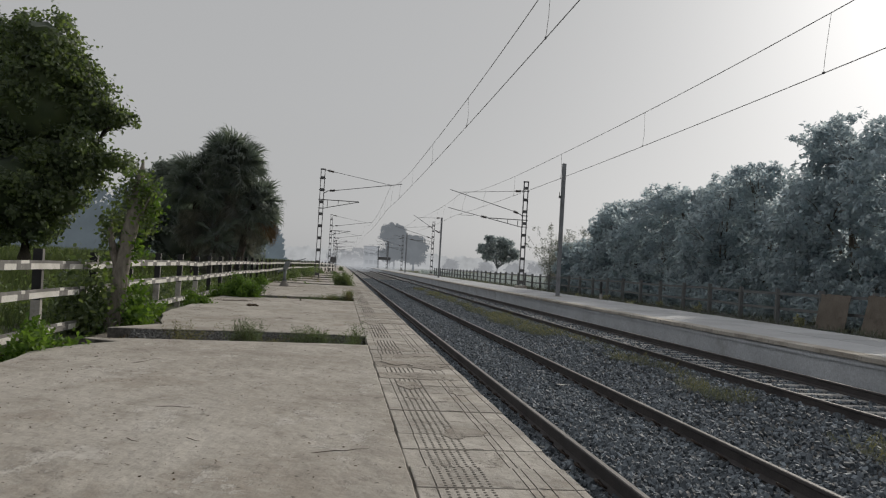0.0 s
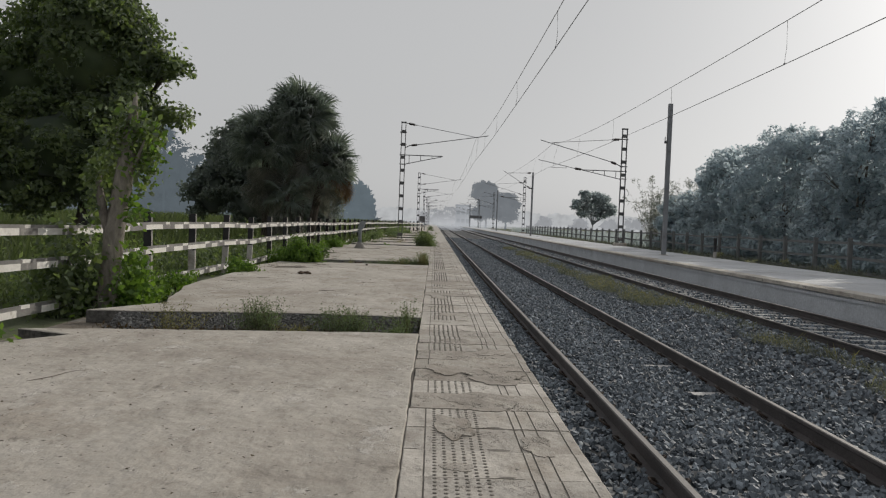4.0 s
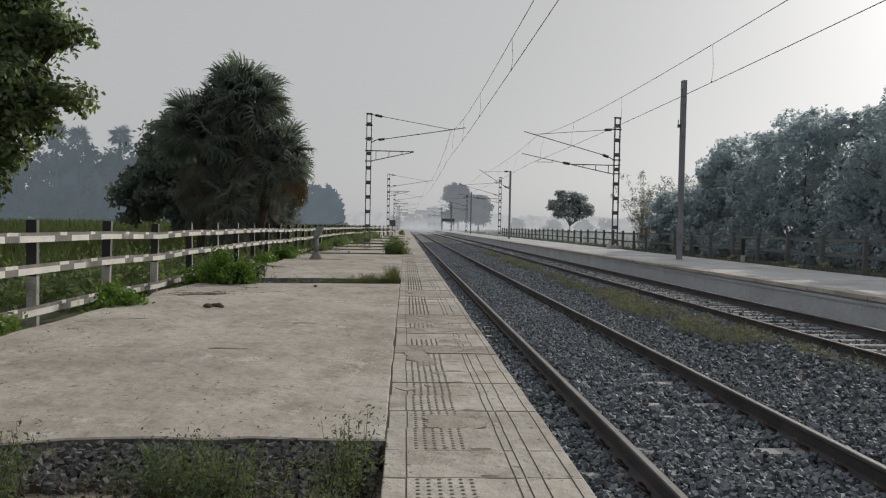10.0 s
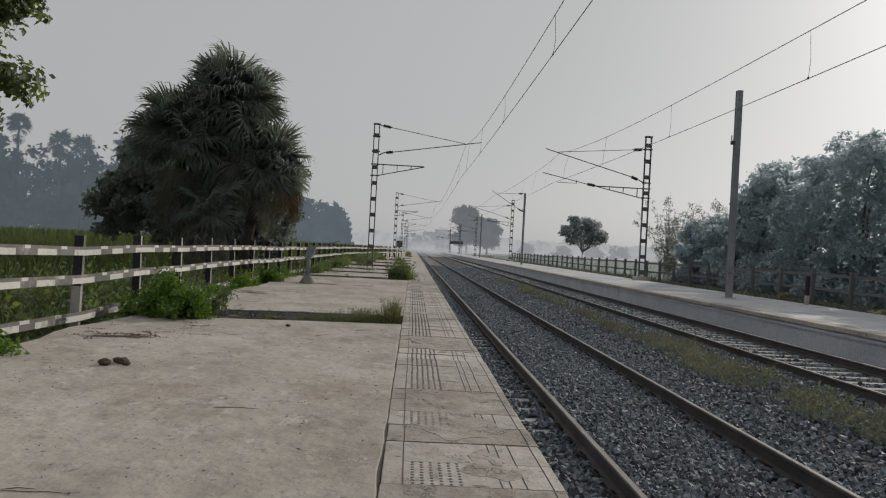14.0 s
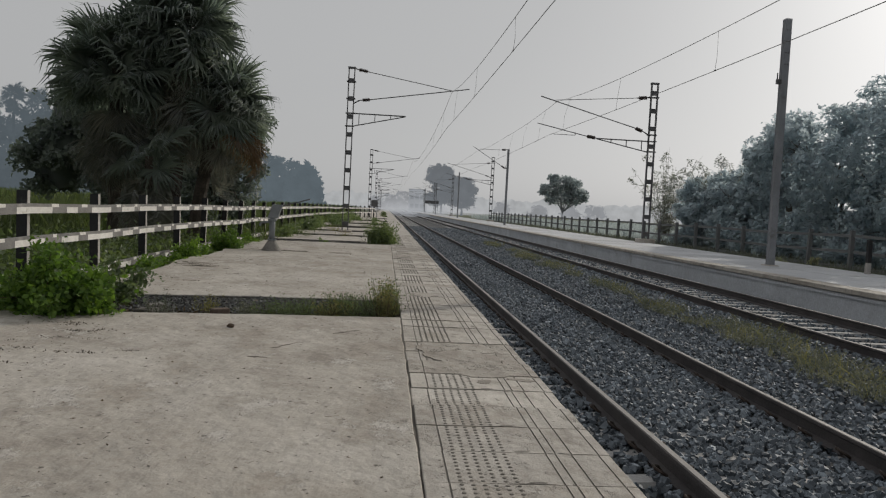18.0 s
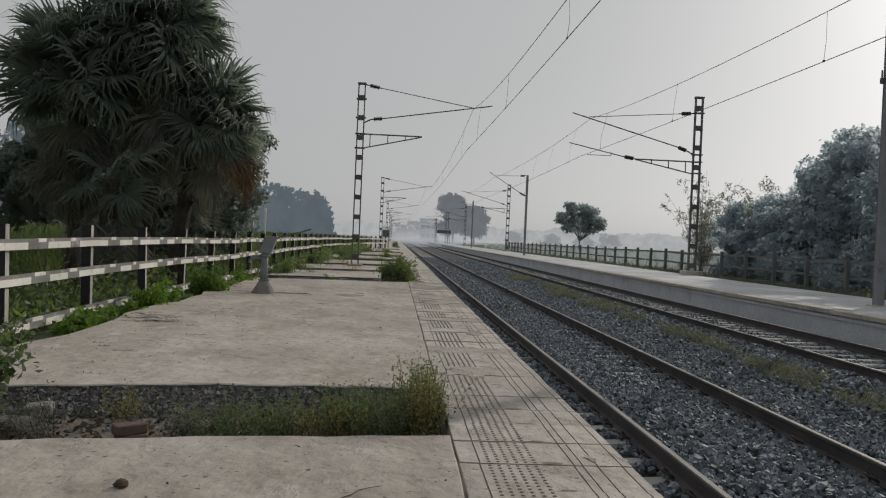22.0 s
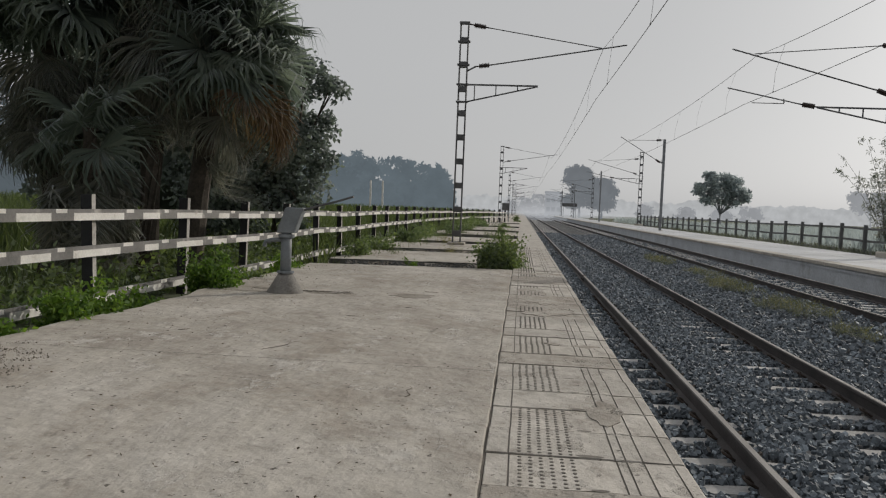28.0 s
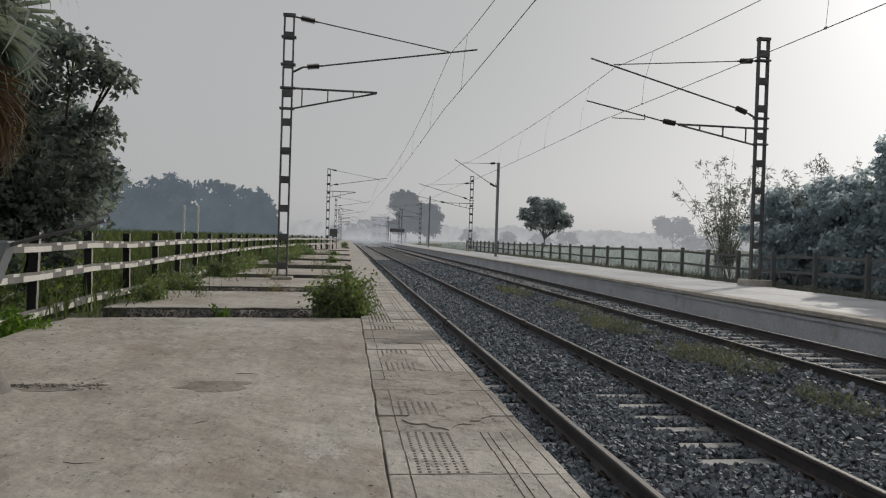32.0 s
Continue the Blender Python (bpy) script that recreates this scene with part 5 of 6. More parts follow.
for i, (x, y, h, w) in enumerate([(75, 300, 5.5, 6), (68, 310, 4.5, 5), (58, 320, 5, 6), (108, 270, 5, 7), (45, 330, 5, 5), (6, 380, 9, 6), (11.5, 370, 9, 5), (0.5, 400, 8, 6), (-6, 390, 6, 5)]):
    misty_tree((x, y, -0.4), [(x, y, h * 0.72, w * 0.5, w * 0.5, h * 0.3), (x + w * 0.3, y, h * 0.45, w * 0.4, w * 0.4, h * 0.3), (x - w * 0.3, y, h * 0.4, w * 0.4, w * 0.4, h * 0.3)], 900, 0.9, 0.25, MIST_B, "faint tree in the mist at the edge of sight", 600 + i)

# bushes and creepers along the fence's foot
for i, (x, y, rx, ry, h, n, leaf, mat) in enumerate([
        (-6.0, 24.4, 0.5, 0.7, 0.55, 4200, 0.07, M_VINE), (-5.35, 29.55, 0.75, 0.8, 0.72, 8500, 0.08, M_VINE), (-6.1, 30.6, 0.6, 0.9, 0.72, 3400, 0.085, M_VINE), (-5.0, 30.6, 0.5, 0.5, 0.5, 1300, 0.075, M_WEED),
        (-6.45, 20.6, 0.5, 1.2, 0.4, 1400, 0.08, M_VINE), (-6.6, 17.6, 0.6, 1.2, 0.7, 1500, 0.09, M_VINE), (-6.2, 12.0, 0.7, 1.1, 0.5, 1700, 0.09, M_VINE), (-6.5, 9.6, 0.6, 1.2, 0.5, 1300, 0.09, M_LEAF),
        (-6.35, 36.6, 0.45, 0.9, 0.36, 1800, 0.08, M_VINE), (-6.4, 38.2, 0.4, 0.6, 0.3, 1500, 0.075, M_VINE), (-6.3, 39.8, 0.45, 0.7, 0.55, 3400, 0.075, M_VINE), (-6.2, 41.2, 0.35, 0.7, 0.26, 1300, 0.07, M_VINE), (-6.15, 43.4, 0.5, 0.75, 0.78, 5600, 0.07, M_VINE), (-6.2, 45.2, 0.4, 0.7, 0.35, 1300, 0.075, M_LEAF), (-6.3, 47.5, 0.5, 1.0, 0.35, 1200, 0.07, M_VINE), (-6.6, 34.5, 0.4, 1.2, 0.3, 1000, 0.07, M_LEAF),
        (-5.7, 52.8, 0.6, 1.0, 0.65, 1700, 0.08, M_LEAF), (-5.9, 57.5, 0.7, 1.4, 0.8, 1800, 0.09, M_LEAF), (-5.6, 63, 0.7, 1.5, 0.7, 1700, 0.09, M_WEED), (-5.5, 69, 0.8, 2, 0.8, 1700, 0.1, M_LEAF), (-5.0, 76, 0.9, 2.2, 0.8, 1600, 0.1, M_WEED), (-4.8, 85, 1.0, 2.6, 1.0, 1600, 0.11, M_LEAF), (-4.6, 95, 1.0, 3, 1.0, 1500, 0.12, M_WEED),
        (-1.5, 50.75, 0.78, 0.7, 1.0, 9500, 0.075, M_LEAF), (-1.6, 131, 0.8, 0.8, 1.0, 700, 0.12, M_LEAF), (-2.4, 96, 0.7, 0.7, 0.6, 700, 0.1, M_LEAF), (-3.9, 51.0, 0.22, 0.22, 0.3, 350, 0.06, M_VINE), (-2.4, 79, 0.6, 0.6, 0.5, 500, 0.1, M_LEAF)]):
    bush("bush", x, y, -0.2 if x < -5.8 or 50 < y < 51.6 else -0.02, rx, ry, h + 0.12, n, leaf, mat, "leafy green bush at the platform's edge" if not (x > -1.5 and y < 52) else "dense green bush growing out of a gap in the platform", seed=200 + i, group="bushes along the platform")

# thin weeds in the gaps
for i, (x, y, s, h, n, mat) in enumerate([
        (-3.45, 15.0, 0.34, 0.34, 100, M_WEED), (-2.15, 15.15, 0.34, 0.25, 90, M_WEED), (-2.5, 15.3, 0.26, 0.2, 36, M_WEED), (-1.42, 15.3, 0.24, 0.36, 34, M_WEED), (-1.5, 14.75, 0.28, 0.1, 40, M_WEED), (-4.6, 14.7, 0.4, 0.3, 26, M_STRAW), (-2.9, 14.6, 0.5, 0.08, 14, M_STRAW),
        (-1.38, 30.75, 0.22, 0.46, 120, M_WEED), (-1.42, 30.5, 0.16, 0.5, 40, M_STRAW), (-1.62, 30.55, 0.26, 0.28, 70, M_WEED), (-2.0, 30.7, 0.3, 0.26, 100, M_WEED), (-2.15, 30.45, 0.3, 0.22, 40, M_STRAW), (-2.5, 30.6, 0.34, 0.2, 66, M_WEED), (-2.9, 30.6, 0.32, 0.14, 44, M_WEED), (-3.25, 30.7, 0.3, 0.12, 40, M_TUFT), (-3.9, 31.2, 0.3, 0.12, 12, M_STRAW), (-1.9, 31.3, 0.3, 0.22, 35, M_TUFT), (-1.4, 31.5, 0.2, 0.4, 40, M_WEED), (-4.4, 30.5, 0.3, 0.2, 26, M_TUFT),
        (-2.2, 57.3, 0.4, 0.35, 30, M_WEED), (-3.4, 57.4, 0.4, 0.3, 25, M_STRAW), (-2.0, 64.2, 0.5, 0.5, 40, M_WEED), (-4.2, 64.0, 0.5, 0.4, 35, M_STRAW), (-2.6, 73, 0.8, 0.5, 60, M_WEED), (-4.4, 72.5, 0.8, 0.5, 50, M_WEED), (-2.3, 84, 0.8, 0.5, 50, M_WEED), (-3.0, 98, 1.0, 0.6, 60, M_WEED)]):
    wispy("weed", x, y, -0.2, s, h + 0.12, n, mat, "straggly green and straw-coloured weed with fine stems", 300 + i)


def meadow(name, x0, x1, y0, y1, n, h, w, mat, label, z=None, keep=None, lean=0.35):
    r = np.random.default_rng(int(n + abs(x0) * 7 + y0))
    x, y = r.uniform(x0, x1, n), r.uniform(y0, y1, n)
    if keep:
        k = np.array([keep(a, b) for a, b in zip(x, y)])
        x, y = x[k], y[k]
    zz = np.array([land(a, b) for a, b in zip(x, y)]) if z is None else np.full(len(x), z)
    tagged(quads(name, blades(r, np.stack([x, y, zz], 1), h, w, lean), mat), label, "grass", kind="stuff")


def tuft(a, b):
    return noise.noise(Vector((a * 0.9, b * 0.35, 3.0))) > 0.02


# where grass has rooted between the tracks: middle, half width, half length
SOD = [(4.8, 8.4, 0.5, 1.0), (4.8, 13.0, 0.45, 1.3), (5.2, 17.2, 0.4, 2.0), (5.45, 21.5, 0.3, 2.4), (4.9, 25.2, 0.75, 2.2), (4.7, 29.0, 0.75, 2.2), (4.95, 32.8, 0.7, 2.2), (4.6, 36.6, 0.5, 1.6), (4.9, 41.0, 0.4, 2.0), (4.8, 45.0, 0.3, 1.0), (5.0, 48.6, 0.8, 1.6), (4.9, 53.5, 0.6, 2.4), (5.2, 58.0, 0.5, 2.2), (4.9, 65.0, 0.5, 3.0)]


def tuft2(a, b):
    rough = 0.55 * noise.noise(Vector((a * 2.0, b * 1.1, 1.0))) + 0.35 * noise.noise(Vector((a * 6.0, b * 4.0, 5.0)))
    return any(((a - x) / w) ** 2 + ((b - y) / h) ** 2 < 0.75 + 1.9 * rough for x, y, w, h in SOD) or a > 5.3 and rough > 0.42


meadow("field_grass", -13, -7.15, 6, 48, 16000, 0.55, 0.012, M_GRASS, "tall green grass beyond the fence", keep=tuft)
rh = np.random.default_rng(93)
fx, fy = rh.uniform(-10.5, -7.1, 60000), rh.uniform(5, 62, 60000)
fk = np.array([noise.noise(Vector((p * 0.6, q_ * 0.4, 6.0))) for p, q_ in zip(fx, fy)]) > -0.12
fx, fy = fx[fk], fy[fk]
tagged(quads("field_herbs", leaves(rh, np.stack([fx, fy, -0.3 + np.abs(rh.normal(0, 0.32, len(fx)))], 1), 0.13, 0.5, 0.0), M_LEAF), "dark green weeds and creepers crowding behind the fence", "herbs", kind="stuff")
meadow("field_grass", -34, -10, 20, 90, 26000, 1.0, 0.028, M_GRASS, "tall green field grass")
meadow("field_grass", -80, -8, 85, 230, 16000, 1.5, 0.09, M_GRASS, "tall green grass in the far field")
meadow("field_grass", -11, -4.6, 50, 130, 16000, 0.75, 0.022, M_GRASS, "tall green grass and weeds along the fence", keep=tuft)
meadow("track_grass", 3.8, 5.7, 3, 75, 44000, 0.15, 0.005, M_GRASSY, "olive and straw-coloured grass growing between the tracks", -0.47, tuft2, 0.7)
meadow("track_grass", 3.8, 5.7, 3, 75, 9000, 0.24, 0.004, M_STRAW, "thin straw stalks standing in the grass between the tracks", -0.47, tuft2, 0.5)
rg = np.random.default_rng(91)
hx, hy = rg.uniform(3.8, 5.7, 46000), rg.uniform(3, 75, 46000)
hk = np.array([tuft2(a, b) for a, b in zip(hx, hy)])
hx, hy = hx[hk], hy[hk]
tagged(quads("track_herbs", leaves(rg, np.stack([hx, hy, -0.46 + np.abs(rg.normal(0, 0.055, len(hx)))], 1), 0.06, 0.45, -0.3), M_GRASSY), "low green and straw herbs growing in the ballast", "herbs", kind="stuff")
meadow("verge_grass", 12.9, 18.5, 10, 120, 16000, 0.3, 0.014, M_TUFT, "grass strip behind the far platform", keep=tuft)
meadow("misty_grass", 17, 70, 66, 190, 30000, 1.0, 0.06, M_HAZELEAF, "rough grass in the misty field, mist painted into its pale colour")


# ---- hand pump ----
pump = thing("hand_pump", (-4.75, 43.0, 0), "grey-painted cast-iron hand pump on a conical concrete base, handle raised", "hand pump")
bm = bmesh.new()
prof = [(0.30, -0.03), (0.285, 0.02), (0.235, 0.10), (0.175, 0.20), (0.13, 0.28), (0.105, 0.31)]
rings = [[bm.verts.new((r * math.cos(0.3927 * i), r * math.sin(0.3927 * i), z)) for i in range(16)] for r, z in prof]
for a, b in zip(rings, rings[1:]):
    for i in range(16):
        bm.faces.new((a[i], a[(i + 1) % 16], b[(i + 1) % 16], b[i]))
bm.faces.new(rings[-1])
part("base", bm, M_CONE, pump, "flared base of rough grey concrete", smooth=True)
bm = bmesh.new()
tube(bm, (0, 0, 0.28), (0, 0, 0.98), 0.088, 0.085, 16)
part("column", bm, M_PUMP, pump, smooth=True)
bm = bmesh.new()
tube(bm, (0, 0, 0.88), (0, 0, 0.93), 0.13, sides=12)
part("flange", bm, M_PUMP, pump)
bm = bmesh.new()
tube(bm, (0, 0, 0.31), (0, 0, 0.34), 0.14, sides=12)
part("foot_flange", bm, M_PUMP, pump)
bm = bmesh.new()
v = box(bm, -0.14, 0.15, -0.11, 0.11, 0.95, 1.36)
for p in v:
    if p.co.z > 1.2:
        p.co.x += 0.14
bmesh.ops.bevel(bm, geom=bm.edges[:], offset=0.015, segments=1, affect="EDGES")
part("head", bm, M_PUMP, pump, "slanting box head")
bm = bmesh.new()
limb(bm, [(0.22, 0, 1.31), (0.5, 0, 1.40), (0.8, 0, 1.48), (1.07, 0, 1.57)], [0.022, 0.02, 0.018, 0.02], 6)
part("handle", bm, M_STEEL, pump, "thin steel handle")
bm = bmesh.new()
limb(bm, [(-0.06, 0, 0.84), (-0.25, 0, 0.83), (-0.34, 0, 0.80), (-0.36, 0, 0.72)], [0.035, 0.033, 0.033, 0.035], 8)
part("spout", bm, M_PUMP, pump)


# ---- things lying about ----
def pebble(name, x, y, z, size, mat, label, category, seed, flat=0.6):
    r = random.Random(seed)
    bm = bmesh.new()
    bmesh.ops.create_icosphere(bm, subdivisions=2, radius=1)
    for v in bm.verts:
        k = 1 + 0.35 * noise.noise(v.co * 1.7 + Vector((seed, 0, 0)))
        v.co = Vector((v.co.x * size * k, v.co.y * size * 0.8 * k, v.co.z * size * flat * k))
    ob = part(name, bm, mat)
    ob.location = (x, y, z + size * flat * 0.7)
    ob.rotation_euler.z = r.uniform(0, 6)
    return tagged(ob, label, category)


pebble("stone", -3.15, 28.8, 0, 0.046, M_DUNG, "dark rounded stone lying on the platform", "stone", 2)
for i, (x, y, s) in enumerate([(-4.42, 24.0, 0.085), (-4.28, 24.15, 0.075), (-4.36, 24.22, 0.06), (-4.2, 24.05, 0.05), (-4.5, 24.15, 0.045)]):
    pebble("dung", x, y, 0, s, M_DUNG, "dry brown lump of dung on the concrete", "dung", 20 + i, 0.55)
pebble("stone", -0.75, 3.9, 0, 0.05, M_DUNG, "small dark stone on the platform", "stone", 5)
for i, (x, y, z) in enumerate([(-3.55, 30.14, -0.2), (-3.54, 30.14, -0.124), (-3.55, 30.14, -0.048), (-3.25, 30.2, -0.2)]):
    ob = tagged(part("brick", soft_box(-0.115, 0.115, -0.055, 0.055, 0, 0.075, 0.008), M_BRICK), "weathered dull brown brick lying in the gap", "brick", "loose bricks")
    ob.matrix_basis = pose(x, y, z, 0, 0, 4 + 17 * i)


for i, (x, y, rx, ry, rz, turn) in enumerate([(-4.66, 31.2, 0.115, 0.08, 0.11, 12), (-4.62, 30.62, 0.14, 0.1, 0.12, -20)]):
    ob = tagged(part("concrete_block", soft_box(-rx, rx, -ry, ry, 0, rz, 0.014), M_CONE), "broken grey concrete block lying in the gap", "concrete block", "broken blocks")
    ob.matrix_basis = pose(x, y, -0.2, 5, -4, turn)


def twig(x, y, ln, turn, seed):
    r = random.Random(seed)
    pts = []
    a = radians(turn)
    px, py = -math.cos(a) * ln / 2, -math.sin(a) * ln / 2
    for i in range(6):
        pts.append((px, py, 0.005))
        b = a + r.uniform(-0.5, 0.5)
        px += math.cos(b) * ln / 5
        py += math.sin(b) * ln / 5
    bm = bmesh.new()
    limb(bm, pts, [0.002, 0.003, 0.003, 0.0025, 0.002, 0.001], 5)
    ob = part("twig", bm, M_TWIG)
    ob.location = (x, y, 0)
    return tagged(ob, "thin dry twig lying on the concrete", "twig", "fallen twigs")


for i, (x, y, ln, tn) in enumerate([(-3.26, 7.65, 0.35, -9), (-1.68, 6.1, 0.49, 21), (-3.29, 6.29, 0.17, -43), (-2.84, 6.37, 0.17, -37), (-4.26, 10.83, 0.61, 62), (-2.41, 27.82, 0.47, 59), (-2.58, 27.14, 0.19, -5), (-1.82, 28.77, 0.43, 41), (-2.52, 22.08, 0.41, 6), (-3.21, 19.7, 0.2, 13), (-3.09, 19.63, 0.46, -5), (-3.46, 38.52, 0.6, 82), (-4.68, 39.11, 0.16, 60), (-3.14, 40.8, 0.21, 0), (-2.59, 41.89, 0.15, 54), (-1.84, 36.9, 0.39, 85), (-5.0, 22.3, 0.3, 10), (-2.5, 44.0, 0.25, -20)]):
    twig(x, y, ln, tn, 500 + i)

# fallen leaves and crumbs of soil on the slabs
rl = np.random.default_rng(77)
n = 5200
lx, ly = rl.uniform(-5.9, -1.25, n), rl.uniform(2, 60, n)
keep = np.array([any(a < y_ - 0.2 < b - 0.4 for a, b in SLABS) for y_ in ly]) & (rl.uniform(0, 1, n) < np.where(lx < -4.3, 0.9, 0.35))
at = np.stack([lx, ly, np.full(n, 0.004)], 1)[keep]
q = leaves(rl, at, 0.032, 0.6)
q[:, :, 2] = 0.004 + np.abs(q[:, :, 2] - 0.004) * 0.3
tagged(quads("leaf_litter", q, M_LITTER), "scattered dry leaf litter on the platform", "litter", kind="stuff")


# straws and short bits of stalk blown over the slabs
n = 1500
bx, by = rl.uniform(-5.7, -1.3, n), rl.uniform(3, 52, n)
keep = np.array([any(a < y_ - 0.2 < b - 0.4 for a, b in SLABS) for y_ in by])
bits = leaves(rl, np.stack([bx, by, np.full(n, 0.004)], 1)[keep], 0.065, 0.12)
bits[:, :, 2] = 0.004 + np.abs(bits[:, :, 2] - 0.004) * 0.15
tagged(quads("straw_bits", bits, M_LITTER), "short dark straws scattered on the platform", "litter", kind="stuff")


def crumbs(x, y, rx, ry, n, seed, size=0.02):
    size *= 0.6
    r = np.random.default_rng(seed)
    k = max(6, n // 26)
    heap = np.stack([r.normal(x, rx, k), r.normal(y, ry, k), np.zeros(k)], 1)[r.integers(0, k, n)]
    at = heap + r.normal(0, 1, (n, 3)) * [0.07, 0.035, 0]
    q = leaves(r, at, size, 0.8)
    q[:, :, 2] = np.abs(q[:, :, 2]) + 0.002
    tagged(quads("soil_crumbs", q, M_SOIL), "dark crumbs of soil spread on the concrete", "soil", kind="stuff")


crumbs(-5.3, 26.7, 0.3, 0.14, 220, 1, 0.03)
crumbs(-4.8, 27.1, 0.4, 0.10, 200, 2, 0.03)
crumbs(-5.6, 22.5, 0.25, 1.6, 150, 3, 0.025)
crumbs(-4.6, 27.7, 0.5, 0.3, 120, 4, 0.025)
crumbs(-4.25, 43.3, 0.25, 0.05, 420, 5, 0.026)
crumbs(-5.7, 37.15, 0.28, 0.4, 1100, 6, 0.026)
crumbs(-5.22, 36.65, 0.1, 0.06, 260, 8, 0.028)
crumbs(-4.9, 34.0, 0.5, 0.9, 200, 9, 0.022)
crumbs(-5.7, 45.5, 0.25, 1.4, 150, 7, 0.025)
crumbs(-4.15, 43.2, 0.25, 0.1, 260, 8, 0.03)
crumbs(-5.1, 26.4, 0.4, 0.16, 260, 9, 0.04)
crumbs(-4.5, 28.4, 0.35, 0.3, 150, 10, 0.03)


def skin(name, x, y, rx, ry, turn, mat, label, parent=None, z=0.003, seed=1):
    """A thin ragged skin of soil or mortar on the concrete."""
    bm = bmesh.new()
    n = 34
    mid = bm.verts.new((x, y, z + 0.002))
    rim = []
    for i in range(n):
        a = 6.2832 * i / n
        d = Vector((math.cos(a), math.sin(a), 0))
        k = 0.8 + 0.45 * noise.noise(d * 1.2 + Vector((seed * 3.1, 0, 0))) + 0.2 * noise.noise(d * 4.0 + Vector((seed * 1.7, 5, 0)))
        c, s = math.cos(radians(turn)), math.sin(radians(turn))
        u, w = d.x * rx * k, d.y * ry * k
        rim.append(bm.verts.new((x + u * c - w * s, y + u * s + w * c, z)))
    for i in range(n):
        bm.faces.new((mid, rim[i], rim[(i + 1) % n]))
    foot = bmesh.ops.extrude_edge_only(bm, edges=[e for e in bm.edges if e.is_boundary])
    for v in foot["geom"]:
        if isinstance(v, bmesh.types.BMVert):
            v.co.z = z - 0.006
    ob = part(name, bm, mat, parent, label)
    return ob


M_DAMP = old_concrete("soil_stained_concrete", (0.21, 0.188, 0.16), (0.27, 0.245, 0.21), (0.33, 0.305, 0.27), (0.37, 0.345, 0.31), (0.12, 0.105, 0.09), 0.6, 0.55)
for i, (x, y, rx, ry, tn) in enumerate([(-2.72, 43.35, 0.42, 0.3, 20), (-5.15, 26.45, 0.6, 0.14, 12), (-4.2, 43.15, 0.3, 0.13, 5), (-5.35, 42.95, 0.42, 0.10, 6), (-3.85, 43.35, 0.2, 0.05, 20), (-5.2, 43.4, 0.3, 0.16, -20), (-5.0, 26.75, 0.35, 0.05, -10)]):
    tagged(skin("soil_patch", x, y, rx, ry, tn, M_DUNG if i in (1, 6) else M_DAMP, "", seed=40 + i), "thin ragged patch of dried soil on the concrete", "soil", kind="stuff")


# crushed stones and clods in the open gaps
def gap_stones(y0, y1, n, seed, x0=-5.6, x1=-1.25, bank=0.5):
    """Small stones on the soil, banked up against the far slab's broken side."""
    r = np.random.default_rng(seed)
    v = np.array([[x, y_, z] for z in (-1, 1) for y_ in (-1, 1) for x in (-1, 1)], float)
    fc = ((0, 2, 3, 1), (4, 5, 7, 6), (0, 1, 5, 4), (1, 3, 7, 5), (3, 2, 6, 7), (2, 0, 4, 6))
    vs, fs = [], []
    for i in range(n):
        x = r.uniform(x0, x1)
        d = JOINT - x
        far_side = y1 - 0.03 * d - 0.02 * d * d * (d > 2.2)
        near_side = y0 - 0.10 * d - 0.013 * d * d
        y_ = far_side - bank * r.uniform(0, 1) ** 1.3 if i % 5 else r.uniform(near_side, far_side)
        rise = min(1.0, max(0.0, (y_ - far_side + bank) / bank)) * (0.165 + 0.04 * noise.noise(Vector((x * 1.5, seed, 0))))
        p = v * r.uniform(0.5, 1.1, (8, 3)) * r.uniform(0.008, 0.026) @ np.array(Euler(r.uniform(0, 6, 3)).to_matrix()) + [x, y_, -0.195 + rise * r.uniform(0.75, 1.0)]
        vs += p.tolist()
        fs += [[k + 8 * i for k in f] for f in fc]
    me = bpy.data.meshes.new("gap_stones")
    me.from_pydata(vs, [], fs)
    me.shade_flat()
    me.materials.append(M_GAPSTONE)
    tagged(new("gap_stones", me), "grey crushed stones banked up in a gap of the platform", "stones", kind="stuff")
    # the soil of the bank
    bm = bmesh.new()
    prev = None
    for i in range(31):
        x = x0 + (x1 - x0) * i / 30
        d = JOINT - x
        e = y1 - 0.03 * d - 0.02 * d * d * (d > 2.2)
        row = [bm.verts.new((x, e - bank, -0.205)), bm.verts.new((x, e - bank * 0.45, -0.15 + 0.03 * noise.noise(Vector((x * 2, seed, 3))))), bm.verts.new((x, e - 0.02, -0.045 + 0.04 * noise.noise(Vector((x * 1.5, seed, 0))))), bm.verts.new((x, e + 0.02, -0.22))]
        if prev:
            for k in range(3):
                bm.faces.new((prev[k], row[k], row[k + 1], prev[k + 1]))
        prev = row
    tagged(part("gap_bank", bm, M_SOIL, smooth=True), "dark soil banked up against the slab's broken side", "soil", kind="structure")


gap_stones(14.2, 15.95, 5200, 1)
gap_stones(30.15, 31.95, 4600, 2)
gap_stones(49.95, 51.7, 900, 3)
gap_stones(56.4, 58.2, 700, 4)


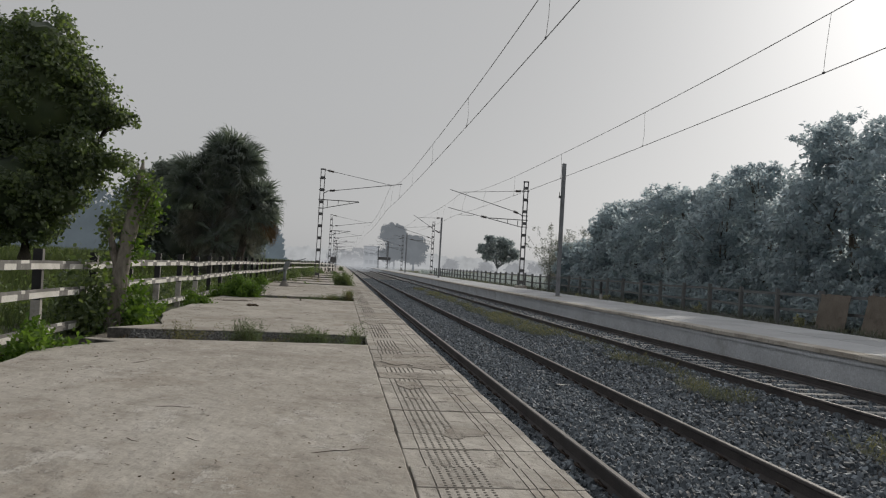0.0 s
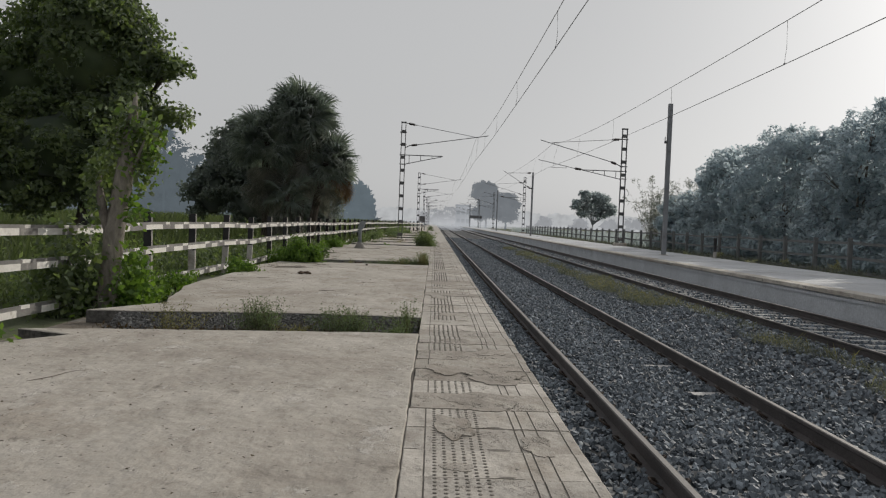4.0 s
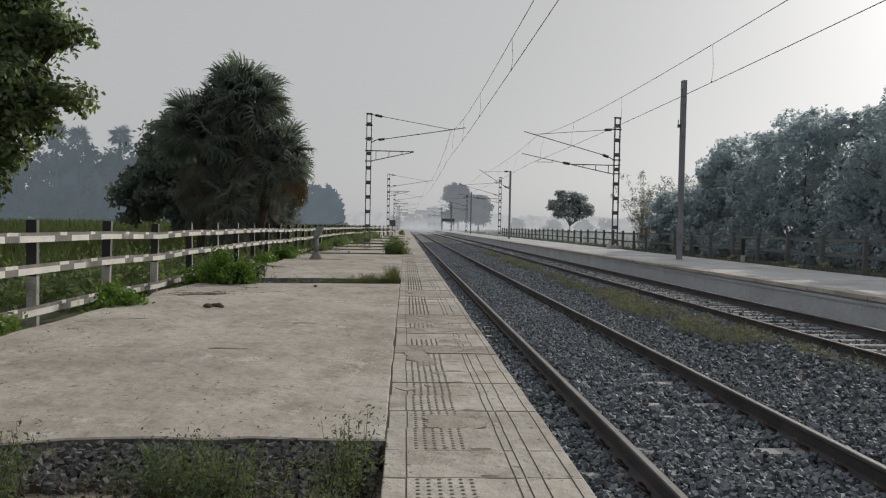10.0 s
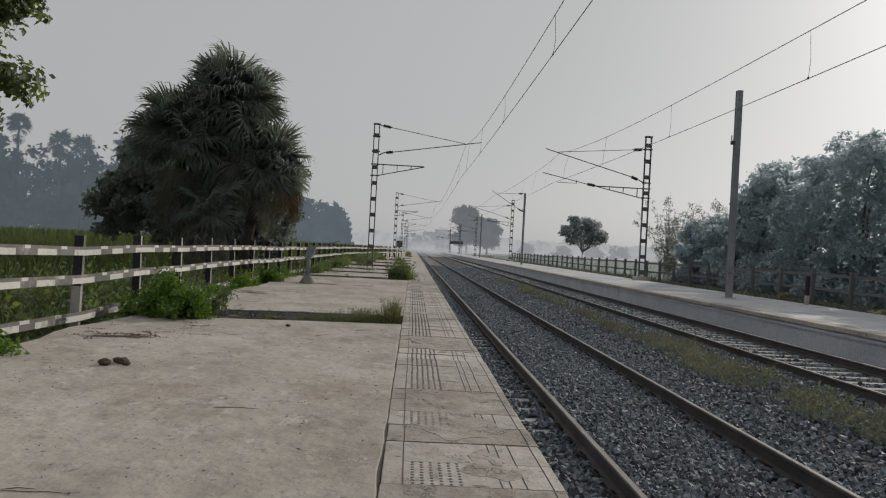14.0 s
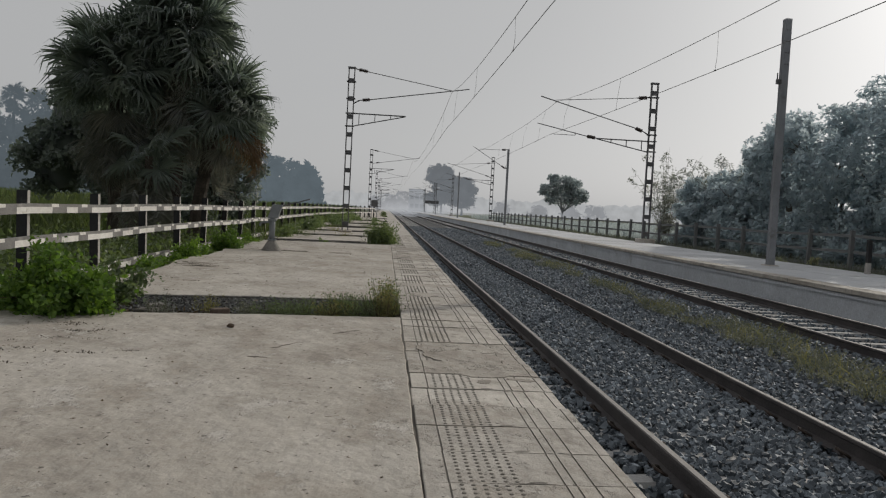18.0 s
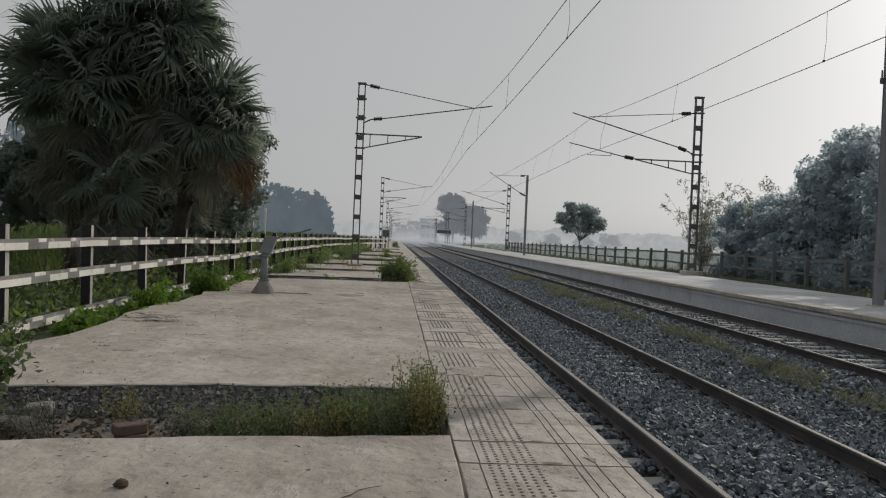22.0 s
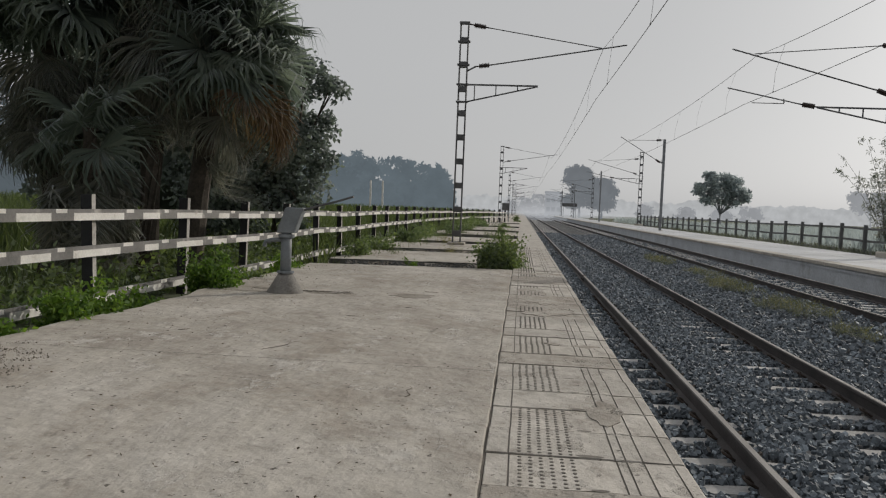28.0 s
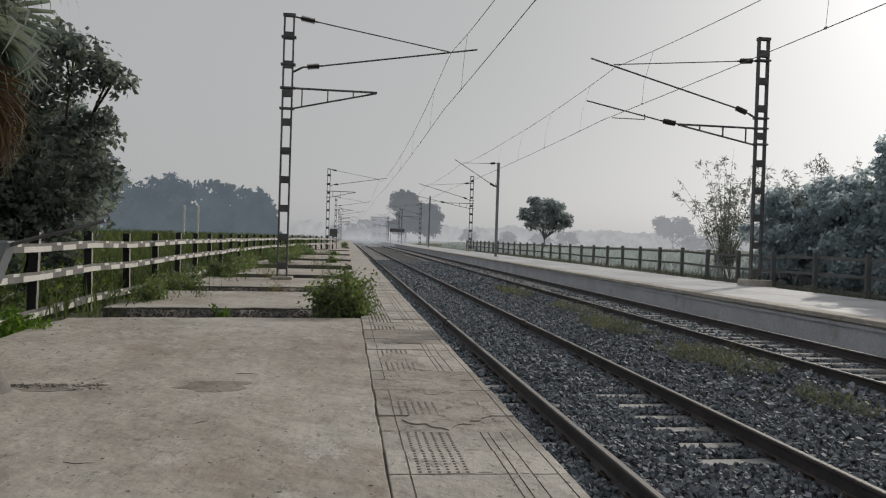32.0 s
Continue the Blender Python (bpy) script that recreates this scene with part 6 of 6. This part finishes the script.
# loose sheets leaning on the far fence
def leaning_sheet(y0, y1, z1, seed, label):
    r = random.Random(seed)
    bm = bmesh.new()
    n, k = 8, 5
    g = [[[bm.verts.new((-0.30 + 0.25 * j / k + 0.03 * noise.noise(Vector((i * 0.7, j * 0.9, seed))) + d, y0 + (y1 - y0) * i / n + r.uniform(-0.02, 0.02), 0.02 + (z1 - 0.02) * j / k + (0.05 * noise.noise(Vector((i * 0.8, seed, 0))) if j == k else 0))) for i in range(n + 1)] for j in range(k + 1)] for d in (0, 0.02)]
    for j in range(k):
        for i in range(n):
            bm.faces.new((g[0][j][i], g[0][j + 1][i], g[0][j + 1][i + 1], g[0][j][i + 1]))
            bm.faces.new((g[1][j][i], g[1][j][i + 1], g[1][j + 1][i + 1], g[1][j + 1][i]))
    rim = [e for e in bm.edges if e.is_boundary]
    bmesh.ops.bridge_loops(bm, edges=rim)
    ob = part("leaning_sheet", bm, M_SHEET)
    ob.location = (16.25, 0, 0)
    tagged(ob, label, "sheet", "sheets at the far fence")


M_SHEET = surface("weathered_board", (0.22, 0.19, 0.165), (0.15, 0.13, 0.11), 0.9, 1.6, 20, (0.1, 0.085, 0.07), (0.55, 0.7), 1.5, 0.3, 0.3)
leaning_sheet(25.4, 27.1, 1.32, 3, "brown weathered sheet leaning on the far fence")
leaning_sheet(22.6, 24.5, 1.36, 4, "brown weathered sheet leaning on the far fence")

# short marker post on the far platform
post = thing("marker_post", (12.5, 41.3, 0), "short dark post with a pale foot on the far platform", "post")
part("shaft", soft_box(-0.06, 0.06, -0.06, 0.06, 0.55, 1.22, 0.01), M_BLACK, post)
part("foot", soft_box(-0.065, 0.065, -0.065, 0.065, 0.2, 0.55, 0.01), M_POSTFOOT, post, "pale painted foot")

# sprigs at the back of the far platform, sunlight put into their pale leaf colour
for i, (x, y, s, h) in enumerate([(12.95, 38.0, 0.3, 0.35), (15.8, 36.4, 0.3, 0.4), (16.0, 28.2, 0.25, 0.4), (16.0, 41.5, 0.3, 0.4), (15.9, 50.0, 0.3, 0.4), (13.1, 47.5, 0.3, 0.3)]):
    bush("dry_bush", x, y, 0.05, s, s, h, 220, 0.11, M_LITSPRIG, "sprig at the back of the far platform, sunlight painted into its pale leaves", seed=750 + i, group="dry sprigs by the far platform")


# bolted rail joints
def rail_joint(x, y, seed):
    j = thing("rail_joint", (x, y, RAIL_Z), "rusty bolted joint plates across a rail", "rail joint", "rail joints")
    for s in (-1, 1):
        part("plate", soft_box(s * 0.03 - 0.014, s * 0.03 + 0.014, -0.32, 0.32, -0.13, -0.045, 0.004), M_RAIL, j)
        for k in range(4):
            bm = bmesh.new()
            tube(bm, (s * 0.044, -0.24 + 0.16 * k, -0.09), (s * 0.068, -0.24 + 0.16 * k, -0.09), 0.016, sides=6)
            part("bolt", bm, M_CLIP, j)
    part("strap", soft_box(-0.05, 0.05, -0.05, 0.05, -0.04, 0.012, 0.006), M_CLIP, j, "dark strap over the rail head")


rail_joint(RAIL_X[0], 52.4, 1)
rail_joint(RAIL_X[1], 52.4, 2)


# narrow joint cast across the long slab
bm = bmesh.new()
prev = None
for i in range(40):
    x = JOINT - 0.04 - 4.6 * i / 39
    yv = 37.86 + 0.02 * (x + 2.5) * 0.5 + 0.012 * noise.noise(Vector((x * 3, 0, 0)))
    hw = 0.004 + 0.003 * noise.noise(Vector((x * 5, 3, 0)))
    row = [bm.verts.new((x, yv - hw, 0.0015)), bm.verts.new((x, yv + hw, 0.0015))]
    if prev:
        bm.faces.new((prev[0], prev[1], row[1], row[0]))
    prev = row
part("joint", bm, M_SIDE, platform, "narrow dark joint across the slab")


# dry leaves and bits of stalk caught in the gaps
rd = np.random.default_rng(55)
for y0, y1 in ((13.9, 16.1), (29.6, 32.1), (49.9, 51.7)):
    at = np.stack([rd.uniform(-5.7, -1.25, 1300), rd.uniform(y0, y1, 1300), rd.uniform(-0.2, -0.16, 1300)], 1)
    stalks = leaves(rd, at[:260], 0.26, 0.025, 0.0)
    stalks[:, :, 2] = -0.185 + np.clip(stalks[:, :, 2] + 0.185, 0, 1) * 0.35
    tagged(quads("dry_stalks", stalks, M_STRAW), "dry straw stalks lying in a gap of the platform", "straw", kind="stuff")
    tagged(quads("leaf_litter", leaves(rd, at, 0.075, 0.4, -0.05), M_LITTER), "dry brown leaves and stalks caught in a gap of the platform", "litter", kind="stuff")


# ---- far boards ----
def board(x, y, z0, z1, w, label):
    b = thing("station_board", (x, y, 0), label, "board")
    part("panel", soft_box(-w / 2, w / 2, -0.05, 0.05, z0, z1, 0.01), M_STEEL, b)
    for s in (-1, 1):
        part("post", soft_box(s * w * 0.42 - 0.05, s * w * 0.42 + 0.05, 0.05, 0.13, -0.2, z1, 0.01), M_POLE, b)


board(-3.0, 126, 1.4, 2.3, 0.9, "dark board on two posts at the platform's far end")
board(10.0, 214, 2.8, 3.6, 3.4, "wide dark board on two posts on the far platform")
for x in (-24.5, -22.6):
    p = tagged(part("field_post", soft_box(-0.12, 0.12, -0.12, 0.12, -0.5, 5.2, 0.02), M_WHITE), "pale concrete post standing in the field", "post", "posts in the field")
    p.location = (x, 150, 0)


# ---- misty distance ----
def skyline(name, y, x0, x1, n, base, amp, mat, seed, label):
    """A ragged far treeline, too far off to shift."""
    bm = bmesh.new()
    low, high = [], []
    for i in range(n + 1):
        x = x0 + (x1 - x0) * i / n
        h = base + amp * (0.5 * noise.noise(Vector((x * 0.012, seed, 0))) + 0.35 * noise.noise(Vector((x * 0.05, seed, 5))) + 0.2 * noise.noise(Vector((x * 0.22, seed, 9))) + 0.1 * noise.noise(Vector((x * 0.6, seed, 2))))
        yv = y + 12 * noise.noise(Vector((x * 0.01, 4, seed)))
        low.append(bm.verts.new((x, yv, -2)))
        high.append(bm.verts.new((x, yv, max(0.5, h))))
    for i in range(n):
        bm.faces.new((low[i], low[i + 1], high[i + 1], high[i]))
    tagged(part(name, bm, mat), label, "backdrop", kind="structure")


# These treelines emit the haze's colour instead of being lit.
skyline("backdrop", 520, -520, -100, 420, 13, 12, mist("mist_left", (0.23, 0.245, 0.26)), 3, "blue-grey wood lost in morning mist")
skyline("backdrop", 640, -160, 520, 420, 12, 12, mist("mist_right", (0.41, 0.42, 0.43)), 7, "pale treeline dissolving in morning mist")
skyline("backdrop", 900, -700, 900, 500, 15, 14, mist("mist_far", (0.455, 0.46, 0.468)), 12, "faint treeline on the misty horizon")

# glowing see-through sheets for ground mist where the tracks run out of sight
def mist_sheet(y, x0, x1, h, thick, col, seed):
    m, n, l, out = graph("ground_mist_glow")
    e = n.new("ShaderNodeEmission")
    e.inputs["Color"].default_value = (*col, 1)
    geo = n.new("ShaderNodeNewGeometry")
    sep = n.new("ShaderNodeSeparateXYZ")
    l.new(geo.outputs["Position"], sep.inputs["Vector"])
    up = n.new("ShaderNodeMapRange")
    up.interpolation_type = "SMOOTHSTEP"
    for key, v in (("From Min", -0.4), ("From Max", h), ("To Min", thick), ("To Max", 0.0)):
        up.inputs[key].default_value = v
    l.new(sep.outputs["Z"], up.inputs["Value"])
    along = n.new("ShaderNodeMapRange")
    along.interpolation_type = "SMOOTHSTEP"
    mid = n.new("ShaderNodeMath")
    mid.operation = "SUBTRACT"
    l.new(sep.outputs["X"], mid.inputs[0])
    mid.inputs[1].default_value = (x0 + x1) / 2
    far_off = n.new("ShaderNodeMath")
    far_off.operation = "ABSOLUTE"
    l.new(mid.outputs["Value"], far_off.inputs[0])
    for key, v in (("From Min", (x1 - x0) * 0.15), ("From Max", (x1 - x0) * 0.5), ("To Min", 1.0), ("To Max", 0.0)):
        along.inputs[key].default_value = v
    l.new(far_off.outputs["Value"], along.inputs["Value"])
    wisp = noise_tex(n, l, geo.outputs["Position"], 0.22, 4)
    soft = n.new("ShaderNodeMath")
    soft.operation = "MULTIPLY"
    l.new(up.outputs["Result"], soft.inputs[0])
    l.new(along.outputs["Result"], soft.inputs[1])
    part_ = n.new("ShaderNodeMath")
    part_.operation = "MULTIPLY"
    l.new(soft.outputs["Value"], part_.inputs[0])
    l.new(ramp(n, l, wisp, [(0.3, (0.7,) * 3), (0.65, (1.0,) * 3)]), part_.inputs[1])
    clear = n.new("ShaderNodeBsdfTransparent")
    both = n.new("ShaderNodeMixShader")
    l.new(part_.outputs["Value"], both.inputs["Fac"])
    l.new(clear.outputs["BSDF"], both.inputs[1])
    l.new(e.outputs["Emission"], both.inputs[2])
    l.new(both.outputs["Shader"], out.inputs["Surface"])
    bm = bmesh.new()
    cols = 24
    low = [bm.verts.new((x0 + (x1 - x0) * i / cols, y + 3 * noise.noise(Vector((i * 0.3, seed, 0))), -0.58)) for i in range(cols + 1)]
    high = [bm.verts.new((v.co.x, v.co.y, h)) for v in low]
    for i in range(cols):
        bm.faces.new((low[i], low[i + 1], high[i + 1], high[i]))
    tagged(part("backdrop", bm, m), "low see-through sheet glowing like morning mist over the far tracks", "backdrop", kind="structure")


mist_sheet(196, -3, 15, 2.6, 0.45, (0.40, 0.42, 0.45), 1)
mist_sheet(262, -8, 24, 4.6, 0.6, (0.46, 0.475, 0.50), 2)
mist_sheet(352, -22, 60, 7.0, 0.6, (0.50, 0.51, 0.53), 3)


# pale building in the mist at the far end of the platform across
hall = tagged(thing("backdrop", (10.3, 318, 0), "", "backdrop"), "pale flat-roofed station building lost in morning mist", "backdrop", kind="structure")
# Walls, roof and windows glow in mist colours of their own.
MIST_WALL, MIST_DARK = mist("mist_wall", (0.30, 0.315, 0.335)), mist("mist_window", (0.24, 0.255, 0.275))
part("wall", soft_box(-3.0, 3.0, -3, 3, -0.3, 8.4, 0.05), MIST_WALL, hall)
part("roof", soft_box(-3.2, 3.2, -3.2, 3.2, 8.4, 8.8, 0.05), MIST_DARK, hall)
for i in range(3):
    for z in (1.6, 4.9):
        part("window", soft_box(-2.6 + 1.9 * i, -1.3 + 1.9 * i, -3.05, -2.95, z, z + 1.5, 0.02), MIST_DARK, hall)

# ---- coping tiles of the near platform ----
edge = thing("platform_edge", (0, 0, 0), "row of pale precast coping tiles with warning lines and dots", "platform edge", kind="structure")
TILE = 0.552


def tile(kind, seed):
    """One coping tile: long grooves are cut in, dots stand proud."""
    bm = bmesh.new()
    rj = random.Random(seed)

    def worn_end():
        return 0.004 + max(0, rj.gauss(0.0, 0.006)) + (rj.uniform(0.005, 0.02) if rj.random() < 0.12 else 0)
    cuts = ([] if kind == "bare" else [-1.05]) + ([] if kind in ("worn", "bare") else [-0.415, -0.355, -0.255]) + [-0.085]
    prof = [(JOINT + 0.004, -0.10), (JOINT + 0.004, -0.004), (JOINT + 0.01, 0.0)]
    for c in cuts:
        if c - prof[-1][0] > 0.2:
            prof += [(prof[-1][0] + (c - prof[-1][0]) * f, 0.0) for f in (0.25, 0.5, 0.75)]
        prof += [(c - 0.0055, 0.0), (c - 0.003, -0.006), (c + 0.003, -0.006), (c + 0.0055, 0.0)]
    prof += [(-0.05, 0.0)]
    prof += [(-0.018, 0.0), (0.0, -0.018), (0.0, -0.10)]
    a = [bm.verts.new((x, worn_end(), z)) for x, z in prof]
    b = [bm.verts.new((x, TILE - worn_end(), z)) for x, z in prof]
    n = len(prof)
    for i in range(n):
        j = (i + 1) % n
        f = bm.faces.new((a[i], a[j], b[j], b[i]))
        if i < n - 1 and prof[i][1] <= -0.0059 and prof[j][1] <= -0.0059 and prof[i][1] > -0.05:
            f.material_index = 1
        elif i < n - 1 and {prof[i][1], prof[j][1]} == {0.0, -0.006}:
            f.material_index = 1
    bm.faces.new(a[::-1])
    bm.faces.new(b)
    bmesh.ops.recalc_face_normals(bm, faces=bm.faces[:])
    # Low bumps coloured dark to stand in for shaded pits.
    if kind == "dots":
        for i in range(6):
            for k in range(9):
                x, yv = -0.985 + 0.062 * i, 0.035 + 0.06 * k
                lo = [bm.verts.new((x + 0.014 * math.cos(1.0472 * q), yv + 0.014 * math.sin(1.0472 * q), 0.0008)) for q in range(6)]
                hi = [bm.verts.new((x + 0.010 * math.cos(1.0472 * q), yv + 0.010 * math.sin(1.0472 * q), 0.005)) for q in range(6)]
                for q in range(6):
                    bm.faces.new((lo[q], lo[(q + 1) % 6], hi[(q + 1) % 6], hi[q])).material_index = 1
                bm.faces.new(hi).material_index = 1
    if kind in ("dots", "faint"):
        # flat dark oval for the hollow of the lifting hook at the tile's end
        w, d = rj.uniform(0.05, 0.09), rj.uniform(0.016, 0.028)
        rim = [bm.verts.new((-0.56 + w * math.cos(0.6283 * q), 0.03 + d * math.sin(0.6283 * q), 0.0012)) for q in range(10)]
        bm.faces.new(rim).material_index = 1
    me = bpy.data.meshes.new("coping_tile")
    bm.to_mesh(me)
    bm.free()
    me.materials.append(M_WORN if kind in ("worn", "bare") else M_TILE)
    me.materials.append(M_DIRT)
    return me


KINDS = {k: [tile(k, 10 * i + j) for j in range(4)] for i, k in enumerate(("dots", "faint", "worn", "bare"))}
WORN = [(11.4, 12.8), (20.9, 23.3), (26.5, 28.3), (34.2, 35.2), (41.2, 44.5), (46.5, 49.5)]
rt = random.Random(14)
y = -2.0
while y < 62:
    kind = "worn" if any(a <= y < b for a, b in WORN) and rt.random() < 0.85 else rt.choice(("dots",) * 9 + ("faint", "bare"))
    shared("coping_tile", rt.choice(KINDS[kind]), edge, pose(rt.uniform(-0.006, 0.006), y, rt.uniform(-0.006, 0.003), rt.uniform(-0.25, 0.25), rt.uniform(-0.2, 0.2), rt.uniform(-0.3, 0.3)))
    y += TILE
bm = bmesh.new()
box(bm, JOINT + 0.006, -0.01, -2.0, 62, -0.09, -0.03)
part("bedding", bm, M_CRACK, edge, "dark dirt under the tiles' joints")
bm = bmesh.new()
box(bm, JOINT, 0, y, Y1, -0.1, 0.0)
box(bm, JOINT, 0, Y0, -2.0, -0.1, 0.0)
part("coping", bm, M_TILE, edge)

# old mortar smeared over the tiles
rm = random.Random(23)
SMEARS = [(-0.6, 27.5, 0.46, 0.62), (-0.5, 26.9, 0.36, 0.35), (-0.9, 27.9, 0.2, 0.4), (-0.5, 10.45, 0.2, 0.16), (-0.75, 11.9, 0.4, 0.5), (-0.4, 11.6, 0.34, 0.3), (-0.62, 21.9, 0.45, 0.8), (-0.85, 22.8, 0.25, 0.4), (-0.6, 22.6, 0.34, 0.4), (-0.85, 23.6, 0.2, 0.5), (-0.6, 42.2, 0.4, 0.7), (-0.8, 45.0, 0.3, 0.9), (-0.55, 47.2, 0.35, 0.8), (-0.5, 43.6, 0.34, 0.6), (-0.9, 19.2, 0.2, 0.6), (-0.5, 12.2, 0.32, 0.4), (-0.3, 9.2, 0.12, 0.3), (-0.75, 33.0, 0.25, 0.4), (-0.35, 36.6, 0.14, 0.4), (-0.6, 6.9, 0.25, 0.3), (-0.85, 49.0, 0.2, 0.5), (-0.6, 10.4, 0.36, 0.4), (-0.4, 11.4, 0.3, 0.4), (-0.85, 9.6, 0.16, 0.4), (-0.35, 12.9, 0.2, 0.3), (-0.7, 13.6, 0.22, 0.3), (-0.55, 4.6, 0.3, 0.3), (-0.7, 16.4, 0.26, 0.3), (-0.45, 20.6, 0.25, 0.4)]
for i, (x, y, rx, ry) in enumerate(SMEARS):
    skin("mortar_smear", x, y, rx, ry, rm.uniform(-15, 15), M_WORN, "rough mortar smeared over worn tiles", edge, 0.004, 60 + i)
for i in range(30):
    skin("mortar_smear", rm.uniform(-1.1, -0.12), rm.uniform(3, 56), rm.uniform(0.03, 0.12), rm.uniform(0.04, 0.16), rm.uniform(0, 90), M_WORN, "", edge, 0.0015, 100 + i)
